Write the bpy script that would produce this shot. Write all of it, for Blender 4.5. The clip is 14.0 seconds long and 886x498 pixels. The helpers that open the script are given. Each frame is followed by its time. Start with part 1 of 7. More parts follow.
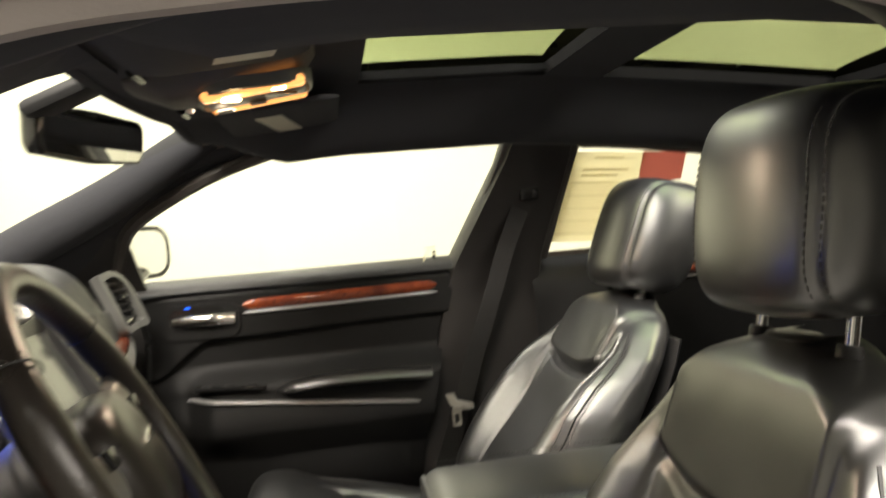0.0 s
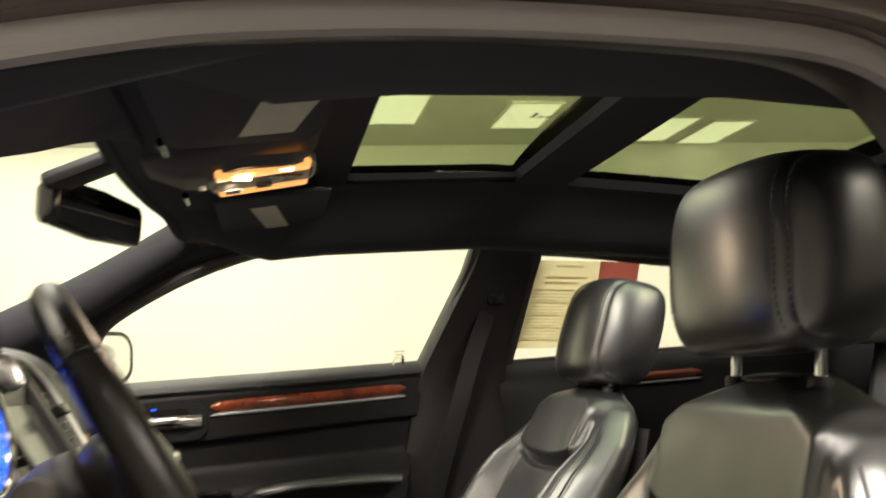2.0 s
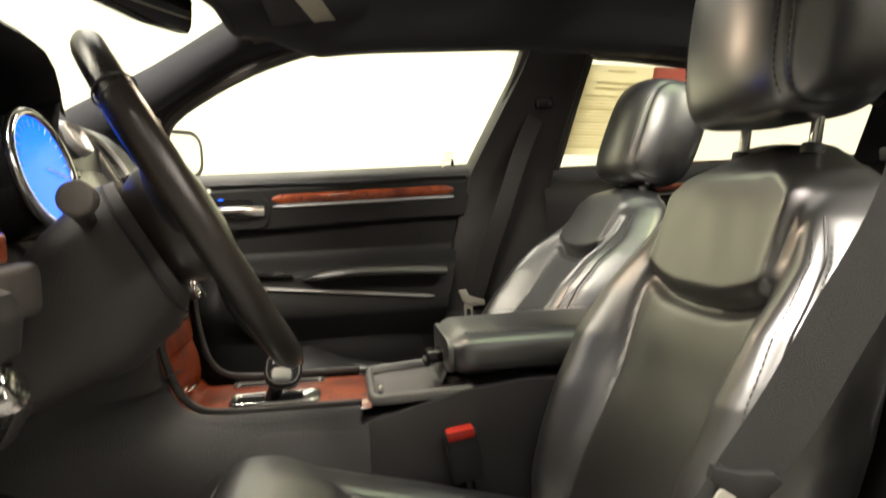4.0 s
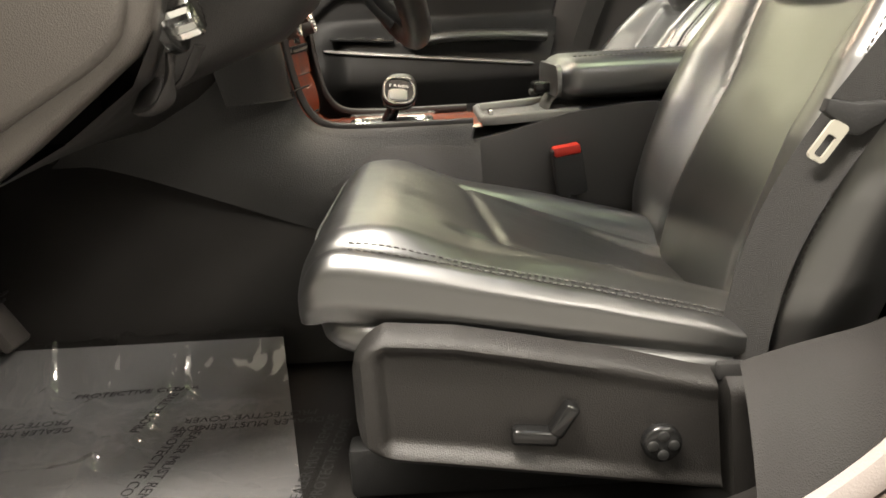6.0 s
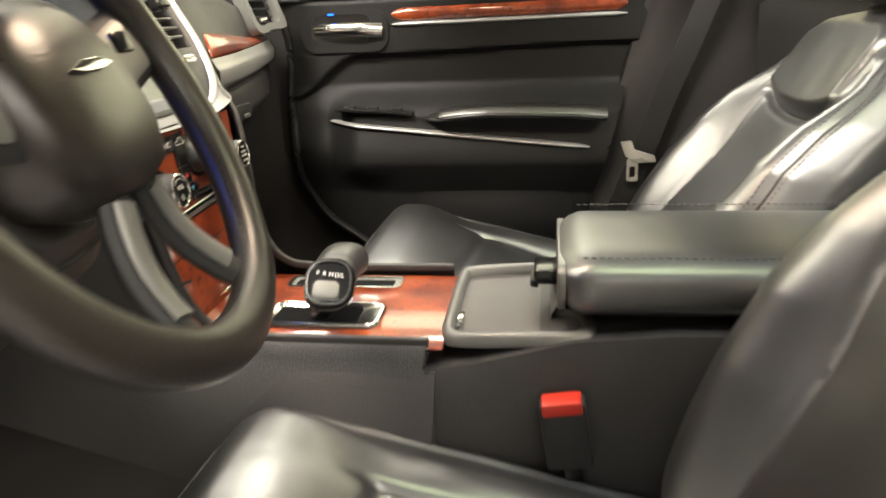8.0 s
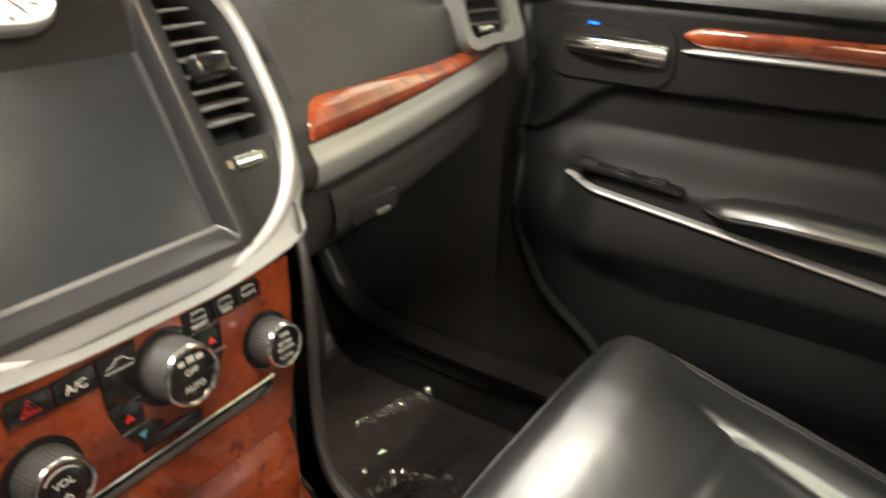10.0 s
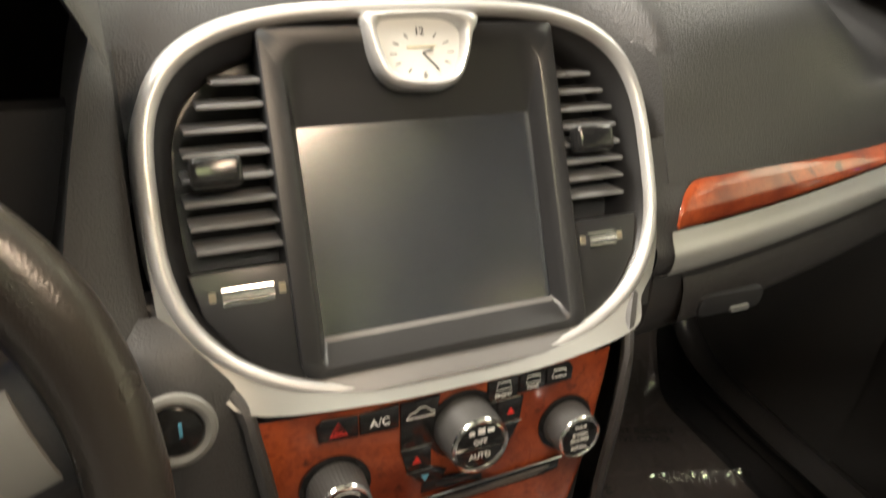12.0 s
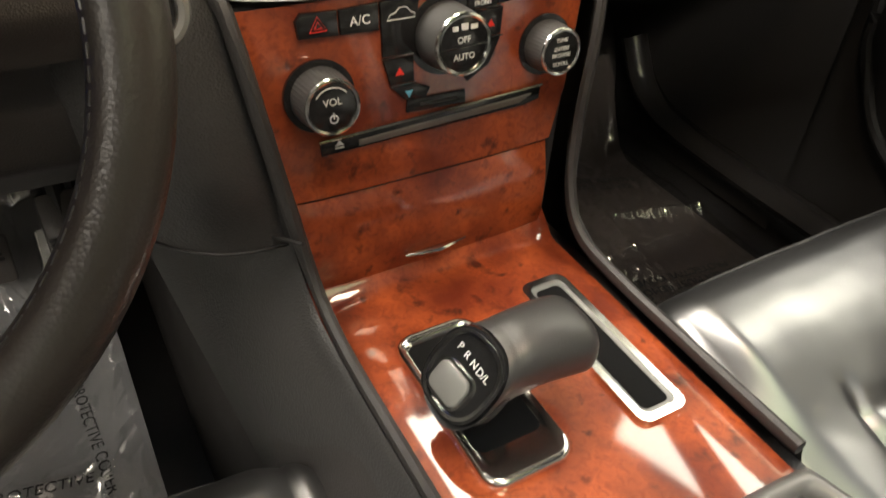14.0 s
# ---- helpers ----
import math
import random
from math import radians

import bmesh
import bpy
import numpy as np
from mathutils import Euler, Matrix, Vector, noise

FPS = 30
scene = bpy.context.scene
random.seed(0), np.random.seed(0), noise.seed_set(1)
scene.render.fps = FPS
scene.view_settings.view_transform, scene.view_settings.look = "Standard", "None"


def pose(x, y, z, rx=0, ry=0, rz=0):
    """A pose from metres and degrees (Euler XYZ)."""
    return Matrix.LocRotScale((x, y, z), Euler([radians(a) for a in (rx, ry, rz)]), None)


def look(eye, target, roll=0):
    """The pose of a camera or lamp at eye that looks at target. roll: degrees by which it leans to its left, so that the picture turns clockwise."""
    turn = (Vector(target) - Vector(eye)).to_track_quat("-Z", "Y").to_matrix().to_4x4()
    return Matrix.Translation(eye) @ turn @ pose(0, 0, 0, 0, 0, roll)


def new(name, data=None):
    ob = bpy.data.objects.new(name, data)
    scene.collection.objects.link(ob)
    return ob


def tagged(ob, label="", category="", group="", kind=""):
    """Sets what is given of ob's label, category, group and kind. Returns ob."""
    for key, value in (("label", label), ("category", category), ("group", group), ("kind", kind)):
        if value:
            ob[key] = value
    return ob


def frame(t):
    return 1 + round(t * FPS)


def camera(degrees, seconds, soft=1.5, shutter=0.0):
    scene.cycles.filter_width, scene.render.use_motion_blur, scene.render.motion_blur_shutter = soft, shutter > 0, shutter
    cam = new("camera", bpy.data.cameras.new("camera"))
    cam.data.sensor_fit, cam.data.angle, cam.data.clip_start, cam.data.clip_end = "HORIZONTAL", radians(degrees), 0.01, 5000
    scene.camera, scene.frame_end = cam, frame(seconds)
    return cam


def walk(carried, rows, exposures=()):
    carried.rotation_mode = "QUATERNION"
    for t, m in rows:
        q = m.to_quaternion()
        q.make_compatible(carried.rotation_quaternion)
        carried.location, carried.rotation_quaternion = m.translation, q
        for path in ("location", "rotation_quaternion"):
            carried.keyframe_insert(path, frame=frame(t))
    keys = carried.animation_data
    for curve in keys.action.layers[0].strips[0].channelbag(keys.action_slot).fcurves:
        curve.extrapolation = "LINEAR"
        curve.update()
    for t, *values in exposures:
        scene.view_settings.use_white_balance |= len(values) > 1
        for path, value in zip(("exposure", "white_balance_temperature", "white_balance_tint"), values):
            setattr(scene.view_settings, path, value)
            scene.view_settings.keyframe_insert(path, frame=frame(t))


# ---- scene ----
cam = camera(61.6, 14.0, soft=1.6, shutter=0.5)
PATH = [
    (0, (-0.118, -1.072, 1.16), (0.171, 0.905, 1.08), -4.8),
    (0.5, (-0.106, -1.006, 1.133), (0.356, 0.933, 1.289), -4.6),
    (1, (-0.102, -1.013, 1.104), (0.415, 0.897, 1.393), -4.5),
    (1.5, (-0.137, -1.06, 1.082), (0.369, 0.842, 1.435), -4.7),
    (2, (-0.212, -1.124, 1.059), (0.261, 0.796, 1.358), -4.5),
    (2.2, (-0.257, -1.142, 1.038), (0.226, 0.78, 1.307), -4.4),
    (4.3, (-0.144, -1.205, 0.944), (0.064, 0.773, 0.726), -2.4),
    (4.5, (-0.162, -1.217, 0.918), (0.027, 0.754, 0.64), -2.2),
    (5, (-0.183, -1.244, 0.87), (-0.081, 0.71, 0.458), -3.0),
    (5.5, (-0.201, -1.266, 0.836), (-0.164, 0.671, 0.341), -3.1),
    (6, (-0.207, -1.276, 0.822), (-0.205, 0.642, 0.257), -3.1),
    (6.5, (-0.197, -1.271, 0.844), (-0.216, 0.636, 0.244), -2.9),
    (7, (-0.116, -1.175, 0.95), (-0.185, 0.731, 0.347), -1.1),
    (7.2, (-0.072, -1.113, 0.977), (-0.184, 0.794, 0.385), -0.5),
    (9.3, (-0.008, -0.347, 1.041), (-0.666, 1.393, 0.307), -5.8),
    (9.5, (-0.032, -0.307, 1.052), (-0.776, 1.395, 0.312), -4.5),
    (10, (-0.052, -0.241, 1.151), (-1.054, 1.263, 0.296), 1.4),
    (10.5, (-0.077, -0.213, 1.203), (-1.383, 1.007, 0.306), 3.5),
    (11, (-0.114, -0.205, 1.258), (-1.61, 0.709, 0.295), 6.1),
    (11.5, (-0.113, -0.19, 1.265), (-1.682, 0.607, 0.313), 5.8),
    (12, (-0.089, -0.19, 1.219), (-1.664, 0.569, 0.249), 4.7),
    (12.5, (-0.077, -0.195, 1.17), (-1.578, 0.577, 0.097), 5.6),
    (13, (-0.053, -0.196, 1.125), (-1.507, 0.567, -0.017), 5.0),
    (13.5, (-0.023, -0.217, 1.085), (-1.415, 0.555, -0.126), 3.8),
    (14, (-0.018, -0.241, 1.069), (-1.341, 0.565, -0.195), 3.5),
]
walk(cam, [(t, look(eye, target, roll)) for t, eye, target, roll in PATH], exposures=[(0.0, 1.88), (0.5, 1.68), (1.5, 1.62), (2.2, 1.48), (4.5, 2.16), (6.0, 2.62), (7.2, 2.88), (9.3, 2.6), (10.5, 2.5), (11.5, 2.22), (12.5, 2.38), (14.0, 2.3)])

# ---------------------------------------------------------------- world, lights
world = bpy.data.worlds.new("showroom_air")
scene.world = world
world.use_nodes = True
world.node_tree.nodes["Background"].inputs[0].default_value = (1.0, 0.95, 0.85, 1)
world.node_tree.nodes["Background"].inputs[1].default_value = 0.05


def area_lamp(name, eye, target, sx, sy, watts, colour):
    d = bpy.data.lights.new(name, "AREA")
    d.shape, d.size, d.size_y, d.energy, d.color = "RECTANGLE", sx, sy, watts, colour
    ob = new(name, d)
    ob.matrix_world = look(eye, target)
    return ob


# long lamps of the showroom ceiling, beside and before the car, and two added ones
LAMP = (1.0, 0.915, 0.80)
area_lamp("overhead_lamp", (-0.85, -1.28, 3.05), (-0.75, -1.1, 0), 1.4, 0.45, 52, LAMP)
area_lamp("overhead_lamp", (1.7, -2.7, 3.05), (-0.6, -0.5, 0.6), 2.4, 1.4, 22, LAMP)
area_lamp("overhead_lamp", (0.6, -0.3, 3.05), (0.3, 0.05, 0), 1.6, 1.0, 14, (0.92, 0.96, 1.0))
area_lamp("overhead_lamp", (-0.8, 2.4, 3.05), (-0.7, 2.2, 0), 1.8, 0.9, 20, (1.0, 0.955, 0.86))
area_lamp("overhead_lamp", (-2.6, 0.3, 3.0), (-2.4, 0.3, 0), 0.5, 2.6, 27, LAMP)
# added lamp, no known fixture: washes the far wall bright
area_lamp("overhead_lamp", (-0.8, 3.6, 3.0), (-0.8, 4.6, 1.9), 6.8, 0.4, 46, (1.0, 0.97, 0.68))
area_lamp("overhead_lamp", (-1.65, 4.8, 3.16), (-1.65, 4.8, 0), 4.1, 1.5, 13, (1.0, 0.97, 0.76))
area_lamp("overhead_lamp", (2.2, -1.2, 3.0), (2.2, -1.2, 0), 0.5, 2.2, 40, LAMP)
# added lamp, no known fixture: brightens the back wall for the screen's reflection
area_lamp("overhead_lamp", (4.6, 2.6, 3.05), (5.8, 3.4, 0.8), 0.4, 2.4, 80, (1.0, 0.93, 0.74))
# reading lamps of the roof console
area_lamp("reading_lamp", (-0.21, -0.03, 1.338), (-0.25, -0.06, 0.6), 0.14, 0.08, 0.45, (1.0, 0.78, 0.56))


# ---------------------------------------------------------------- materials
def mat(name, base, rough=0.5, metal=0.0, base2=None, scale=6.0, bump=0.0, bump_scale=400.0, rough_var=0.08, coat=0.0, emit=None, emit_w=0.0, spec=0.5, voro=False):
    m = bpy.data.materials.new(name)
    m.use_nodes = True
    nt = m.node_tree
    b = nt.nodes["Principled BSDF"]
    tc = nt.nodes.new("ShaderNodeTexCoord")
    big = nt.nodes.new("ShaderNodeTexNoise")
    big.inputs["Scale"].default_value, big.inputs["Detail"].default_value = scale, 6
    nt.links.new(tc.outputs["Object"], big.inputs["Vector"])
    ramp = nt.nodes.new("ShaderNodeMix")
    ramp.data_type = "RGBA"
    b2 = base2 or tuple(c * 0.75 for c in base)
    ramp.inputs[6].default_value, ramp.inputs[7].default_value = (*b2, 1), (*base, 1)
    nt.links.new(big.outputs["Fac"], ramp.inputs[0])
    nt.links.new(ramp.outputs[2], b.inputs["Base Color"])
    mr = nt.nodes.new("ShaderNodeMapRange")
    mr.inputs[1].default_value, mr.inputs[2].default_value = 0.3, 0.7
    mr.inputs[3].default_value, mr.inputs[4].default_value = max(rough - rough_var, 0.02), min(rough + rough_var, 1)
    nt.links.new(big.outputs["Fac"], mr.inputs[0])
    nt.links.new(mr.outputs[0], b.inputs["Roughness"])
    b.inputs["Metallic"].default_value = metal
    b.inputs["Specular IOR Level"].default_value = spec
    b.inputs["Coat Weight"].default_value = coat
    b.inputs["Coat Roughness"].default_value = 0.06
    if bump:
        if voro:
            fine = nt.nodes.new("ShaderNodeTexVoronoi")
            fine.inputs["Scale"].default_value = bump_scale
            out = fine.outputs["Distance"]
        else:
            fine = nt.nodes.new("ShaderNodeTexNoise")
            fine.inputs["Scale"].default_value, fine.inputs["Detail"].default_value = bump_scale, 3
            out = fine.outputs["Fac"]
        nt.links.new(tc.outputs["Object"], fine.inputs["Vector"])
        bp = nt.nodes.new("ShaderNodeBump")
        bp.inputs["Strength"].default_value, bp.inputs["Distance"].default_value = bump, 0.002
        nt.links.new(out, bp.inputs["Height"])
        nt.links.new(bp.outputs[0], b.inputs["Normal"])
    if emit:
        b.inputs["Emission Color"].default_value, b.inputs["Emission Strength"].default_value = (*emit, 1), emit_w
    return m


def glass(name, tint, gloss=0.05, mix=0.07):
    m = bpy.data.materials.new(name)
    m.use_nodes = True
    nt = m.node_tree
    nt.nodes.remove(nt.nodes["Principled BSDF"])
    tr, gl, mx = (nt.nodes.new("ShaderNode" + k) for k in ("BsdfTransparent", "BsdfGlossy", "MixShader"))
    tr.inputs[0].default_value, gl.inputs["Roughness"].default_value, mx.inputs[0].default_value = (*tint, 1), gloss, mix
    nt.links.new(tr.outputs[0], mx.inputs[1])
    nt.links.new(gl.outputs[0], mx.inputs[2])
    nt.links.new(mx.outputs[0], nt.nodes["Material Output"].inputs[0])
    return m


def burl(name):
    """Lacquered red burl wood: clouded figure with dark eyes."""
    m = mat(name, (0.30, 0.060, 0.016), 0.35, 0, base2=(0.105, 0.017, 0.007), scale=18, coat=0.75, rough_var=0.05, spec=0.15)
    nt = m.node_tree
    b = nt.nodes["Principled BSDF"]
    b.inputs["Coat IOR"].default_value = 1.7
    tc = next(n for n in nt.nodes if n.type == "TEX_COORD")
    mix0 = next(n for n in nt.nodes if n.type == "MIX")
    cl = nt.nodes.new("ShaderNodeMapRange")
    cl.inputs[1].default_value, cl.inputs[2].default_value = 0.34, 0.64
    nt.links.new(mix0.inputs[0].links[0].from_socket, cl.inputs[0])
    nt.links.new(cl.outputs[0], mix0.inputs[0])
    n1 = nt.nodes.new("ShaderNodeTexNoise")
    n1.inputs["Scale"].default_value, n1.inputs["Detail"].default_value, n1.inputs["Distortion"].default_value = 62, 3, 0.3
    nt.links.new(tc.outputs["Object"], n1.inputs["Vector"])
    r1 = nt.nodes.new("ShaderNodeMapRange")
    r1.inputs[1].default_value, r1.inputs[2].default_value = 0.59, 0.72
    nt.links.new(n1.outputs["Fac"], r1.inputs[0])
    n2 = nt.nodes.new("ShaderNodeTexNoise")
    n2.inputs["Scale"].default_value, n2.inputs["Detail"].default_value, n2.inputs["Distortion"].default_value = 160, 4, 1.2
    nt.links.new(tc.outputs["Object"], n2.inputs["Vector"])
    r2 = nt.nodes.new("ShaderNodeMapRange")
    r2.inputs[1].default_value, r2.inputs[2].default_value, r2.inputs[4].default_value = 0.45, 0.75, 0.55
    nt.links.new(n2.outputs["Fac"], r2.inputs[0])
    dark = nt.nodes.new("ShaderNodeMix")
    dark.data_type = "RGBA"
    dark.inputs[7].default_value = (0.045, 0.009, 0.005, 1)
    nt.links.new(mix0.outputs[2], dark.inputs[6])
    nt.links.new(r1.outputs[0], dark.inputs[0])
    gr = nt.nodes.new("ShaderNodeMix")
    gr.data_type = "RGBA"
    gr.inputs[7].default_value = (0.10, 0.012, 0.005, 1)
    nt.links.new(dark.outputs[2], gr.inputs[6])
    nt.links.new(r2.outputs[0], gr.inputs[0])
    nt.links.new(gr.outputs[2], b.inputs["Base Color"])
    return m


LEATHER = mat("leather", (0.0095, 0.0093, 0.0088), 0.36, bump=0.012, bump_scale=800, voro=True, scale=5, base2=(0.0085, 0.0085, 0.0084), spec=1.0, rough_var=0.05)
LEATHER.node_tree.nodes["Principled BSDF"].inputs["IOR"].default_value = 1.9
LEATHER_WHEEL = mat("wheel_leather", (0.021, 0.0175, 0.0145), 0.34, bump=0.10, bump_scale=500, voro=True)
PIPING = mat("piping", (0.028, 0.028, 0.027), 0.36)
THREAD = mat("thread", (0.095, 0.093, 0.088), 0.7, bump=0.3, bump_scale=900)
PLASTIC = mat("plastic", (0.0275, 0.025, 0.0235), 0.50, bump=0.22, bump_scale=800, voro=True, base2=(0.0222, 0.0205, 0.0192))
DASH = mat("dash_skin", (0.030, 0.0292, 0.028), 0.50, bump=0.26, bump_scale=540, voro=True, base2=(0.026, 0.0255, 0.0245))
TRIM = mat("grey_trim", (0.086, 0.077, 0.069), 0.50, bump=0.25, bump_scale=700, voro=True)
# black of the sunroof rails and seals; also paints the depth of console slots
DEEP_BLACK = mat("deep_black", (0.005, 0.005, 0.005), 0.9, spec=0.1)
SILL_TRIM = mat("sill_trim", (0.020, 0.0185, 0.0175), 0.68, spec=0.3, bump=0.25, bump_scale=700, voro=True)
LEDGE = mat("ledge_grey", (0.115, 0.113, 0.110), 0.40, rough_var=0.05, bump=0.03, bump_scale=900)
KNOB = mat("knob_rubber", (0.040, 0.039, 0.037), 0.5, bump=0.2, bump_scale=900)
GLOSS = mat("gloss_black", (0.012, 0.012, 0.012), 0.16, rough_var=0.05)
SOFT_BLACK = mat("soft_black", (0.016, 0.016, 0.016), 0.6, bump=0.15)
TRAY = mat("tray_grey", (0.15, 0.146, 0.135), 0.40, metal=0.3)
SATIN = mat("satin_silver", (0.19, 0.19, 0.176), 0.44, metal=0.4, base2=(0.175, 0.175, 0.162), rough_var=0.05, bump=0.03, bump_scale=900)
SILVER = mat("pale_silver", (0.30, 0.30, 0.275), 0.42, metal=0.35, base2=(0.28, 0.28, 0.257), rough_var=0.05, bump=0.03, bump_scale=900)
HANDLE = mat("handle_skin", (0.035, 0.034, 0.032), 0.34, bump=0.08, bump_scale=900, voro=True)
BEAD = mat("bright_silver", (0.52, 0.518, 0.51), 0.36, metal=0.6, rough_var=0.04)
CHROME = mat("chrome", (0.88, 0.88, 0.86), 0.15, metal=1.0, rough_var=0.03)
WOOD = burl("burl_wood")
HEADLINER = mat("headliner_cloth", (0.041, 0.042, 0.047), 0.95, bump=0.5, bump_scale=900)
CARPET = mat("carpet", (0.018, 0.016, 0.0145), 0.98, bump=0.9, bump_scale=800)
RUBBER = mat("rubber", (0.075, 0.068, 0.063), 0.42, bump=0.2, bump_scale=300)
PAINT = mat("bronze_paint", (0.17, 0.136, 0.117), 0.30, metal=0.5, coat=0.9, base2=(0.15, 0.12, 0.104))
WEB = mat("belt_webbing", (0.031, 0.030, 0.029), 0.7, bump=0.9, bump_scale=1200)
RED = mat("red_plastic", (0.55, 0.03, 0.015), 0.35)
STACK = mat("stack_black", (0.014, 0.014, 0.0145), 0.36, base2=(0.012, 0.012, 0.0125), bump=0.05, bump_scale=700)
SLAT = mat("vent_slat", (0.15, 0.15, 0.15), 0.32)
COVER = mat("seat_cover_plastic", (0.0185, 0.0172, 0.016), 0.44, bump=0.25, bump_scale=700, voro=True, base2=(0.0212, 0.0197, 0.0184))
FELT = mat("seal_felt", (0.33, 0.295, 0.28), 0.45, bump=0.3, bump_scale=500, base2=(0.29, 0.26, 0.247))
CREAM = mat("cream_metal", (0.52, 0.50, 0.43), 0.3, metal=0.3)
DOOR = mat("door_plastic", (0.0075, 0.0074, 0.0072), 0.46, spec=0.28, bump=0.22, bump_scale=800, voro=True, base2=(0.0088, 0.0087, 0.0085))
SCREEN = mat("dark_screen", (0.030, 0.034, 0.040), 0.20, rough_var=0.02, spec=1.0)
SCREEN.node_tree.nodes["Principled BSDF"].inputs["IOR"].default_value = 2.1
DIAL = mat("clock_dial", (0.62, 0.61, 0.56), 0.4, emit=(0.9, 0.92, 0.85), emit_w=0.03)
BLUE = mat("gauge_blue", (0.01, 0.05, 0.5), 0.2, emit=(0.0, 0.09, 1.0), emit_w=0.8, scale=14, base2=(0.02, 0.15, 0.7))
INK = mat("ink_white", (0.75, 0.75, 0.72), 0.5)
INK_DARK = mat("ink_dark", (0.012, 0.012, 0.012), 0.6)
INK_RED = mat("ink_red", (0.75, 0.03, 0.02), 0.5)
INK_BLUE = mat("ink_blue", (0.10, 0.35, 0.50), 0.5)
PAPER = mat("paper", (0.72, 0.68, 0.57), 0.8, scale=30, base2=(0.68, 0.64, 0.53))
PAPER_INK = mat("paper_ink", (0.64, 0.60, 0.50), 0.8)
STICKER = mat("sticker", (0.66, 0.63, 0.50), 0.6, scale=40)
MAROON = mat("maroon_card", (0.42, 0.07, 0.06), 0.6)
AMBER = mat("amber_lens", (0.9, 0.5, 0.2), 0.2, emit=(1.0, 0.38, 0.10), emit_w=0.46)
GLOW = mat("lamp_glow", (1.0, 0.8, 0.5), 0.3, emit=(1.0, 0.66, 0.30), emit_w=11.0)
MAT_GREY = mat("mat_carpet", (0.25, 0.247, 0.25), 0.95, bump=0.9, bump_scale=700, scale=20)
WALL = mat("white_wall", (0.82, 0.81, 0.76), 0.8, scale=1.5, base2=(0.79, 0.78, 0.73), bump=0.05)
CEIL = mat("white_ceiling", (0.75, 0.75, 0.70), 0.9, scale=1.0)
FLOOR = mat("showroom_floor", (0.24, 0.235, 0.22), 0.3, scale=3, base2=(0.20, 0.196, 0.185))
# for the unseen near wall: grey only to weaken bounce through the doorway
LOW_BOUNCE_WALL = mat("low_bounce_wall", (0.30, 0.295, 0.28), 0.7, scale=1.5, base2=(0.27, 0.265, 0.25), bump=0.05)
SILL = mat("sill_plastic", (0.030, 0.028, 0.026), 0.24)
PANEL = mat("light_panel", (0.9, 0.9, 0.85), 0.5, emit=(1.0, 0.96, 0.82), emit_w=0.6)
GLASS = glass("window_glass", (0.93, 0.93, 0.86))
SUNGLASS = glass("sunroof_glass", (0.56, 0.60, 0.45), mix=0.05)
FILM = glass("plastic_film", (0.93, 0.93, 0.92), gloss=0.07, mix=0.26)
# same mat carpet; the passenger footwell's dimness is put into this colour
MAT_SHADED = mat("shaded_mat_carpet", (0.12, 0.10, 0.088), 0.95, bump=0.9, bump_scale=700, scale=20)
MIRROR = mat("mirror_glass", (0.85, 0.86, 0.84), 0.02, metal=1.0, rough_var=0.0)



def translucent(m, share, tint):
    """Lets light through a thin sheet of the material."""
    nt = m.node_tree
    b, out = nt.nodes["Principled BSDF"], nt.nodes["Material Output"]
    tl, mx = nt.nodes.new("ShaderNodeBsdfTranslucent"), nt.nodes.new("ShaderNodeMixShader")
    tl.inputs[0].default_value, mx.inputs[0].default_value = (*tint, 1), share
    nt.links.new(b.outputs[0], mx.inputs[1])
    nt.links.new(tl.outputs[0], mx.inputs[2])
    nt.links.new(mx.outputs[0], out.inputs[0])


translucent(PAPER, 0.9, (0.95, 0.90, 0.72))
translucent(PAPER_INK, 0.85, (0.80, 0.75, 0.58))
translucent(MAROON, 0.8, (0.70, 0.36, 0.32))

# ---------------------------------------------------------------- mesh helpers
V = Vector


def thing(name, at, label, category, group="", kind=""):
    ob = new(name)
    ob.empty_display_size = 0.05
    ob.location = at
    return tagged(ob, label, category, group, kind)


def link_mesh(name, bm, material, smooth=40, flip=False):
    bmesh.ops.remove_doubles(bm, verts=bm.verts, dist=1e-6)
    bmesh.ops.recalc_face_normals(bm, faces=bm.faces)
    if flip:
        bmesh.ops.reverse_faces(bm, faces=bm.faces)
    me = bpy.data.meshes.new(name)
    bm.to_mesh(me)
    bm.free()
    me.materials.append(material)
    for p in me.polygons:
        p.use_smooth = smooth > 0
    if smooth > 0:
        me.set_sharp_from_angle(angle=radians(smooth))
    return new(name, me)


def part(name, bm, material, parent, label="", smooth=40):
    ob = link_mesh(name, bm, material, smooth)
    ob.parent = parent
    if parent.parent is None and parent.type == "EMPTY":
        ob.matrix_parent_inverse = Matrix.Translation(parent.location).inverted()
    if label:
        ob["label"] = label
    return ob


def solo(name, bm, material, label, category, kind="", group="", smooth=40):
    return tagged(link_mesh(name, bm, material, smooth), label, category, group, kind)


def grid(fn, nu, nv, bm=None, loop_v=False):
    bm = bm or bmesh.new()
    rows = []
    for i in range(nu + 1):
        rows.append([bm.verts.new(fn(i / nu, j / nv)) for j in range(nv if loop_v else nv + 1)])
    for i in range(nu):
        for j in range(nv):
            k = (j + 1) % nv if loop_v else j + 1
            bm.faces.new((rows[i][j], rows[i + 1][j], rows[i + 1][k], rows[i][k]))
    return bm


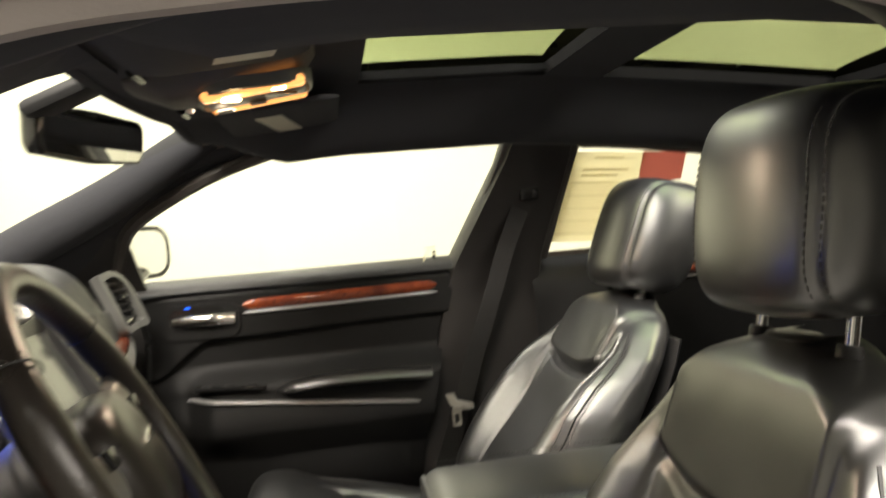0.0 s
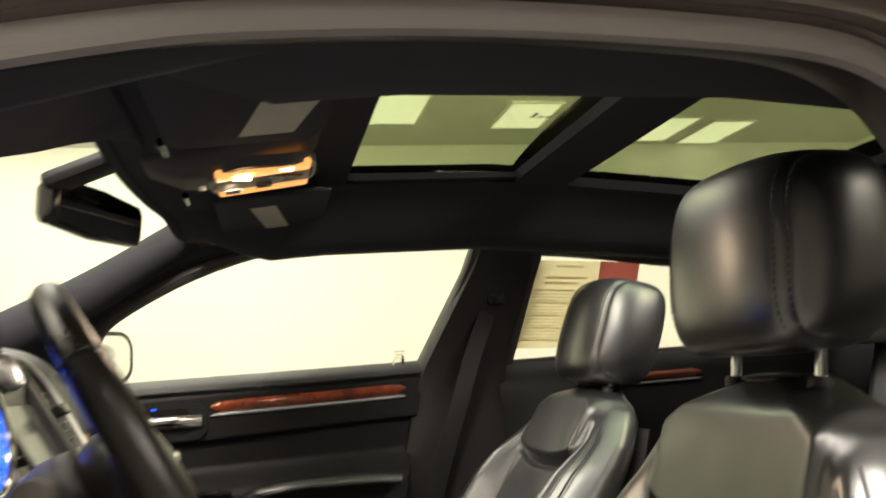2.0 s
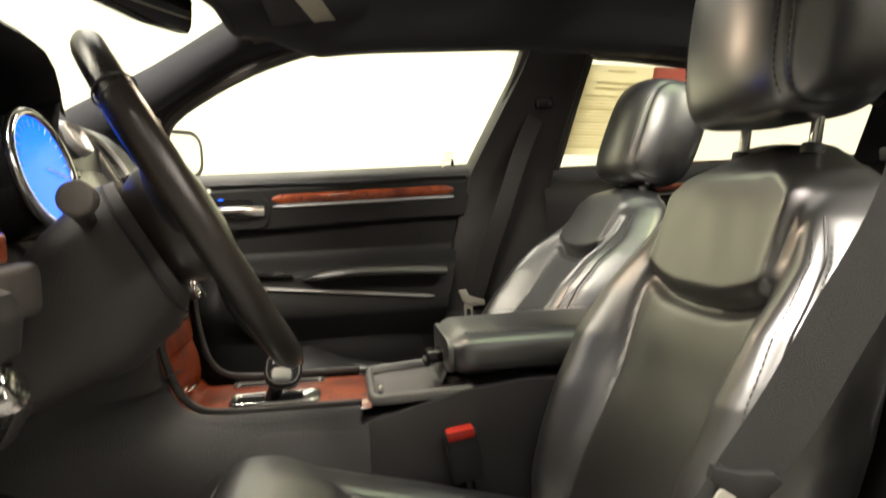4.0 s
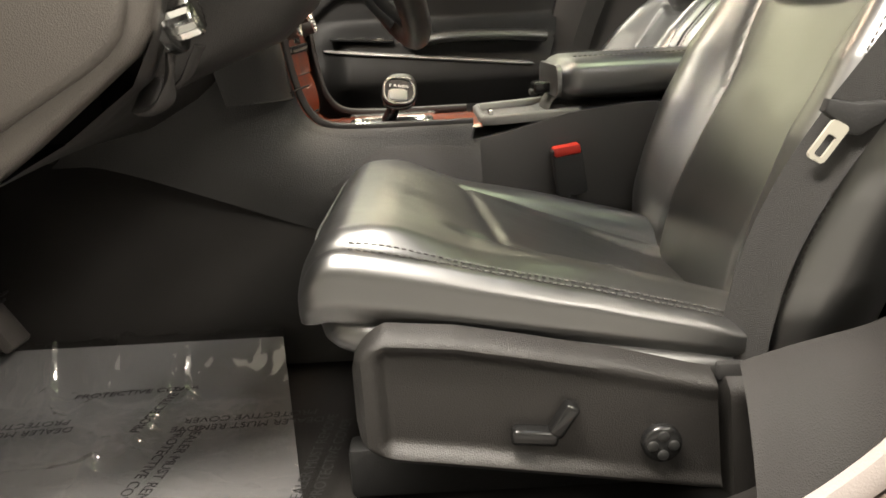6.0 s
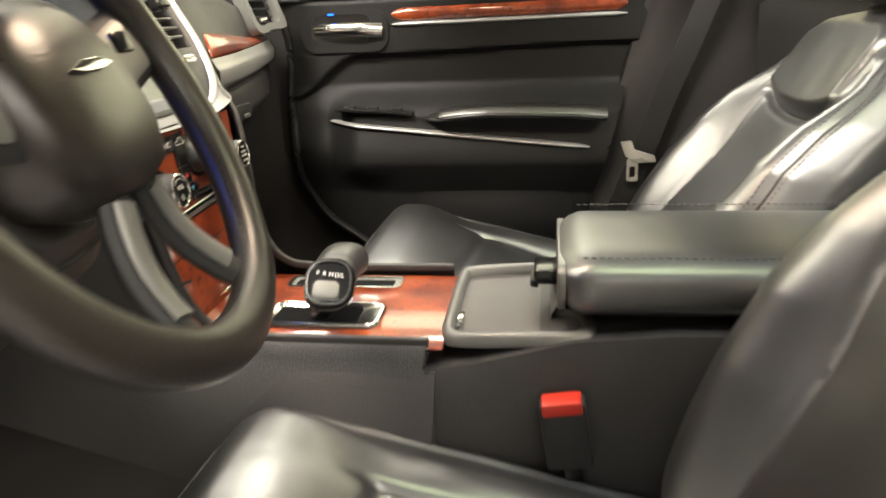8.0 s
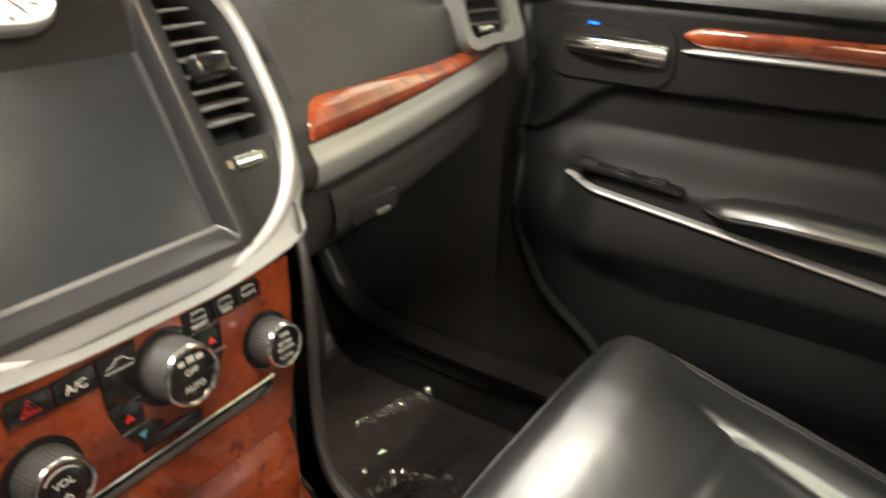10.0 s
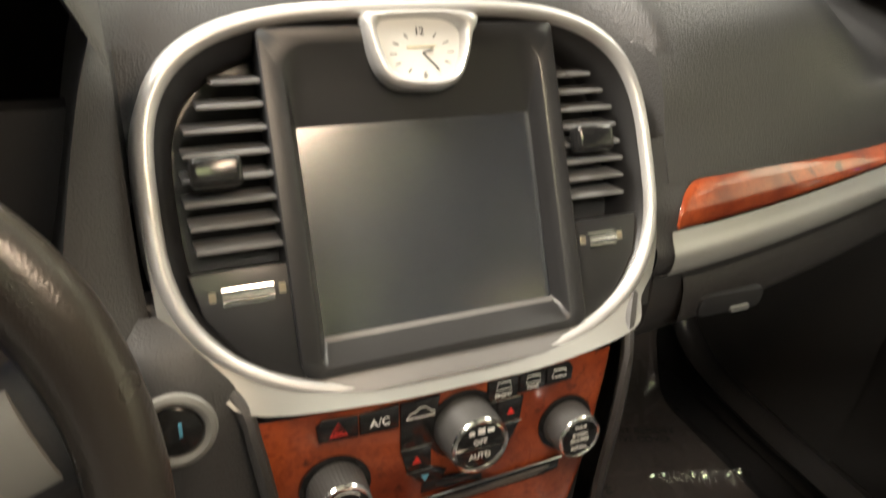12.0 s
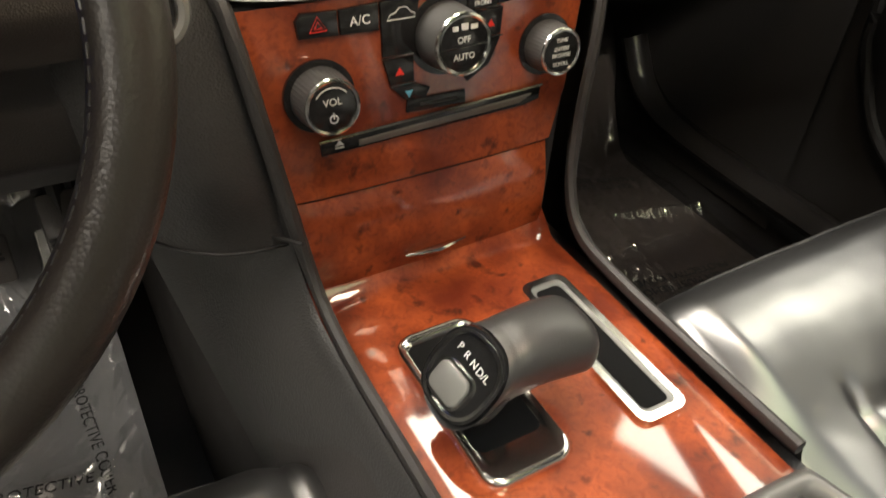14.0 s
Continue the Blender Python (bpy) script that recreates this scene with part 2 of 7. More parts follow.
def loft(rings, cap=True, bm=None):
    bm = bm or bmesh.new()
    vs = [[bm.verts.new(p) for p in r] for r in rings]
    n = len(vs[0])
    for a, b in zip(vs, vs[1:]):
        for j in range(n):
            bm.faces.new((a[j], b[j], b[(j + 1) % n], a[(j + 1) % n]))
    if cap:
        bm.faces.new(vs[0])
        bm.faces.new(list(reversed(vs[-1])))
    return bm


def smooth_path(pts, n):
    """Catmull-Rom through the given points, n points a stretch."""
    pts = [V(p) for p in pts]
    full = [2 * pts[0] - pts[1], *pts, 2 * pts[-1] - pts[-2]]
    out = []
    for i in range(1, len(full) - 2):
        a, b, c, d = full[i - 1 : i + 3]
        for k in range(n):
            t = k / n
            out.append(0.5 * (2 * b + (c - a) * t + (2 * a - 5 * b + 4 * c - d) * t * t + (3 * b - a - 3 * c + d) * t**3))
    return [*out, pts[-1]]


def tube(pts, r, n=8, r2=None, up=(0, 0, 1), closed=False, bm=None):
    """A round or oval tube; r across up, r2 along it; r may be a list."""
    pts = [V(p) for p in pts]
    rings = []
    for i, p in enumerate(pts):
        if closed:
            d = pts[(i + 1) % len(pts)] - pts[i - 1]
        else:
            d = pts[min(i + 1, len(pts) - 1)] - pts[max(i - 1, 0)]
        d.normalize()
        s = d.cross(V(up))
        s = s.normalized() if s.length > 1e-4 else d.orthogonal().normalized()
        w = s.cross(d)
        ra = r[i] if isinstance(r, (list, tuple)) else r
        rb = ra if r2 is None else (r2[i] if isinstance(r2, (list, tuple)) else r2)
        rings.append([p + s * ra * math.cos(a) + w * rb * math.sin(a) for a in (2 * math.pi * k / n for k in range(n))])
    if closed:
        rings.append(rings[0])
    return loft(rings, cap=not closed, bm=bm)


def ribbon(pts, width, thick, normal, bm=None):
    """A flat strap along the points, wide across the normal."""
    pts = [V(p) for p in pts]
    rings = []
    for i, p in enumerate(pts):
        d = (pts[min(i + 1, len(pts) - 1)] - pts[max(i - 1, 0)]).normalized()
        nn = V(normal[i] if isinstance(normal, list) else normal)
        s = d.cross(nn).normalized()
        w = s.cross(d).normalized()
        a, b = s * width / 2, w * thick / 2
        rings.append([p + a + b, p - a + b, p - a - b, p + a - b])
    return loft(rings, bm=bm)


def rbox(c, size, bevel=0.0, rot=None, seg=2, bm=None):
    one = bmesh.new()
    bmesh.ops.create_cube(one, size=1)
    for v in one.verts:
        v.co = V((v.co.x * size[0], v.co.y * size[1], v.co.z * size[2]))
    if bevel:
        bmesh.ops.bevel(one, geom=one.edges[:], offset=bevel, segments=seg, affect="EDGES", profile=0.5)
    m = Matrix.Translation(c) @ (rot.to_4x4() if rot else Matrix())
    bmesh.ops.transform(one, matrix=m, verts=one.verts)
    if bm is None:
        return one
    return merge(bm, one)


def merge(bm, other):
    me = bpy.data.meshes.new("joined")
    other.to_mesh(me)
    other.free()
    bm.from_mesh(me)
    bpy.data.meshes.remove(me)
    return bm


def prism(poly, place, h0, h1, bevel=0.0, seg=2, bm=None):
    """A flat outline (a, b) raised from h0 to h1 by place(a, b, h)."""
    one = bmesh.new()
    lo = [one.verts.new(place(a, b, h0)) for a, b in poly]
    hi = [one.verts.new(place(a, b, h1)) for a, b in poly]
    n = len(poly)
    one.faces.new(lo)
    top = one.faces.new(list(reversed(hi)))
    for j in range(n):
        one.faces.new((lo[j], lo[(j + 1) % n], hi[(j + 1) % n], hi[j]))
    bmesh.ops.recalc_face_normals(one, faces=one.faces)
    if bevel:
        bmesh.ops.bevel(one, geom=list(top.edges), offset=bevel, segments=seg, affect="EDGES", profile=0.5)
    return one if bm is None else merge(bm, one)


def frame_ring(outer, inner, place, h0, h1, bm=None):
    """A flat frame between two outlines with as many points each."""
    rings = [[place(a, b, h0) for a, b in outer], [place(a, b, h1) for a, b in outer], [place(a, b, h1) for a, b in inner], [place(a, b, h0) for a, b in inner]]
    rings.append(rings[0])
    return loft(rings, cap=False, bm=bm)


def cyl(c, axis, r, h, n=32, bevel=0.0, r2=None, bm=None, ribs=0, rib=0.0):
    """A turned piece from c along axis; with ribs a knurled side."""
    axis = V(axis).normalized()
    s = axis.orthogonal().normalized()
    w = axis.cross(s)
    r2 = r if r2 is None else r2
    stops = [(0, r), (h, r2)]
    if bevel:
        stops = [(0, r), (h - bevel, r2), (h - 0.3 * bevel, r2 - 0.35 * bevel), (h, r2 - bevel)]
    m = ribs * 2 if ribs else n
    rings = []
    for z, q in stops:
        rings.append([V(c) + axis * z + (s * math.cos(a) + w * math.sin(a)) * (q - (rib if ribs and k % 2 else 0)) for k, a in ((k, 2 * math.pi * k / m) for k in range(m))])
    return loft(rings, bm=bm)


def ring_of(c, axis, r, t, n=40, m=8, bm=None):
    axis = V(axis).normalized()
    s = axis.orthogonal().normalized()
    w = axis.cross(s)
    rings = []
    for k in range(n):
        a = 2 * math.pi * k / n
        d = s * math.cos(a) + w * math.sin(a)
        rings.append([V(c) + d * (r + t * math.cos(b)) + axis * t * math.sin(b) for b in (2 * math.pi * j / m for j in range(m))])
    rings.append(rings[0])
    return loft(rings, cap=False, bm=bm)


def dashes(pts, length, gap, r, bm=None):
    """Stitches: short rods along a line of points."""
    bm = bm or bmesh.new()
    pts = [V(p) for p in pts]
    acc, on, seg = 0.0, True, [pts[0]]
    for a, b in zip(pts, pts[1:]):
        d = (b - a).length
        pos = 0.0
        while d - pos > 1e-9:
            need = (length if on else gap) - acc
            step = min(need, d - pos)
            pos += step
            acc += step
            p = a.lerp(b, pos / d)
            if acc >= (length if on else gap) - 1e-9:
                if on:
                    tube([seg[0], p], r, n=5, bm=bm)
                else:
                    seg = [p]
                on, acc = not on, 0.0
    return bm


def rrect(w, h, r, n=5, ca=0.0, cb=0.0):
    out = []
    for sx, sy, a0 in ((1, 1, 0), (-1, 1, 90), (-1, -1, 180), (1, -1, 270)):
        for k in range(n + 1):
            a = radians(a0 + 90 * k / n)
            out.append((ca + sx * (w / 2 - r) + r * math.cos(a), cb + sy * (h / 2 - r) + r * math.sin(a)))
    return out


def letters(text, size, m, material, parent, name="lettering"):
    c = bpy.data.curves.new(name, "FONT")
    c.body, c.size, c.align_x, c.align_y, c.extrude = text, size, "CENTER", "CENTER", 0.0002
    c.materials.append(material)
    ob = new(name, c)
    ob.parent = parent
    ob.matrix_parent_inverse = Matrix()
    base = Matrix.Translation(parent.location).inverted() if parent.parent is None and parent.type == "EMPTY" else Matrix()
    ob.matrix_basis = base @ m
    return ob


def bars(rows, place, h, bm=None):
    """Plain bars for writing too small to read: (a, b, width, height)."""
    bm = bm or bmesh.new()
    for a, b, w, t in rows:
        prism([(a, b), (a + w, b), (a + w, b + t), (a, b + t)], place, 0, h, bm=bm)
    return bm


def axes(o, right, up):
    r, u = V(right).normalized(), V(up).normalized()
    n = r.cross(u)
    return Matrix(((r.x, u.x, n.x, o[0]), (r.y, u.y, n.y, o[1]), (r.z, u.z, n.z, o[2]), (0, 0, 0, 1)))


def lerp_table(table, x):
    return float(np.interp(x, [a for a, _ in table], [b for _, b in table]))


def sm(a, b, x):
    t = min(max((x - a) / (b - a), 0.0), 1.0)
    return t * t * (3 - 2 * t)


# ---------------------------------------------------------------- showroom
X0, X1, Y0, Y1, ZC = -5.0, 6.5, -5.0, 5.86, 3.2
solo("floor", rbox(((X0 + X1) / 2, (Y0 + Y1) / 2, -0.05), (X1 - X0, Y1 - Y0, 0.1)), FLOOR, "polished grey showroom floor under the car", "floor", "structure")
solo("ceiling", rbox(((X0 + X1) / 2, (Y0 + Y1) / 2, ZC + 0.05), (X1 - X0, Y1 - Y0, 0.1)), CEIL, "plain white showroom ceiling", "ceiling", "structure")
solo("wall_far", rbox(((X0 + X1) / 2, Y1 + 0.05, ZC / 2), (X1 - X0, 0.1, ZC)), WALL, "plain white showroom wall beside the car", "wall", "structure")
# never in view; its grey limits fill light on the driver's side
solo("wall_near", rbox(((X0 + X1) / 2, Y0 - 0.05, ZC / 2), (X1 - X0, 0.1, ZC)), LOW_BOUNCE_WALL, "unseen showroom wall, greyed to bounce less light", "wall", "structure")
solo("wall_front", rbox((X0 - 0.05, (Y0 + Y1) / 2, ZC / 2), (0.1, Y1 - Y0, ZC)), WALL, "plain white wall before the windscreen", "wall", "structure")
solo("wall_back", rbox((X1 + 0.05, (Y0 + Y1) / 2, ZC / 2), (0.1, Y1 - Y0, ZC)), WALL, "plain white wall behind the car", "wall", "structure")
for cx, cy, wx, wy in ((0.85, 4.72, 0.66, 0.9), (2.15, 4.95, 0.5, 0.7), (3.75, 5.35, 0.45, 0.75), (4.4, 5.45, 0.5, 0.75)):
    light = thing("ceiling_light", (cx, cy, ZC), "square white ceiling light panel", "light", "lights in the showroom ceiling")
    part("frame", frame_ring(rrect(wx, wy, 0.01), rrect(wx - 0.04, wy - 0.04, 0.01), lambda a, b, h: V((cx + a, cy + b, ZC - h)), 0.0, 0.02), WALL, light)
    part("diffuser", rbox((cx, cy, ZC - 0.006), (wx - 0.04, wy - 0.04, 0.012)), PANEL, light)

# ---------------------------------------------------------------- body shell

def side_y(z):
    """How far the inner face of the body side stands from the car's middle."""
    if z < 1.0:
        return 0.80 - 0.05 * sm(0.75, 0.35, z)
    return 0.80 - (z - 1.0) * 0.60


def fall(x):
    """How far the roof has come down towards the rear."""
    d = max(0.0, x - 0.27)
    return 0.078 * d + 0.03 * d * d


def roof_z(x, y):
    """The headliner's height over a place."""
    a = abs(y)
    z = 1.425 - 0.115 * sm(0.335, 0.47, a) * (1 - 0.65 * sm(-0.18, -0.37, x)) + 0.02 * sm(0.50, 0.62, a)
    z -= 0.055 * sm(-0.06, -0.42, x) * (1 - 0.6 * sm(0.3, 0.6, a))
    return z - fall(x)


SUN = [(-0.046, 0.312), (0.428, 0.93)]
SUN_Y = 0.330
xs = sorted({round(v, 4) for v in [*np.linspace(-0.372, 1.5, 33), SUN[0][0], SUN[0][1], SUN[1][0], SUN[1][1]]})
ys = sorted({round(v, 4) for v in [*np.linspace(-0.62, 0.62, 41), -SUN_Y, SUN_Y]})


def holed(zfun, bm=None):
    bm = bm or bmesh.new()
    vs = {(x, y): bm.verts.new((x - (0.04 * max(0.0, 1 - (y / 0.45) ** 2) if x == xs[0] else 0.0), y, zfun(x, y))) for x in xs for y in ys}
    for xa, xb in zip(xs, xs[1:]):
        for ya, yb in zip(ys, ys[1:]):
            cx, cy = (xa + xb) / 2, (ya + yb) / 2
            if abs(cy) < SUN_Y and any(a < cx < b for a, b in SUN):
                continue
            bm.faces.new((vs[xa, ya], vs[xb, ya], vs[xb, yb], vs[xa, yb]))
    return bm


solo("headliner", holed(roof_z), HEADLINER, "black cloth headliner with two sunroof openings", "headliner", "structure")
# header lining that hangs over the top of the windscreen before the driver
HEADER = [(-0.60, -0.455, 1.225), (-0.50, -0.455, 1.243), (-0.37, -0.450, 1.281), (-0.26, -0.448, 1.319), (-0.19, -0.425, 1.350), (-0.13, -0.400, 1.373), (-0.10, -0.380, 1.380)]
rings = []
for y, x, z in HEADER:
    zr = roof_z(-0.36, y) - 0.004
    rings.append([V((-0.360, y, zr)), V((x, y, z)), V((x - 0.006, y, z + 0.008)), V((-0.366, y, zr + 0.010))])
solo("header_lining", loft(rings), HEADLINER, "black cloth header lining over the windscreen", "headliner", "structure")
bm = bmesh.new()
for a, b in SUN:
    for y in (-SUN_Y, SUN_Y):
        grid(lambda u, v: V((a + (b - a) * u, y, roof_z(a + (b - a) * u, y) * (1 - v) + (1.4465 - fall(a + (b - a) * u)) * v)), 6, 1, bm)
    for x in (a, b):
        grid(lambda u, v: V((x, -SUN_Y + 2 * SUN_Y * u, roof_z(x, -SUN_Y + 2 * SUN_Y * u) * (1 - v) + (1.4465 - fall(x)) * v)), 6, 1, bm)
SEAL = bm
bm = holed(lambda x, y: 1.478 - 0.10 * abs(y / 0.62) ** 3 - 0.05 * sm(0.0, -0.42, x) - fall(x))
solo("roof", bm, PAINT, "dark bronze painted car roof skin", "roof", "structure")

sunroof = thing("sunroof", (0.4, 0, 1.46), "dual-pane tinted glass panoramic sunroof", "sunroof")
for a, b in SUN:
    sheet = lambda h: [[V((a - 0.01 + (b - a + 0.02) * k / 8, y, 1.447 + h - fall(a - 0.01 + (b - a + 0.02) * k / 8))) for k in range(9)] for y in (-SUN_Y - 0.01, SUN_Y + 0.01)]
    lo, hi = sheet(0.0), sheet(0.005)
    pane = part("pane", loft([[lo[0][k], lo[1][k], hi[1][k], hi[0][k]] for k in range(9)]), SUNGLASS, sunroof, "green tinted glass pane")
    pane.visible_shadow = False
part("opening_seal", SEAL, DEEP_BLACK, sunroof, "black rubber seal round the openings", smooth=0)
bm = bmesh.new()
for a, b in SUN[:1]:
    for k in range(5):
        tube([(a, SUN_Y - 0.002 - 0.004 * k, 1.444 - 0.004 * k), (b + 0.1, SUN_Y - 0.002 - 0.004 * k, 1.441 - 0.003 * k)], 0.0022, n=6, bm=bm)
part("guide_rail", bm, DEEP_BLACK, sunroof, "black sliding rails along the opening")
bm = bars([(0.225 + 0.014 * k, -0.02, 0.010, 0.006) for k in range(3)] + [(0.228, -0.036, 0.006, 0.012)], lambda a, b, h: V((a, b, 1.4455 - h)), 0.0004)
part("glass_marking", bm, INK_DARK, sunroof)

# floor pan, firewall, rear closing
bm = rbox((0.2, 0, 0.29), (3.2, 1.56, 0.06), 0.01)
rbox((-1.12, 0, 0.75), (0.06, 1.5, 0.9), 0.01, bm=bm)
rbox((0.25, 0, 0.36), (2.6, 0.34, 0.12), 0.05, seg=4, bm=bm)
solo("car_floor", bm, CARPET, "black carpeted car floor with the centre tunnel", "car floor", "structure")
bm = rbox((1.72, 0, 0.75), (0.08, 1.5, 0.95), 0.02)
rbox((1.55, 0, 1.04), (0.5, 1.4, 0.04), 0.01, bm=bm)
solo("rear_bulkhead", bm, SOFT_BLACK, "black parcel shelf and rear bulkhead", "parcel shelf", "structure")
solo("under_body", rbox((0.2, 0, 0.2), (3.4, 1.7, 0.1), 0.02), SOFT_BLACK, "dark underbody of the car", "underbody", "structure")
for x in (-1.35, 1.7):
    for y in (-0.78, 0.78):
        wheel = thing("road_wheel", (x, y, 0), "black tyre on an alloy rim", "wheel", "wheels of the car")
        part("tyre", cyl((x, y - 0.11, 0.34), (0, 1, 0), 0.34, 0.22, 40, 0.03), RUBBER, wheel)
        part("rim", cyl((x, y - 0.116, 0.34), (0, 1, 0), 0.24, 0.232, 32, 0.01), SATIN, wheel)
bm = rbox((-1.95, 0, 0.72), (1.6, 1.72, 0.7), 0.12, seg=4)
solo("engine_bay", bm, PAINT, "dark bronze bonnet and wings of the car", "car front", "structure")
bm = rbox((2.35, 0, 0.72), (1.2, 1.72, 0.66), 0.12, seg=4)
solo("car_boot", bm, PAINT, "dark bronze boot of the car", "car rear", "structure")

# windscreen and rear window
ws = grid(lambda u, v: V((-1.12 + 0.75 * v - 0.10 * (1 - v) * (1 - (2 * u - 1) ** 2), (-1 + 2 * u) * (0.72 - 0.14 * v), 1.09 + 0.31 * v - 0.02 * (2 * u - 1) ** 2 * v + 0.03 * v * (1 - v))), 16, 8)
glassob = solo("windscreen", ws, GLASS, "clear curved windscreen glass", "windscreen", "structure")
glassob.visible_shadow = False
rw = grid(lambda u, v: V((1.48 + 0.5 * (1 - v), (-1 + 2 * u) * (0.66 - 0.08 * v), 1.04 + 0.27 * v)), 10, 4)
glassob = solo("rear_window", rw, GLASS, "clear rear window glass", "rear window", "structure")
glassob.visible_shadow = False
bm = bmesh.new()
tube(smooth_path([(-0.370 - 0.04 * max(0.0, 1 - (y / 0.45) ** 2), y, roof_z(-0.37, y) + 0.004) for y in np.linspace(-0.56, 0.56, 17)], 2), 0.012, 8, 0.010, bm=bm)
solo("windscreen_header", bm, HEADLINER, "black trim along the windscreen top", "header trim", "structure")
bm = tube(smooth_path([(1.50, y, 1.30) for y in np.linspace(-0.6, 0.6, 5)], 2), 0.05, 8, 0.03)
solo("rear_header", bm, HEADLINER, "black trim above the rear window", "header trim", "structure")

for s, nm in ((1, "passenger"), (-1, "driver")):
    pil = smooth_path([(-1.10, s * 0.735, 1.02), (-0.80, s * 0.668, 1.165), (-0.623, s * 0.628, 1.243), (-0.521, s * 0.61, 1.296), (-0.36, s * 0.585, 1.388)], 8)
    bm = tube(pil, [0.050 - 0.015 * k / (len(pil) - 1) for k in range(len(pil))], 14, [0.058 - 0.018 * k / (len(pil) - 1) for k in range(len(pil))])
    if s < 0:
        bm.free()
        pil = smooth_path([(x, -side_y(z) + 0.060, z + 0.041) for x, z in ((-1.0, 0.95), (-0.82, 1.04), (-0.72, 1.11), (-0.46, 1.228), (-0.29, 1.282), (-0.12, 1.306), (0.10, 1.330))], 6)
        nn = len(pil) - 1
        bm = tube(pil, [0.046 - 0.036 * sm(0.55, 1.0, k / nn) for k in range(nn + 1)], 16, [0.043 - 0.035 * sm(0.55, 1.0, k / nn) for k in range(nn + 1)])
    solo("windscreen_pillar", bm, HEADLINER, "black cloth-covered windscreen pillar", "pillar", "structure")
    # roof rail between the headliner and the door opening
    rail = smooth_path([(-0.50, s * 0.625, 1.300), (-0.36, s * 0.61, 1.350), (-0.1, s * 0.605, 1.372), (0.3, s * 0.612, 1.362), (0.8, s * 0.62, 1.318), (1.4, s * 0.63, 1.24)], 6)
    solo("roof_rail", tube(rail, 0.03, 10, 0.028), HEADLINER, "black roof rail trim above the doors", "roof rail", "structure")
    # pillar between front and rear door
    zz = np.linspace(0.35, 1.36, 14)
    rings = []
    for z in zz:
        y = s * (side_y(z) - 0.03)
        xa = lerp_table([(0.35, 0.17), (0.6, 0.225), (0.75, 0.262), (1.0, 0.285), (1.33, 0.305)], z) if s < 0 else lerp_table([(0.35, 0.02), (0.6, 0.045), (1.02, 0.15), (1.33, 0.30)], z)
        xb = 0.46 - 0.06 * sm(0.6, 1.0, z) + 0.055 * sm(1.0, 1.33, z)
        rings.append([V((xa, y + s * 0.03, z)), V((xa + 0.012, y - s * 0.005, z)), V((xa + 0.05, y - s * 0.018, z)), V((xb - 0.05, y - s * 0.018, z)), V((xb - 0.012, y - s * 0.005, z)), V((xb, y + s * 0.03, z)), V((xb, y + s * 0.09, z)), V((xa, y + s * 0.09, z))])
    solo("door_pillar", loft(rings), PLASTIC, "black plastic pillar between front and rear doors", "pillar", "structure")


# driver's door opening: seal, inner return and outer frame
OPEN = smooth_path([(-0.70, 0, 0.72), (-0.66, 0, 0.50), (-0.58, 0, 0.415), (-0.40, 0, 0.395), (-0.12, 0, 0.39), (0.0, 0, 0.405), (0.09, 0, 0.45), (0.165, 0, 0.555), (0.21, 0, 0.75), (0.235, 0, 0.95), (0.27, 0, 1.12), (0.288, 0, 1.21), (0.276, 0, 1.258), (0.222, 0, 1.288), (0.08, 0, 1.301), (-0.06, 0, 1.304), (-0.18, 0, 1.298), (-0.29, 0, 1.282), (-0.46, 0, 1.228), (-0.72, 0, 1.11), (-0.82, 0, 1.04), (-0.78, 0, 0.88)], 6)[:-1]


def along(off, dy, n=0):
    out = []
    for i, p in enumerate(OPEN):
        d = OPEN[(i + 1) % len(OPEN)] - OPEN[i - 1]
        nrm = V((d.z, 0, -d.x)).normalized()
        q = p + nrm * off
        out.append(V((q.x, -(side_y(p.z) + 0.012 + dy), q.z)))
    return out


def strip(profile, closed=True):
    rows = [along(o, d) for o, d in profile]
    bm = bmesh.new()
    vs = [[bm.verts.new(p) for p in r] for r in rows]
    n = len(OPEN)
    for a, b in zip(vs, vs[1:]):
        for j in range(n):
            k = (j + 1) % n
            bm.faces.new((a[j], a[k], b[k], b[j]))
    return bm


solo("door_seal", strip([(0.016, -0.012), (-0.002, -0.012), (-0.009, -0.004), (-0.008, 0.006), (0.002, 0.012), (0.012, 0.012)]), FELT, "brown-grey rubber seal round the open doorway", "door seal", "structure")
solo("door_frame", strip([(0.014, 0.006), (0.018, 0.016), (0.014, 0.026), (0.016, 0.034), (0.028, 0.036), (0.030, 0.050), (0.044, 0.052), (0.047, 0.070), (0.060, 0.073), (0.064, 0.086), (0.095, 0.078), (0.14, 0.02)]), PAINT, "dark bronze painted doorway frame with stepped flanges", "door frame", "structure")
solo("frame_trim", strip([(0.004, -0.010), (0.006, -0.04), (0.016, -0.07), (0.04, -0.085)]), PLASTIC, "black trim lining the doorway", "door trim", "structure")
bm = rbox((-0.30, -0.735, 0.375), (0.62, 0.09, 0.035), 0.010, seg=3)
solo("sill_plate", bm, TRIM, "grey plastic sill scuff plate", "sill plate", "structure")
# rear door and its window on the driver's side, closed
bm = grid(lambda u, v: V((0.42 + 1.1 * u, -(side_y(0.35 + 0.70 * v) + 0.02), 0.35 + 0.70 * v)), 6, 8)
solo("rear_door", bm, PAINT, "closed rear door of the car", "car door", "structure")
bm = grid(lambda u, v: V((0.42 + 1.0 * u, -(side_y(1.05 + 0.29 * v)), 1.05 + 0.29 * v)), 6, 4)
g = solo("rear_door_glass", bm, GLASS, "rear door window glass", "car window", "structure")
g.visible_shadow = False

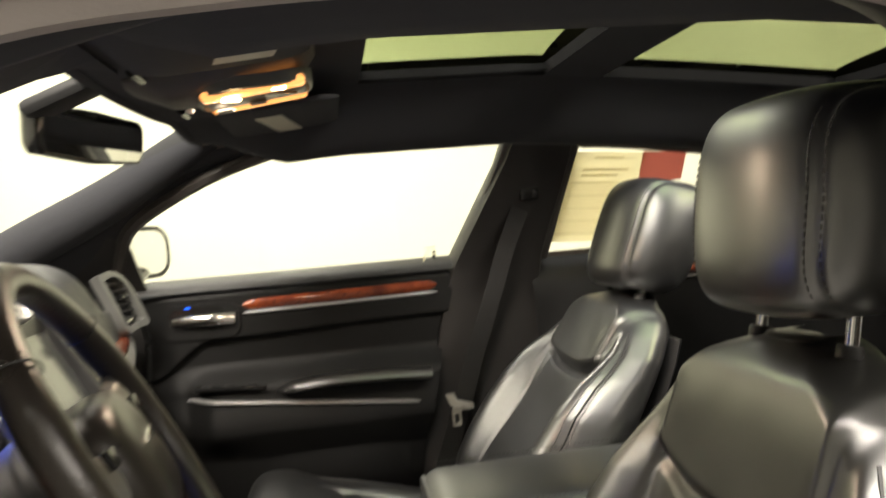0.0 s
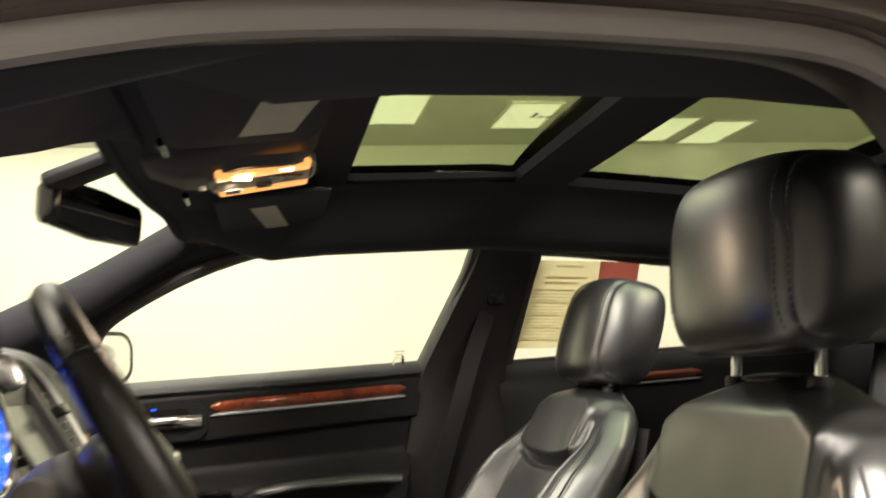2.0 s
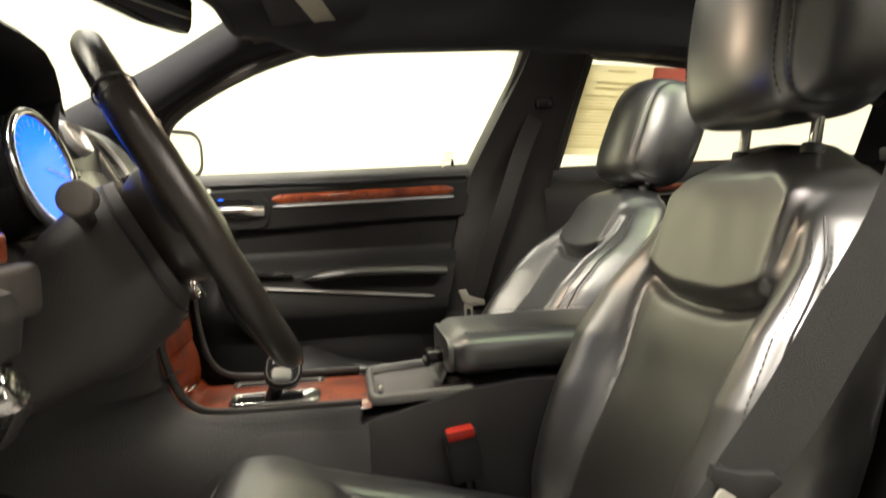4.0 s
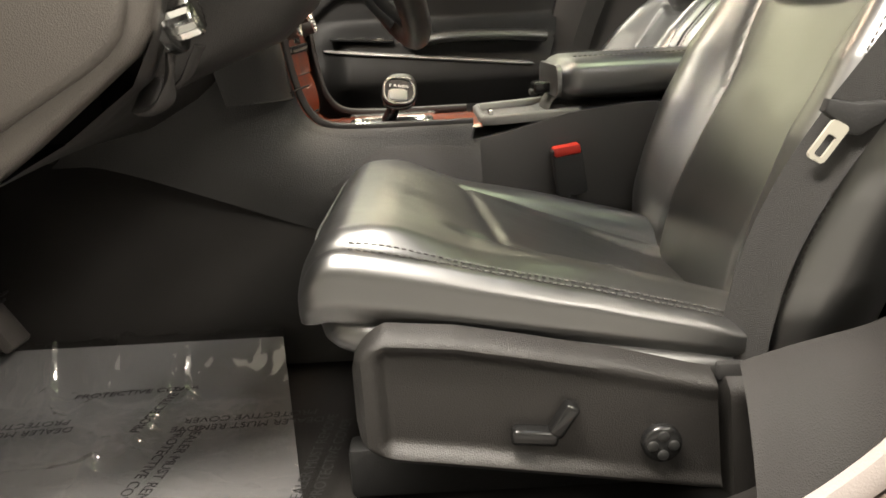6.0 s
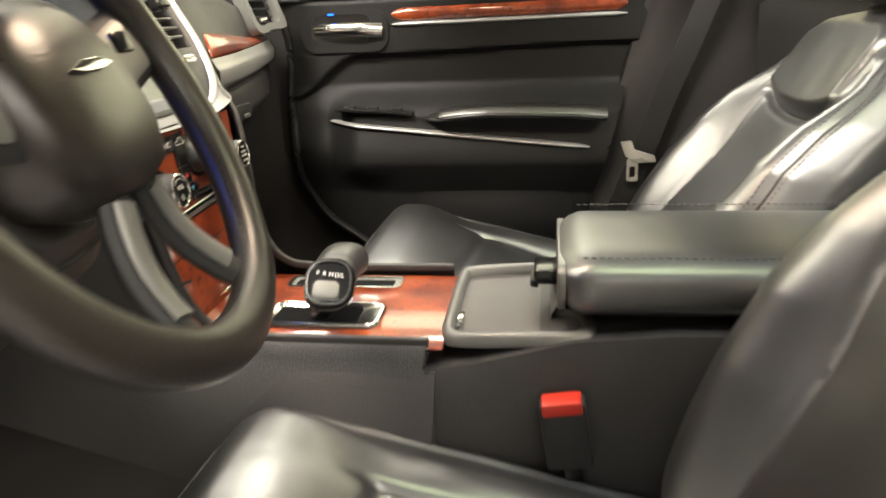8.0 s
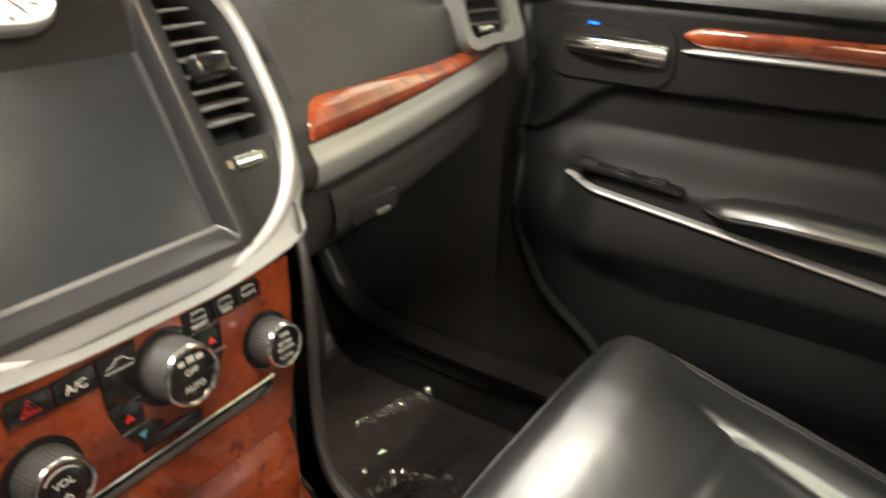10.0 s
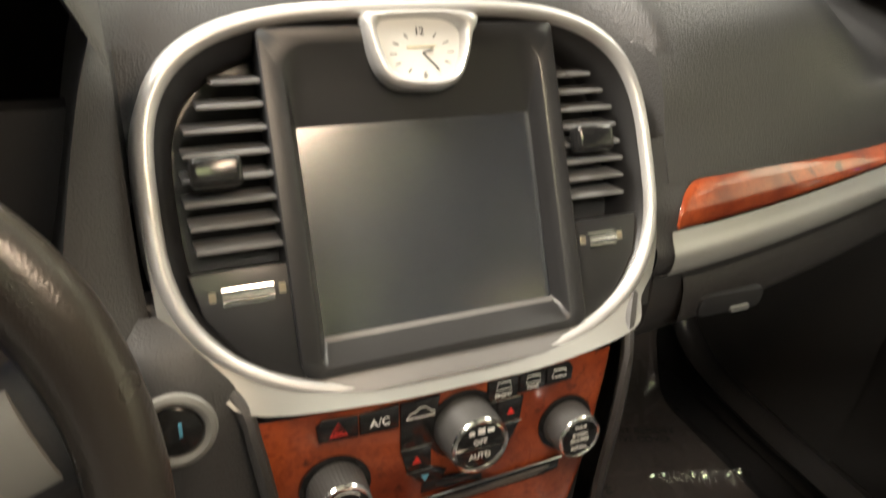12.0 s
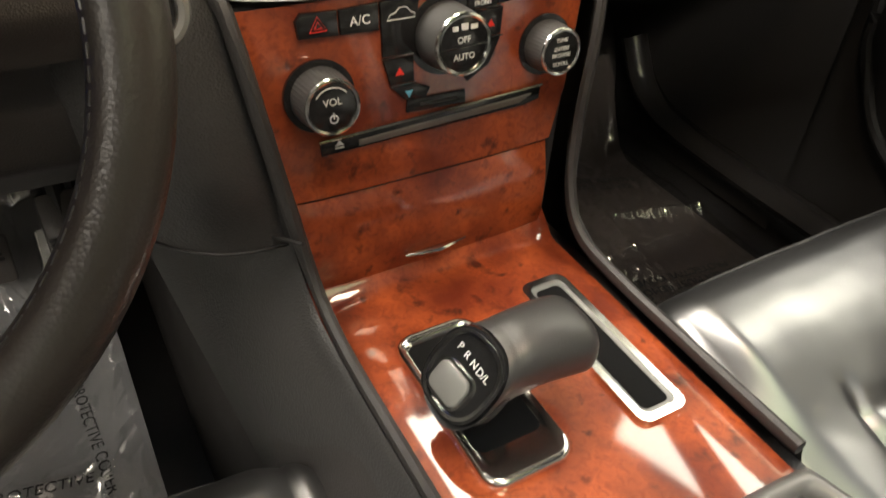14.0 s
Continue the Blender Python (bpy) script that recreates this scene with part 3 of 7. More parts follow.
# ---------------------------------------------------------------- passenger side doors
pdoor = thing("passenger_door", (-0.2, 0.78, 0.4), "closed black door panel with burl wood and silver strips", "car door")


def door_y(x, z):
    """Inner face of the closed passenger door."""
    y = 0.757
    y += 0.05 * sm(1.02, 1.06, z)
    crease = 0.83 + 0.085 * sm(-0.575, -0.42, x) + 0.012 * sm(-0.42, 0.1, x)
    y += 0.018 * sm(crease + 0.006, crease - 0.008, z) * sm(0.70, 0.80, z)
    arm = sm(-0.50, -0.42, x)
    y -= 0.058 * sm(0.86, 0.79, z) * sm(0.62, 0.70, z) * (0.35 + 0.65 * arm)
    y -= 0.024 * sm(0.69, 0.63, z) * sm(0.44, 0.56, z) * sm(-0.46, -0.30, x)
    y += 0.02 * sm(-0.50, -0.60, x)
    return y


DOOR_FRONT = [(0.40, -0.36), (0.50, -0.42), (0.555, -0.50), (0.60, -0.545), (0.66, -0.575), (0.82, -0.585), (0.93, -0.575), (1.06, -0.60)]
DOOR_REAR = [(0.40, 0.03), (0.6, 0.06), (0.8, 0.115), (1.06, 0.185)]


def door_pt(u, v):
    z = 0.40 + 0.655 * v
    x = lerp_table(DOOR_FRONT, z) * (1 - u) + lerp_table(DOOR_REAR, z) * u
    return V((x, door_y(x, z), z))


bm = grid(door_pt, 110, 170)
for a in (0, 1):
    grid(lambda u, v: door_pt(a, u) + V((0, 0.06 * v, 0)), 30, 1, bm)
part("door_panel", bm, DOOR, pdoor, "black moulded door panel")
edge = smooth_path([door_pt(0, v / 12) + V((0.004, -0.004, 0)) for v in range(13)], 4)
part("edge_bead", tube(edge, 0.009, 8, 0.008), DOOR, pdoor, "rounded front edge of the panel")
part("sill_cap", grid(lambda u, v: V((-0.62 + 0.81 * u, 0.805 - 0.055 * math.sin(v * math.pi / 2), 1.055 + 0.012 * math.cos(v * math.pi / 2) - 0.018 * v)), 30, 8), DASH, pdoor, "soft black cap along the window")


def strip_on(x0, x1, za, zb, h, depth, n=40):
    """A raised strip on the door from x0 to x1; za, zb: its middle height at both ends."""
    def f(u, v):
        x = x0 + (x1 - x0) * u
        a = math.pi * v
        taper = sm(0, 0.04, u) * sm(1, 0.96, u)
        z = za + (zb - za) * u + (v - 0.5) * h * (0.3 + 0.7 * taper)
        return V((x, door_y(x, z) + 0.002 - depth * math.sin(a) ** 0.5, z))
    return grid(f, n, 8)


part("wood_strip", strip_on(-0.345, 0.125, 0.995, 1.0, 0.028, 0.008), WOOD, pdoor, "red burl wood strip")
part("silver_strip", strip_on(-0.345, 0.125, 0.976, 0.981, 0.010, 0.009), BEAD, pdoor, "thin silver strip under the wood")
part("lower_strip", strip_on(-0.49, 0.055, 0.783, 0.728, 0.011, 0.012), BEAD, pdoor, "long bright silver strip below the armrest")
arm = [(-0.285, 0.728, 0.786), (-0.235, 0.704, 0.797), (-0.15, 0.690, 0.806), (0.0, 0.690, 0.802), (0.085, 0.694, 0.795)]
ap = smooth_path(arm, 8)
part("armrest", tube(ap, [0.004 + 0.028 * min(1, k / 8) for k in range(len(ap))], 12, [0.003 + 0.011 * min(1, k / 8) for k in range(len(ap))]), LEATHER, pdoor, "padded black armrest")
part("armrest_piping", tube([p + V((0, -0.031 * min(1, k / 8), -0.004)) for k, p in enumerate(ap)], 0.0025, 6), PIPING, pdoor)
sp = rbox((-0.385, 0.722, 0.806), (0.165, 0.040, 0.008), 0.003, Euler((0, radians(4), 0)).to_matrix())
swp = part("switch_panel", sp, GLOSS, pdoor, "gloss black window switch panel")
for k in range(3):
    part("switch", rbox((-0.44 + 0.05 * k, 0.719, 0.8140 - 0.003 * k), (0.024, 0.016, 0.005), 0.002), SOFT_BLACK, swp)
    part("switch_mark", rbox((-0.44 + 0.05 * k, 0.7105, 0.8145 - 0.003 * k), (0.014, 0.001, 0.0025)), CHROME, swp)
# inner door pull in its bowl
bowl = frame_ring(rrect(0.185, 0.085, 0.03, 6, -0.447, 0.966), rrect(0.125, 0.055, 0.02, 6, -0.452, 0.972), lambda a, b, h: V((a, door_y(a, 0.95) - h, b)), -0.01, 0.006)
bw = part("handle_bowl", bowl, DOOR, pdoor, "black bowl round the door handle")
part("bowl_back", prism(rrect(0.13, 0.06, 0.02, 6, -0.452, 0.972), lambda a, b, h: V((a, 0.755 - h, b)), 0.0, 0.003), GLOSS, bw)
hp = smooth_path([(-0.507, 0.752, 0.969), (-0.47, 0.740, 0.970), (-0.42, 0.738, 0.969), (-0.366, 0.748, 0.966)], 8)
part("door_handle", tube(hp, 0.007, 12, [0.011 + 0.004 * k / len(hp) for k in range(len(hp))]), CHROME, pdoor, "bright silver door handle")
part("lock_light", rbox((-0.472, 0.750, 1.0), (0.012, 0.004, 0.003)), BLUE, pdoor)
part("lock_pin", cyl((0.13, 0.79, 1.06), (0, 0, 1), 0.004, 0.022, 10, 0.001), GLOSS, pdoor)
spk = grid(lambda u, v: V((-0.33 + 0.36 * u, door_y(-0.33 + 0.36 * u, 0.485 + 0.15 * v) + 0.002 - 0.012 * math.sin(math.pi * v) ** 0.6 * math.sin(math.pi * u) ** 0.5, 0.485 + 0.15 * v)), 30, 20)
part("door_pocket", spk, DOOR, pdoor, "matt black door pocket")


def pane_pt(x, z):
    return V((x, side_y(z), z))


WIN = [(-0.60, 1.135), (-0.56, 1.20), (-0.45, 1.262), (-0.33, 1.31), (-0.20, 1.342), (-0.06, 1.348), (0.288, 1.338)]
def win_grid(u, v):
    x = -0.62 + 0.91 * u
    top = lerp_table([(-0.64, 1.06), *WIN, (0.30, 1.335)], x)
    xx = x - 0.105 * (1 - v) * u
    return pane_pt(xx, 1.045 + (top - 1.045) * v)
g = part("window_pane", grid(win_grid, 30, 6), GLASS, pdoor, "clear window glass")
g.visible_shadow = False
g["label"] = "clear front window glass"
PA = smooth_path([(-0.95, 0.70, 1.10), (-0.72, 0.65, 1.20), (-0.60, 0.625, 1.255), (-0.48, 0.603, 1.32), (-0.36, 0.585, 1.385)], 5)
PB = smooth_path([(-0.68, 0.752, 1.07), (-0.61, 0.714, 1.135), (-0.565, 0.675, 1.20), (-0.45, 0.638, 1.266), (-0.32, 0.608, 1.325)], 5)
solo("pillar_lining", grid(lambda u, v: PA[round(u * 20)].lerp(PB[round(u * 20)], v), 20, 4), HEADLINER, "black lining between windscreen pillar and side window", "pillar", "structure")
fr = smooth_path([pane_pt(x, z) for x, z in [(-0.63, 1.05), *WIN]] + [pane_pt(0.30, 1.325), pane_pt(0.255, 1.20), pane_pt(0.185, 1.045)], 4)
part("window_frame", tube([p + V((0, -0.004, 0)) for p in fr], 0.016, 8, 0.016, up=(0, 1, 0)), RUBBER, pdoor, "black rubber window frame")
part("glass_marking", bars([(0.10, 1.075, 0.03, 0.003), (0.105, 1.084, 0.02, 0.003), (0.10, 1.092, 0.028, 0.003), (0.098, 1.06, 0.004, 0.012)], lambda a, b, h: pane_pt(a, b) + V((0, -0.003 - h, 0)), 0.0004), PAPER_INK, pdoor)

rdoor = thing("rear_passenger_door", (0.8, 0.78, 0.4), "closed rear door with papers on its window", "car door")
bm = grid(lambda u, v: V((0.37 + 1.0 * u, 0.757 + 0.05 * sm(0.93, 1, v) - 0.03 * math.sin(math.pi * v), 0.40 + 0.64 * v)), 20, 20)
part("door_panel", bm, DOOR, rdoor, "black moulded door panel")
part("wood_strip", strip_on(0.60, 0.95, 0.978, 0.978, 0.024, 0.03), WOOD, rdoor, "red burl wood strip")
part("silver_strip", strip_on(0.60, 0.95, 0.961, 0.961, 0.008, 0.03), BEAD, rdoor)
RT = [(0.405, 1.045), (0.455, 1.300), (0.48, 1.313), (0.70, 1.290), (1.1, 1.235), (1.3, 1.18)]
g = part("window_pane", grid(lambda u, v: pane_pt(0.39 + 0.05 * v + (0.9 - 0.05 * v) * u, 1.04 + (lerp_table(RT[1:], 0.42 + 0.9 * u) - 1.04) * v), 14, 4), GLASS, rdoor, "clear rear side glass")
g.visible_shadow = False
fr = smooth_path([pane_pt(x, z) for x, z in RT], 5)
part("window_frame", tube([p + V((0, -0.004, 0)) for p in fr], 0.014, 8, 0.014, up=(0, 1, 0)), RUBBER, rdoor, "black rubber window frame")
paper = thing("window_paper", (0.52, 0.72, 1.09), "printed warranty sheet stuck inside the rear window", "paper")
def pp(a, b, h):
    return pane_pt(0.41 + 0.185 * a + 0.05 * b, 1.080 + 0.212 * b - 0.012 * a) + V((0, -0.005 - h, 0))
part("sheet", prism([(0, 0), (1, 0), (1, 1), (0, 1)], pp, 0, 0.001), PAPER, paper)
rows = [(0.30, 0.93, 0.40, 0.02), (0.2, 0.80, 0.62, 0.025), (0.2, 0.74, 0.5, 0.025)]
random.seed(4)
for k in range(17):
    rows.append((0.08, 0.66 - 0.036 * k, random.uniform(0.6, 0.85), 0.010 if k % 4 else 0.02))
part("print", bars(rows, lambda a, b, h: pp(a, b, h + 0.001), 0.0006), PAPER_INK, paper)
card = thing("window_card", (0.69, 0.68, 1.25), "maroon and white card on the rear window", "card")
part("card", prism([(0.633, 1.262), (0.745, 1.254), (0.745, 1.19), (0.633, 1.19)], lambda a, b, h: pane_pt(a, b + 0.02) + V((0, -0.006 - h, 0)), 0, 0.001), MAROON, card)

# outside mirror
om = thing("door_mirror", (-0.62, 0.98, 1.05), "passenger door mirror in body colour with its glass", "door mirror")
c = V((-0.640, 0.99, 1.137))
mp = lambda a, b, h: V((c.x + 0.57 * a - 0.82 * h, c.y + 0.82 * a + 0.57 * h, c.z + b))
part("housing", loft([[mp(a * k, b * k, h) for a, b in rrect(0.225, 0.140, 0.05, 6)] for k, h in ((1.0, -0.01), (1.03, 0.01), (0.95, 0.05), (0.6, 0.09))]), GLOSS, om, "black mirror housing")
part("mirror_glass", prism(rrect(0.196, 0.116, 0.04, 6), mp, -0.011, -0.014), MIRROR, om)
part("arm", tube([(-0.62, 0.82, 1.07), (-0.62, 0.93, 1.085)], 0.03, 10, 0.018), GLOSS, om)

# outer skins that close the passenger side
bm = grid(lambda u, v: V((-1.3 + 3.2 * u, 0.845 - 0.02 * sm(0.6, 0, v), 0.30 + 0.75 * v)), 12, 8)
solo("outer_door_skin", bm, PAINT, "dark bronze outer skin of the passenger side", "car side", "structure")
bm = grid(lambda u, v: V((1.28 + 0.5 * u, side_y(0.4 + 0.95 * v) - 0.005, 0.4 + 0.95 * v)), 4, 12)
grid(lambda u, v: V((1.28 + 0.5 * u, -side_y(0.4 + 0.95 * v) + 0.005, 0.4 + 0.95 * v)), 4, 12, bm)
solo("rear_pillar", bm, HEADLINER, "black trim of the rear roof pillars", "pillar", "structure")
# lower trim of the door pillar beside the driver seat
up = smooth_path([(0.060, -0.655, 0.516), (0.10, -0.658, 0.530), (0.136, -0.660, 0.540), (0.168, -0.668, 0.553), (0.196, -0.69, 0.580)], 5)
dn = smooth_path([(0.040, -0.757, 0.430), (0.075, -0.758, 0.440), (0.115, -0.758, 0.465), (0.152, -0.758, 0.510), (0.185, -0.760, 0.570)], 5)
bm = grid(lambda u, v: up[round(u * (len(up) - 1))].lerp(dn[round(u * (len(up) - 1))], v) + V((0, 0, 0.012 * math.sin(math.pi * v))), len(up) - 1, 8)
solo("pillar_foot_trim", bm, SILL_TRIM, "grey plastic trim sweeping up from the sill to the pillar", "pillar trim", "structure")

bm = prism([(-1.05, 1.04), (-0.56, 1.04), (-0.575, 1.15), (-0.62, 1.19), (-0.80, 1.16)], lambda a, b, h: V((a, side_y(b) - 0.012 + h, b)), 0, 0.02, 0.004)
solo("mirror_panel", bm, PLASTIC, "black triangular panel at the front of the passenger window", "trim panel", "structure")

# sheet added to stop brightness showing through below the door panel
bm = grid(lambda u, v: V((-1.15 + 1.75 * u, 0.815, 0.28 + 0.75 * v)), 6, 4)
solo("door_backing", bm, CARPET, "added dark sheet that closes bright gaps behind the passenger door", "lining", "structure")

# ---------------------------------------------------------------- front seats
def build_seat(name, cy, out, recline, label, group):
    """A powered leather front seat. out: the side of its door, -1 or 1; recline: degrees beyond upright."""
    seat = thing(name, (-0.05, cy, 0.33), label, "car seat", group)
    W = lambda x, v, z: V((x, cy + out * v, z))

    def seam_z(x):
        return lerp_table([(-0.36, 0.628), (-0.32, 0.630), (-0.287, 0.626), (-0.215, 0.611), (-0.077, 0.578), (0.054, 0.543), (0.16, 0.512)], x)

    def centre_z(x):
        return sum(centre_raw(x + d) for d in (-0.05, -0.025, 0, 0.025, 0.05)) / 5

    def centre_raw(x):
        return lerp_table([(-0.36, 0.632), (-0.30, 0.647), (-0.25, 0.644), (-0.215, 0.634), (-0.165, 0.612), (-0.13, 0.593), (0.0, 0.537), (0.10, 0.494), (0.16, 0.484)], x)

    def top(x, v):
        a = abs(v)
        ridge = seam_z(x) + 0.009 + 0.004 * sm(-0.2, -0.05, x)
        c = centre_z(x)
        fore = 1 - sm(-0.27, -0.16, x)
        ridge += max(0.0, c - 0.001 - ridge) * fore
        z = c + (ridge - c) * sm(0.098, 0.168, a) if x > -0.33 else c
        edge = seam_z(x)
        z = z + (edge - z) * sm(0.176 + 0.012 * fore, 0.216, a)
        z += 0.005 * fore * (1 - (a / 0.23) ** 4)
        # seams pulled into the hide
        seam_x = -0.172 + 0.12 * (v + 0.12)
        if a < 0.135:
            z -= 0.005 * math.exp(-((x - seam_x) / 0.008) ** 2)
        z -= 0.007 * math.exp(-((a - 0.130) / 0.006) ** 2) * sm(-0.21, -0.17, x)
        z -= 0.003 * math.exp(-((a - 0.2125) / 0.0035) ** 2)
        z += 0.0011 * noise.noise(V((x * 18, v * 18, cy))) + 0.0003 * noise.noise(V((x * 70, v * 70, cy)))
        return z

    def side_bulge(t):
        """How far the cushion's side stands out; t: 0 at the seam, 1 at its foot."""
        return 0.015 * math.sin(min(1.0, t / 0.28) * math.pi / 2) * (1 - 0.6 * sm(0.6, 1.0, t))

    def cushion(i, j):
        """i along the seat from nose to back, j round the section."""
        R = 0.060
        if i < 0.16:
            th = math.pi / 2 * (i / 0.16)
            x, drop, k = -0.352 + R * (1 - math.cos(th)) * 0.9, R * (1 - math.sin(th)) * 1.15, math.sin(th)
        else:
            x, drop, k = -0.352 + R * 0.9 + (0.14 + 0.352 - R * 0.9) * (i - 0.16) / 0.84, 0.0, 1.0
        zb = lerp_table([(-0.36, 0.548), (-0.32, 0.558), (-0.186, 0.538), (0.07, 0.498), (0.14, 0.488)], x)
        half = 0.223 - 0.034 * (1 - k) ** 1.5 - 0.03 * sm(0.88, 1.0, i)
        if j < 0.6:
            v = (-1 + 2 * j / 0.6)
            vv = half * (abs(v) ** 0.85) * (1 if v > 0 else -1)
            return W(x, vv, top(x, vv) - drop)
        if j < 0.74:
            t = (j - 0.6) / 0.14
            zt = top(x, half) - drop
            return W(x, half + side_bulge(t) * (0.3 + 0.7 * k), zt + (min(zb, zt - 0.02) - zt) * t)
        if j < 0.86:
            return W(x, half * (1 - 2 * (j - 0.74) / 0.12), zb if drop == 0 else min(zb, top(x, half) - drop - 0.02))
        t = (j - 0.86) / 0.14
        zt = top(x, -half) - drop
        z0 = min(zb, zt - 0.02)
        return W(x, -half - side_bulge(1 - t) * (0.3 + 0.7 * k), z0 + (zt - z0) * t)

    bm = grid(cushion, 90, 150, loop_v=True)
    cu = part("cushion", bm, LEATHER, seat, "creased black leather seat cushion", smooth=60)
    for d in (-0.005, 0.006):
        part("stitching", dashes([W(x, 0.2125 + d, top(x, 0.2125 + d) + 0.001) for x in np.linspace(-0.296, 0.11, 60)], 0.0045, 0.0028, 0.0009), THREAD, cu)
    nose = [W(-0.3375 + 0.010 * abs(q) ** 6, 0.204 * q, top(-0.336, 0.204 * q) - 0.0205) for q in np.linspace(-1, 1, 33)]
    part("piping", tube(nose, 0.0020, 6), PIPING, cu)
    part("front_piping", tube(smooth_path([nose[-1], W(-0.330, 0.214, 0.592), W(-0.332, 0.218, 0.570)], 6), 0.0018, 6), PIPING, cu)
    # rounded lower lip of the cushion above the side cover
    part("lower_lip", tube(smooth_path([W(-0.315, 0.10, 0.545), W(-0.318, 0.18, 0.545), W(-0.290, 0.214, 0.540), W(-0.186, 0.222, 0.526), W(0.0, 0.222, 0.497), W(0.10, 0.218, 0.482)], 8), 0.017, 12, 0.019), LEATHER, cu)
    part("cushion_pan", rbox(W(-0.08, 0.0, 0.475), (0.40, 0.36, 0.06), 0.015, Euler((0, radians(7), 0)).to_matrix()), SOFT_BLACK, seat, "dark seat frame")
    for v in (-0.17, 0.17):
        part("seat_rail", rbox(W(-0.06, v, 0.365), (0.52, 0.035, 0.06), 0.006), GLOSS if v < 0 else SOFT_BLACK, seat, "dark steel seat rail")
    for x in (-0.24, 0.1):
        for v in (-0.17, 0.17):
            part("rail_foot", rbox(W(x, v, 0.42), (0.05, 0.03, 0.07), 0.005), SOFT_BLACK, seat)
    # outer side cover with its moulded recess
    tz = lambda x: lerp_table([(-0.30, 0.548), (-0.265, 0.560), (-0.20, 0.554), (-0.136, 0.541), (-0.04, 0.520), (0.021, 0.503), (0.06, 0.494)], x)
    bz = lambda x: lerp_table([(-0.30, 0.425), (-0.26, 0.412), (0.07, 0.362)], x)

    def cover(u, v):
        x = -0.300 + 0.345 * u + 0.012 * u * (1 - v)
        lo, hi = bz(x), tz(x)
        cr = 0.034 * (1 - math.sqrt(1 - max(0.0, 1 - u / 0.10) ** 2))
        z = lo + cr + (hi - lo - 2 * cr) * v
        edge = min(sm(0, 0.035, u), sm(0, 0.10, v), sm(1, 0.90, v))
        rec = sm(0.06, 0.10, u) * (1 - 0.75 * sm(0.35, 0.85, u)) * sm(0.10, 0.2, v) * sm(0.90, 0.78, v)
        return W(x, 0.236 + 0.024 * math.sqrt(max(edge, 0)) - 0.013 * rec, z)
    part("side_cover", grid(cover, 90, 40), COVER, seat, "grey plastic side cover with moulded recess")
    def rear_cover(u, v):
        x = 0.052 + 0.012 * (1 - v) + 0.10 * u
        lo, hi = 0.36 - 0.02 * u, 0.493 - 0.012 * u + 0.03 * u * u
        edge = min(sm(0, 0.08, u) , sm(1, 0.85, v))
        return W(x, 0.236 + 0.022 * math.sqrt(max(edge, 0)), lo + (hi - lo) * v)
    part("rear_cover", grid(rear_cover, 16, 20), COVER, seat, "grey plastic hinge cover")
    part("slide_switch", rbox(W(-0.128, 0.257, 0.4435), (0.046, 0.018, 0.017), 0.005, Euler((0, radians(6), 0)).to_matrix(), seg=3), GLOSS, seat, "black powered seat switch")
    part("recline_switch", rbox(W(-0.100, 0.257, 0.4595), (0.016, 0.018, 0.038), 0.005, Euler((0, radians(32), 0)).to_matrix(), seg=3), GLOSS, seat, "black recline switch")
    base = W(-0.006, 0.254, 0.430)
    kn = part("lumbar_switch", cyl(base, (0, out, 0), 0.0195, 0.012, 32, 0.004), GLOSS, seat, "round black four-way lumbar switch")
    for a in range(4):
        d = radians(90 * a)
        part("arrow_pad", cyl(base + V((0.010 * math.cos(d), out * 0.0115, 0.010 * math.sin(d))), (0, out, 0), 0.0055, 0.002, 14, 0.001), SOFT_BLACK, kn)

    # backrest, turned about its hinge
    hinge = V((0.15, cy, 0.50))
    tilt = Matrix.Translation(hinge) @ Matrix.Rotation(radians(recline), 4, "Y") @ Matrix.Translation(-hinge)
    lift = V((0.012, 0, 0.030)) if recline else V((0, 0, 0))
    B = lambda x, v, z: tilt @ W(x, v, z) + lift

    def face_x(z):
        return lerp_table([(0.44, 0.098), (0.52, 0.102), (0.58, 0.114), (0.64, 0.139), (0.70, 0.171), (0.76, 0.203), (0.80, 0.221), (0.84, 0.240), (0.87, 0.254), (0.91, 0.270), (0.95, 0.284), (0.975, 0.294), (0.995, 0.306), (1.005, 0.316), (1.015, 0.332)], z)

    def half_w(z):
        return lerp_table([(0.44, 0.205), (0.50, 0.246), (0.58, 0.264), (0.66, 0.268), (0.74, 0.263), (0.80, 0.252), (0.86, 0.236), (0.90, 0.220), (0.94, 0.196), (0.965, 0.174), (0.985, 0.143), (1.0, 0.102), (1.010, 0.065), (1.015, 0.04)], z)

    def back_x(z):
        return lerp_table([(0.44, 0.23), (0.6, 0.27), (0.8, 0.34), (0.95, 0.385), (1.0, 0.370), (1.015, 0.345)], z)

    def seam_of(a):
        return 0.836 + 0.020 * (a / 0.135) ** 3

    def front(z, q):
        """Forward face at height z; q from -1 to 1 across."""
        w = half_w(z)
        a = abs(q) * w
        face = sum(face_x(z + d) for d in (-0.016, -0.008, 0, 0.008, 0.016)) / 5
        bol = lerp_table([(0.44, 0.010), (0.52, 0.018), (0.64, 0.038), (0.71, 0.050), (0.78, 0.052), (0.84, 0.042), (0.90, 0.016), (1.05, 0.0)], z)
        x = face - bol * sm(0.118, 0.195, a)
        start = min(0.205, w - 0.050)
        if a > start:
            x += (0.045 + 0.7 * bol) * ((a - start) / (w - start)) ** 2.0
        zs = seam_of(min(a, 0.15))
        x -= 0.018 * sm(zs, zs + 0.03, z) * sm(0.158, 0.132, a) * sm(1.012, 0.98, z)
        x += 0.010 * math.exp(-((z - zs) / 0.006) ** 2) * sm(0.152, 0.132, a)
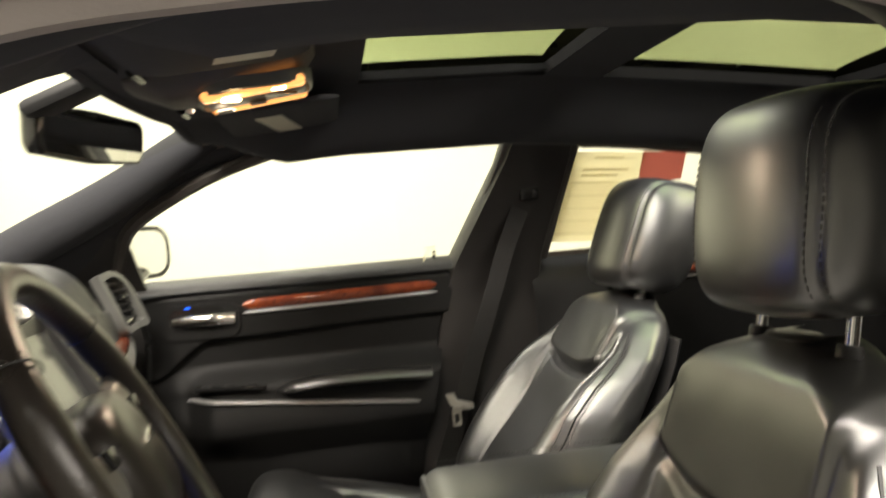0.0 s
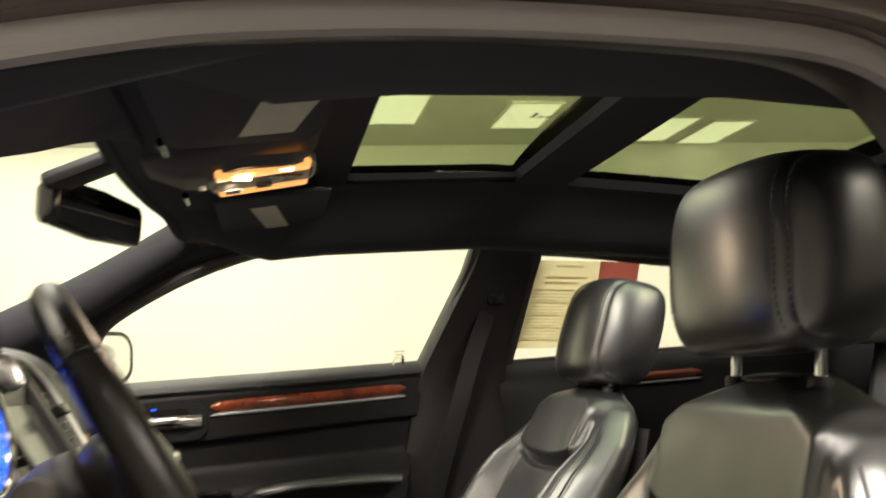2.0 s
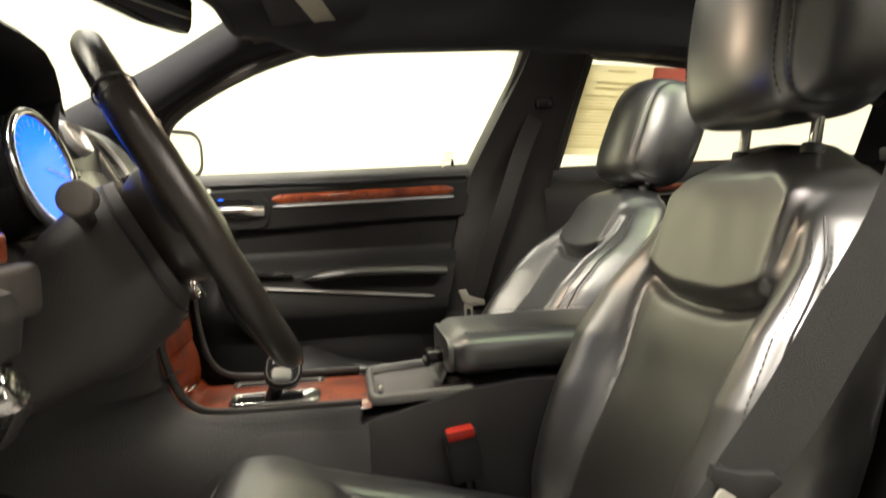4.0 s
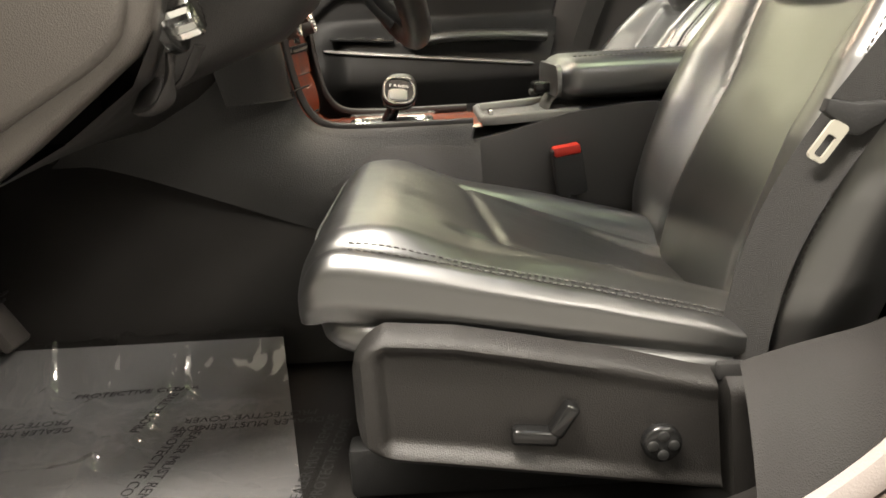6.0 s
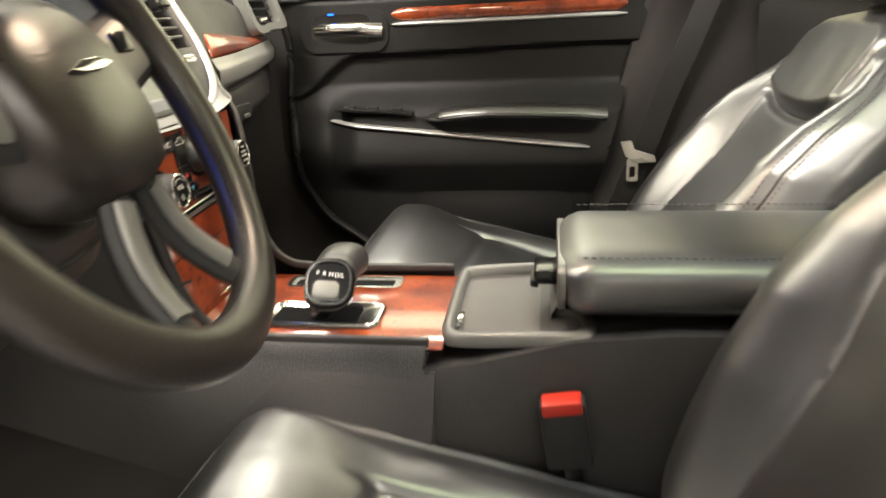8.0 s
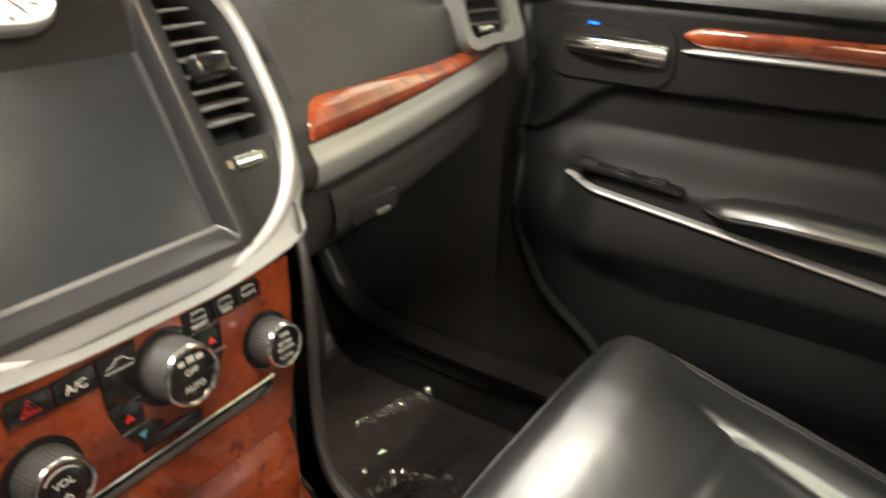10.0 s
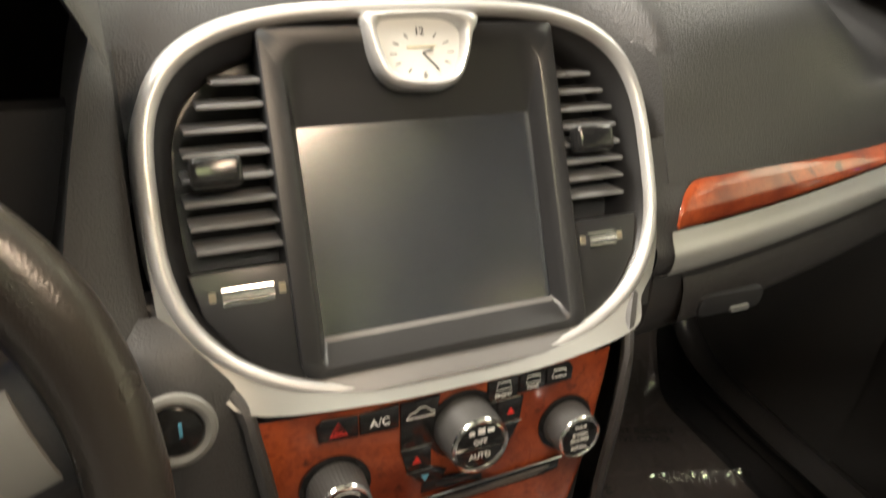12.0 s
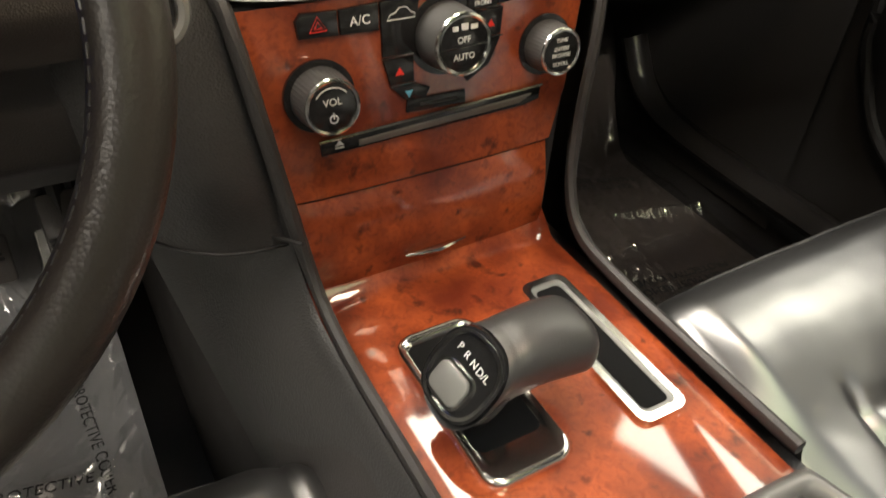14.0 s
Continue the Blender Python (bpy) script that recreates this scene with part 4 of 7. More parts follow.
        x += 0.005 * math.exp(-((a - (0.124 + 0.018 * sm(0.70, 0.85, z))) / 0.005) ** 2) * sm(0.48, 0.55, z) * sm(1.0, 0.95, z)
        x += 0.005 * math.exp(-((a - (w - 0.026)) / 0.004) ** 2) * sm(0.95, 0.90, z)
        x += 0.0012 * noise.noise(V((q * 4, z * 16, cy + 7)))
        return x

    def back(i, j):
        z = 0.44 + 0.575 * (i ** 0.92 if i < 0.85 else 1 - (1 - 0.85 ** 0.92) * ((1 - i) / 0.15) ** 1.6)
        w = half_w(z)
        if j < 0.62:
            q = -1 + 2 * j / 0.62
            q = math.copysign(abs(q) ** 0.9, q)
            return B(front(z, q), q * w, z)
        t = (j - 0.62) / 0.38
        q = 1 - 2 * t
        xb = back_x(z)
        xf = front(z, math.copysign(1, q))
        e = (1 - abs(q) ** 4) ** 0.5
        return B(xf + (xb - xf) * e, w * q * 1.0, z)
    bm = grid(back, 170, 150, loop_v=True)
    br = part("backrest", bm, LEATHER, seat, "bolstered black leather backrest", smooth=60)
    cap = bmesh.new()
    bmesh.ops.create_uvsphere(cap, u_segments=20, v_segments=8, radius=1)
    for v in cap.verts:
        v.co = B(0.334 + v.co.x * 0.022, v.co.y * 0.042, 1.0135 + v.co.z * 0.004)
    part("top_cap", cap, LEATHER, br)
    for s in (1, -1):
        for d in (-0.032, -0.020):
            part("stitching", dashes([B(front(z, s * (1 + d / half_w(z))) - 0.001, s * (half_w(z) + d), z) for z in np.linspace(0.49, 0.92, 60)], 0.0045, 0.003, 0.0009), THREAD, br)
        part("piping", tube([B(front(z, s * (1 - 0.026 / half_w(z))) + 0.001, s * (half_w(z) - 0.026), z) for z in np.linspace(0.49, 0.94, 50)], 0.0021, 6), PIPING, br)
    part("back_shell", loft([[B(back_x(z) + 0.004 + 0.012 * k, q * half_w(z) * 0.86, z) for q, k in ((-1, 0), (-0.9, 1), (0.9, 1), (1, 0), (0.9, -0.2), (-0.9, -0.2))] for z in np.linspace(0.46, 0.94, 12)]), PLASTIC, seat, "black plastic shell on the backrest")

    # headrest on two posts
    HX, HZ = (0.346, 1.147) if out < 0 else (0.348, 1.130)
    SX, SY, SZ = 0.080, 0.141, (0.108 if out < 0 else 0.114)

    def rest(x, y, z):
        """Bent to a shallow curve round the head and leaned back."""
        return B(HX + x + 0.13 * z + 0.030 * (y / SY) ** 2 * (1 if x < 0 else 0.3), y * (1 - 0.07 * max(0, z / SZ) - 0.05 * max(0, -z / SZ)), HZ + z)

    def hr(i, j):
        th, ph = math.pi * i, 2 * math.pi * j
        pw = lambda c, e: math.copysign(abs(c) ** e, c)
        ct, st, cp, sp2 = math.cos(th), math.sin(th), math.cos(ph), math.sin(ph)
        x, y, z = SX * pw(st, 0.42) * pw(cp, 0.62), SY * pw(st, 0.40) * pw(sp2, 0.46), SZ * pw(ct, 0.52)
        k = 1 - 0.05 * math.exp(-((abs(y) - 0.106) / 0.0045) ** 2)
        return rest(x * k, y, z * k)
    hd = part("headrest", grid(hr, 60, 110, loop_v=True), LEATHER, seat, "black leather headrest with double-stitched seams", smooth=60)
    for s in (1, -1):
        for d in (0.100, 0.112):
            pts = []
            r = (1 - (d / SY) ** 4) ** 0.25
            for a in np.linspace(-1.2, 1.9, 60):
                c0, s0 = math.cos(a), math.sin(a)
                pts.append(rest(-SX * r * math.copysign(abs(c0) ** 0.62, c0) * 1.0 - 0.001, s * d, SZ * r * math.copysign(abs(s0) ** 0.52, s0)))
            part("stitching", dashes(pts, 0.005, 0.003, 0.0011), THREAD, hd)
    for v in (-0.072, 0.072):
        part("post", tube([B(0.338, v, 0.995), B(0.352, v, 1.075)], 0.0065, 12), CHROME, seat, "chrome headrest post")
        part("post_guide", cyl(B(0.338, v, 1.002), (0.2, 0, 1), 0.012, 0.012, 20, 0.003), SOFT_BLACK, seat)
    return seat


build_seat("car_seat", -0.385, -1, 0, "black leather driver seat with powered side switches", "front seats")
build_seat("car_seat", 0.385, 1, 14, "black leather front passenger seat, reclined a little", "front seats")

# ---------------------------------------------------------------- rear bench
bench = thing("rear_bench", (1.2, 0, 0.33), "black leather rear bench behind the front seats", "car seat")
part("cushion", rbox((1.12, 0, 0.50), (0.52, 1.34, 0.22), 0.07, seg=5), LEATHER, bench)
part("backrest", rbox((1.44, 0, 0.80), (0.16, 1.34, 0.56), 0.06, Euler((0, radians(20), 0)).to_matrix(), seg=5), LEATHER, bench)
for y in (-0.38, 0.0, 0.38):
    h = part("headrest", rbox((1.50, y, 1.09), (0.10, 0.25, 0.13), 0.045, seg=5), LEATHER, bench)
    for d in (-0.06, 0.06):
        part("post", tube([(1.52, y + d, 1.0), (1.51, y + d, 1.06)], 0.006, 8), CHROME, bench)

# ---------------------------------------------------------------- belts
belt = thing("driver_seat_belt", (0.1, -0.64, 0.50), "grey webbing seat belt hanging beside the driver seat", "seat belt")
N1 = (-0.45, -0.88, 0.12)
upper = smooth_path([(0.330, -0.632, 1.17), (0.318, -0.650, 1.05), (0.280, -0.662, 0.95), (0.226, -0.655, 0.858), (0.188, -0.646, 0.79), (0.154, -0.636, 0.735)], 6)
lowerb = smooth_path([(0.154, -0.636, 0.735), (0.120, -0.628, 0.672), (0.094, -0.622, 0.605), (0.080, -0.620, 0.537), (0.076, -0.620, 0.497)], 6)
part("shoulder_webbing", ribbon(upper, 0.047, 0.0016, N1), WEB, belt)
part("lap_webbing", ribbon(lowerb, 0.047, 0.0016, (-0.70, -0.70, 0.0)), WEB, belt)
part("anchor_loop", rbox((0.076, -0.622, 0.492), (0.050, 0.012, 0.018), 0.004), WEB, belt, "stitched webbing anchor")
tong = part("tongue", prism([(-0.030, 0.004), (-0.026, 0.016), (0.0, 0.012), (0.026, 0.014), (0.034, 0.006), (0.022, -0.008), (0.004, -0.020), (-0.012, -0.018), (-0.018, -0.006)], lambda a, b, h: V((0.148 + a * 0.75, -0.641 - h - 0.38 * a, 0.735 + b * 0.85)), 0, 0.010, 0.002), SOFT_BLACK, belt, "black plastic belt tongue")
blade = frame_ring(rrect(0.0155, 0.038, 0.004, 3, 0.002, 0.002), rrect(0.0075, 0.021, 0.002, 3, 0.002, -0.002), lambda a, b, h: V((0.126 + 0.9 * (a * 0.86 + b * 0.50), -0.640 - h - 0.45 * (a * 0.86 + b * 0.5), 0.712 + b * 0.86 - a * 0.50)), 0, 0.003)
part("blade", blade, CREAM, tong, "bare metal latch blade")
part("belt_guide", rbox((0.34, -0.625, 1.17), (0.05, 0.02, 0.06), 0.006), SOFT_BLACK, belt)

pbelt = thing("passenger_seat_belt", (0.12, 0.69, 0.45), "grey webbing seat belt with a pale metal tongue on the pillar", "seat belt")
pu = smooth_path([(0.345, 0.640, 1.215), (0.290, 0.672, 1.08), (0.245, 0.690, 0.95), (0.195, 0.695, 0.82), (0.165, 0.690, 0.735), (0.10, 0.690, 0.56), (0.07, 0.69, 0.42)], 5)
part("webbing", ribbon(pu, 0.047, 0.0016, (-0.25, 1, 0.0)), WEB, pbelt)
part("belt_guide", rbox((0.345, 0.632, 1.215), (0.045, 0.02, 0.055), 0.006), GLOSS, pbelt)
tp = lambda a, b, h: V((0.150 + a, 0.682 - h, 0.715 + b))
t2 = part("tongue", prism([(-0.036, 0.026), (-0.016, 0.028), (-0.008, 0.010), (0.030, -0.002), (0.032, -0.014), (-0.004, -0.016), (-0.026, -0.002)], tp, 0, 0.010, 0.002), CREAM, pbelt, "pale belt tongue")
part("blade", frame_ring(rrect(0.022, 0.046, 0.004, 3, -0.012, -0.030), rrect(0.011, 0.022, 0.002, 3, -0.012, -0.034), tp, 0.002, 0.006), CREAM, t2)

for s, nm in ((-1, "driver"), (1, "passenger")):
    bk = thing("belt_buckle", (0.0, s * 0.15, 0.5), "black belt buckle with a red release button", "belt buckle", "belt buckles beside the console")
    m = Matrix.Translation((-0.006, s * 0.150, 0.605)) @ Matrix.Rotation(radians(-8), 4, "Y")
    place = lambda a, b, h: m @ V((a, s * h, b))
    part("body", prism(rrect(0.046, 0.075, 0.006), place, -0.011, 0.012, 0.003), SOFT_BLACK, bk)
    part("release_button", prism(rrect(0.040, 0.014, 0.003, 4, 0, 0.033), place, -0.009, 0.0145, 0.002), RED, bk, "bright red release button")
    part("stalk", tube([m @ V((0, 0, -0.036)), (0.02, s * 0.16, 0.47)], 0.014, 8, 0.006), SOFT_BLACK, bk)

# ---------------------------------------------------------------- dashboard
dash = thing("dashboard", (-0.7, 0, 0.8), "grained grey-black dashboard with burl wood and silver trim", "dashboard")


def dash_shift(y):
    """How far the dash face stands forward of its middle."""
    a = max(0.0, abs(y) - 0.20)
    return -0.104 * (a / 0.5) ** 1.35


def dash_section(y, recess=True):
    """Profile from the windscreen over the brow to the underside, for the passenger's half."""
    s = dash_shift(y) - (0.075 * (1 - sm(0.186, 0.200, abs(y))) if recess else 0.0)
    st = dash_shift(y) - 0.075 * (1 - sm(0.12, 0.27, abs(y)))
    lo = 0.075 * sm(0.40, 0.60, y)
    f = sm(0.20, 0.60, y)
    return [
        (-1.13 + 0.05 * y, 1.085), (-1.0, 1.105 - 0.3 * lo), (-0.86, 1.128 - 0.6 * lo), (-0.74 + st * 0.6, 1.142 - 0.8 * lo), (-0.655 + st, 1.142 - lo), (-0.602 + st, 1.130 - lo),
        (-0.566 + (s + st) / 2, 1.102 - 0.8 * lo), (-0.544 + s, 1.062 - 0.5 * lo), (-0.527 + s, 1.022), (-0.510 + s, 0.989 - 0.020 * f), (-0.4985 + s, 0.9705 - 0.008 * f), (-0.494 + s, 0.955 + 0.002 * f), (-0.490 + s, 0.947 + 0.002 * f), (-0.484 + s, 0.936), (-0.488 + s, 0.918), (-0.502 + s, 0.908),
        (-0.500 + s, 0.88), (-0.506 + s, 0.850), (-0.530 + s, 0.825), (-0.62 + s, 0.805), (-0.80, 0.79), (-1.10, 0.76),
    ]


def skin(y0, y1, n, a, b, section, bm=None, off=0.0):
    """The stretch a..b of the section profile, drawn across the car."""
    def f(u, v):
        y = y0 + (y1 - y0) * u
        pr = section(y)[a : b + 1]
        k = v * (len(pr) - 1)
        i = min(int(k), len(pr) - 2)
        t = k - i
        p0, p1, p2, p3 = (pr[max(i - 1, 0)], pr[i], pr[i + 1], pr[min(i + 2, len(pr) - 1)])
        q = [0.5 * (2 * p1[c] + (p2[c] - p0[c]) * t + (2 * p0[c] - 5 * p1[c] + 4 * p2[c] - p3[c]) * t * t + (3 * p1[c] - p0[c] - 3 * p2[c] + p3[c]) * t**3) for c in (0, 1)]
        return V((q[0] + off, y, q[1]))
    return grid(f, n, (b - a) * 5, bm)


flat_section = lambda y: dash_section(y, False)
part("stack_shoulder", skin(0.191, 0.245, 8, 8, 16, flat_section, off=-0.001), DASH, dash, "grained dash beside the stack", smooth=60)
part("top_pad", skin(-0.205, 0.735, 50, 0, 9, dash_section), DASH, dash, "soft grained dash top", smooth=60)

def wood_pt(u, v):
    y = 0.213 + 0.487 * u ** 1.4
    cut = 1 - math.sqrt(max(0.0, 1 - (max(0.0, 0.243 - y) / 0.030) ** 2))
    pr = dash_section(y, False)[9:12]
    w = cut * 0.92 + (1 - cut * 0.92) * v
    k = w * 2
    i = min(int(k), 1)
    return V((pr[i][0] + (pr[i + 1][0] - pr[i][0]) * (k - i) + 0.003 * min(1, 8 * max(v, 0.01), 8 * (1 - v)), y, pr[i][1] + (pr[i + 1][1] - pr[i][1]) * (k - i)))


part("wood_strip", grid(wood_pt, 50, 10), WOOD, dash, "lacquered red burl wood strip")
bm = skin(0.206, 0.735, 30, 11, 15, flat_section, off=0.003)
part("silver_trim", bm, SILVER, dash, "satin silver strip under the wood")
part("lower_dash", skin(0.150, 0.735, 30, 15, 21, dash_section), PLASTIC, dash, "black lower dash with the glovebox")
ed = [dash_section(0.735), dash_section(0.737)]
bm = prism(ed[0], lambda a, b, h: V((a, 0.735 + h, b)), 0, 0.015)
part("end_panel", bm, PLASTIC, dash, "black dash end panel")
# glovebox lid line and latch
gl = part("glovebox_lid", grid(lambda u, v: V((-0.497 + dash_shift(0.24 + 0.40 * u) + 0.006 * math.sin(math.pi * v) ** 0.5 - 0.02 * sm(0.35, 0.0, v), 0.24 + 0.40 * u, 0.838 + 0.062 * v)), 20, 10), PLASTIC, dash, "black glovebox lid")
part("latch", prism(rrect(0.075, 0.022, 0.008), lambda a, b, h: V((-0.500 + h, 0.300 + a, 0.868 + b)), 0.0, 0.006, 0.002), INK_DARK, gl, "black glovebox latch")
part("latch_lip", prism(rrect(0.022, 0.006, 0.0025), lambda a, b, h: V((-0.494 + h, 0.310 + a, 0.861 + b)), 0.0, 0.003, 0.001), SATIN, gl)

# side vent at the passenger end
vc = V((-0.607, 0.625, 1.032))
vr = Euler((0, radians(-18), radians(-14))).to_matrix()
vp = lambda a, b, h: vc + vr @ V((h, a, b))
sv = thing("side_vent", vc, "silver-framed dash end air vent with slats", "air vent")
outl = [(p.x, p.y) for p in smooth_path([(-0.058, 0.062, 0), (-0.010, 0.070, 0), (0.030, 0.058, 0), (0.056, 0.022, 0), (0.066, -0.030, 0), (0.064, -0.062, 0), (0.015, -0.066, 0), (-0.032, -0.068, 0), (-0.046, 0.0, 0), (-0.058, 0.062, 0)], 4)[:-1]]
part("frame", frame_ring(outl, [(0.004 + (a - 0.004) * 0.74, b * 0.80) for a, b in outl], vp, 0.012, 0.034), SATIN, sv, "satin silver vent frame")
part("duct", prism([(a * 0.8, b * 0.82) for a, b in outl], vp, 0.0, 0.006), SOFT_BLACK, sv)
for k in range(6):
    part("slat", rbox(vp(0.002, 0.042 - 0.016 * k, 0.022), (0.012, 0.078 - 0.004 * abs(k - 2), 0.003), 0.001, vr @ Euler((0, radians(18), 0)).to_matrix()), PLASTIC, sv)
part("tab", rbox(vp(0.0, 0.008, 0.03), (0.014, 0.022, 0.012), 0.003, vr), GLOSS, sv)
part("wheel_dial", rbox(vp(0.004, -0.046, 0.026), (0.010, 0.026, 0.009), 0.003, vr), CHROME, sv)

# ---------------------------------------------------------------- centre stack
TL = math.atan2(0.064, 0.116)
SO = V((-0.5085, 0.003, 0.994))
SU = V((-math.sin(TL), 0, math.cos(TL)))
SN = V((math.cos(TL), 0, math.sin(TL)))
def sp(a, b, h):
    """On the tilted face of the stack: across, up and out of it."""
    return SO + V((0, a, 0)) + SU * b + SN * h


def oval(w, hu, hd, nu, nd, n=72, ca=0.0, cb=0.0):
    out = []
    for k in range(n):
        t = 2 * math.pi * k / n
        c, s = math.cos(t), math.sin(t)
        e = nu if s >= 0 else nd
        out.append((ca + w * math.copysign(abs(c) ** (2 / e), c), cb + (hu if s >= 0 else hd) * math.copysign(abs(s) ** (2 / e), s)))
    return out


stack = thing("centre_stack", (-0.5, 0, 0.9), "silver-ringed centre stack with screen, clock and air vents", "centre stack")
CB = 0.013
def ringo(d, ds=0.0):
    return oval(0.1865 - d, 0.1290 - d, 0.1340 - d + ds, 3.5, 2.65, cb=CB)
rings = []
prof = [(-0.004, -0.065), (-0.001, 0.001), (0.001, 0.0048), (0.0040, 0.0070), (0.0070, 0.0066), (0.0095, 0.0040), (0.0105, 0.0005)]
for d, h in prof:
    rings.append([sp(a, b, h) for a, b in ringo(d)])
part("ring", loft(rings, cap=False), BEAD, stack, "bright silver ring round the stack", smooth=70)
part("inner_bezel", loft([[sp(a, b, h) for a, b in ringo(d)] for d, h in ((0.0105, 0.0008), (0.0125, -0.002), (0.0205, -0.010), (0.0215, -0.036))], cap=False), STACK, stack, "dark sloping bezel inside the ring", smooth=50)
# apron below the ring, broad at its lower sides
APRON = smooth_path([(-0.188, 0.020, 0.0), (-0.187, -0.030, 0.0), (-0.183, -0.064, 0.002), (-0.163, -0.084, 0.006), (-0.144, -0.110, 0.014), (-0.07, -0.1195, 0.016), (0, -0.1210, 0.016), (0.07, -0.1195, 0.016), (0.141, -0.108, 0.014), (0.158, -0.086, 0.006), (0.176, -0.066, 0.002), (0.186, -0.030, 0.0), (0.188, 0.020, 0.0)], 5)
def apron(u, v):
    t = math.pi + math.pi * u
    c, s = math.cos(t), math.sin(t)
    a0, b0 = 0.1775 * math.copysign(abs(c) ** (2 / 2.65), c), CB + 0.125 * math.copysign(abs(s) ** (2 / 2.65), s)
    e = APRON[round(u * (len(APRON) - 1))]
    k = math.sin(math.pi * v / 2)
    return sp(a0 + (e.x - a0) * v, b0 + (e.y - b0) * v, 0.001 + (e.z * 1.15 - 0.001) * v ** 1.2 + 0.002 * math.sin(math.pi * v))
part("apron", grid(apron, 60, 10), SATIN, stack, "satin silver apron under the ring", smooth=60)
part("face", prism(ringo(0.0160), sp, -0.046, -0.0350), STACK, stack, "dark grey stack face")
# middle block with its screen recess
sc = [(-0.0865, 0.0635), (0.0905, 0.0635), (0.0905, -0.0770), (-0.0865, -0.0770)]
bm = bmesh.new()
def soft(l, r, lo, hi, rt, rb, n=6):
    """A rounded outline, rt and rb the radii of its top and bottom corners."""
    out = []
    for ca, cb, q, a0 in ((r, hi, rt, 0), (l, hi, rt, 90), (l, lo, rb, 180), (r, lo, rb, 270)):
        sa, sb = (-1 if ca == r else 1), (-1 if cb == hi else 1)
        out += [(ca + sa * q + q * math.cos(radians(a0 + 90 * k / n)), cb + sb * q + q * math.sin(radians(a0 + 90 * k / n))) for k in range(n + 1)]
    return out
steps = [(soft(-0.106, 0.109, -0.100, 0.126, 0.004, 0.012), -0.02), (soft(-0.106, 0.109, -0.100, 0.126, 0.004, 0.012), 0.0032), (soft(-0.1048, 0.1078, -0.099, 0.125, 0.004, 0.012), 0.0042), (soft(-0.0935, 0.0965, -0.094, 0.1165, 0.020, 0.006), 0.0042), (soft(-0.0918, 0.0948, -0.0925, 0.1145, 0.020, 0.006), 0.0030), (soft(-0.0890, 0.0925, -0.083, 0.088, 0.012, 0.004), -0.0040), (soft(-0.0855, 0.0895, -0.076, 0.0625, 0.0025, 0.0025), -0.0116)]
loft([[sp(a, b, h) for a, b in o] for o, h in steps], cap=False, bm=bm)
part("surround", bm, STACK, stack, "dark screen surround", smooth=35)
bm = bmesh.new()
grid(lambda u, v: sp((-0.0955 + 0.192 * u) * (1 - 0.075 * v), -0.1130 + 0.0375 * v, 0.0085 - 0.0185 * v), 12, 4, bm)
part("screen_ledge", bm, LEDGE, stack, "grey ledge under the screen", smooth=20)
part("screen", prism(sc, lambda a, b, h: sp(a, b, h + 0.01 * b), -0.0145, -0.0118), SCREEN, stack, "switched-off dark touchscreen")
# vents
for s in (-1, 1):
    x0, x1 = (0.104, 0.164)
    duct = [(s * 0.104, 0.104), (s * 0.140, 0.098), (s * 0.160, 0.07), (s * 0.164, 0.03), (s * 0.160, -0.024), (s * 0.105, -0.024)]
    vt = part("air_vent", prism(duct, sp, -0.0350, -0.0342), INK_DARK, stack, "black air vent")
    for k in range(8):
        b = 0.0975 - 0.0148 * k if s < 0 else 0.0905 - 0.0131 * k
        wmax = lerp_table([(-0.03, 0.157), (0.03, 0.163), (0.07, 0.157), (0.10, 0.135)], b)
        ca, w = s * (0.105 + wmax) / 2, (wmax - 0.106)
        rot = Matrix((SN, V((0, 1, 0)), SU)).transposed() @ Euler((0, radians(20), 0)).to_matrix()
        part("slat", rbox(sp(ca, b, -0.012), (0.024, w, 0.0028), 0.0011, rot), SLAT, vt)
    tb = sp(-0.142, 0.038, 0.010) if s < 0 else sp(0.128, 0.037, 0.010)
    rot = Matrix((SN, V((0, 1, 0)), SU)).transposed()
    part("tab", rbox(tb, (0.016, 0.031, 0.019), 0.004, rot, 3), GLOSS, vt, "gloss black vent tab")
    part("lower_panel", prism([(s * 0.103, -0.022), (s * 0.166, -0.022), (s * 0.160, -0.050), (s * 0.146, -0.070), (s * 0.126, -0.090), (s * 0.103, -0.102)], sp, -0.034, 0.001, 0.0015), STACK, stack)
    part("wheel_dial", cyl(sp(s * 0.132 - (0.016 if s < 0 else 0.012), -0.0385, -0.0015), (0, 1, 0), 0.0066, 0.032 if s < 0 else 0.024, 24, 0, ribs=20, rib=0.0007), CHROME, stack, "chrome vent thumbwheel")
    for q in (-1, 1):
        part("vent_mark", prism(rrect(0.0045, 0.0065, 0.001, 2, s * 0.132 + q * (0.0215 if s < 0 else 0.0165), -0.0375), sp, 0.001, 0.0016), PAPER_INK, stack)
# clock in its trapezoid bezel
clo = [(-0.0375, 0.1325), (0.0420, 0.1315), (0.0410, 0.116), (0.0355, 0.0995), (0.0280, 0.0868), (0.0165, 0.0810), (0.0, 0.0806), (-0.018, 0.0830), (-0.0285, 0.0910), (-0.0338, 0.1035), (-0.0368, 0.119)]
cm = (0.0025, 0.1075)
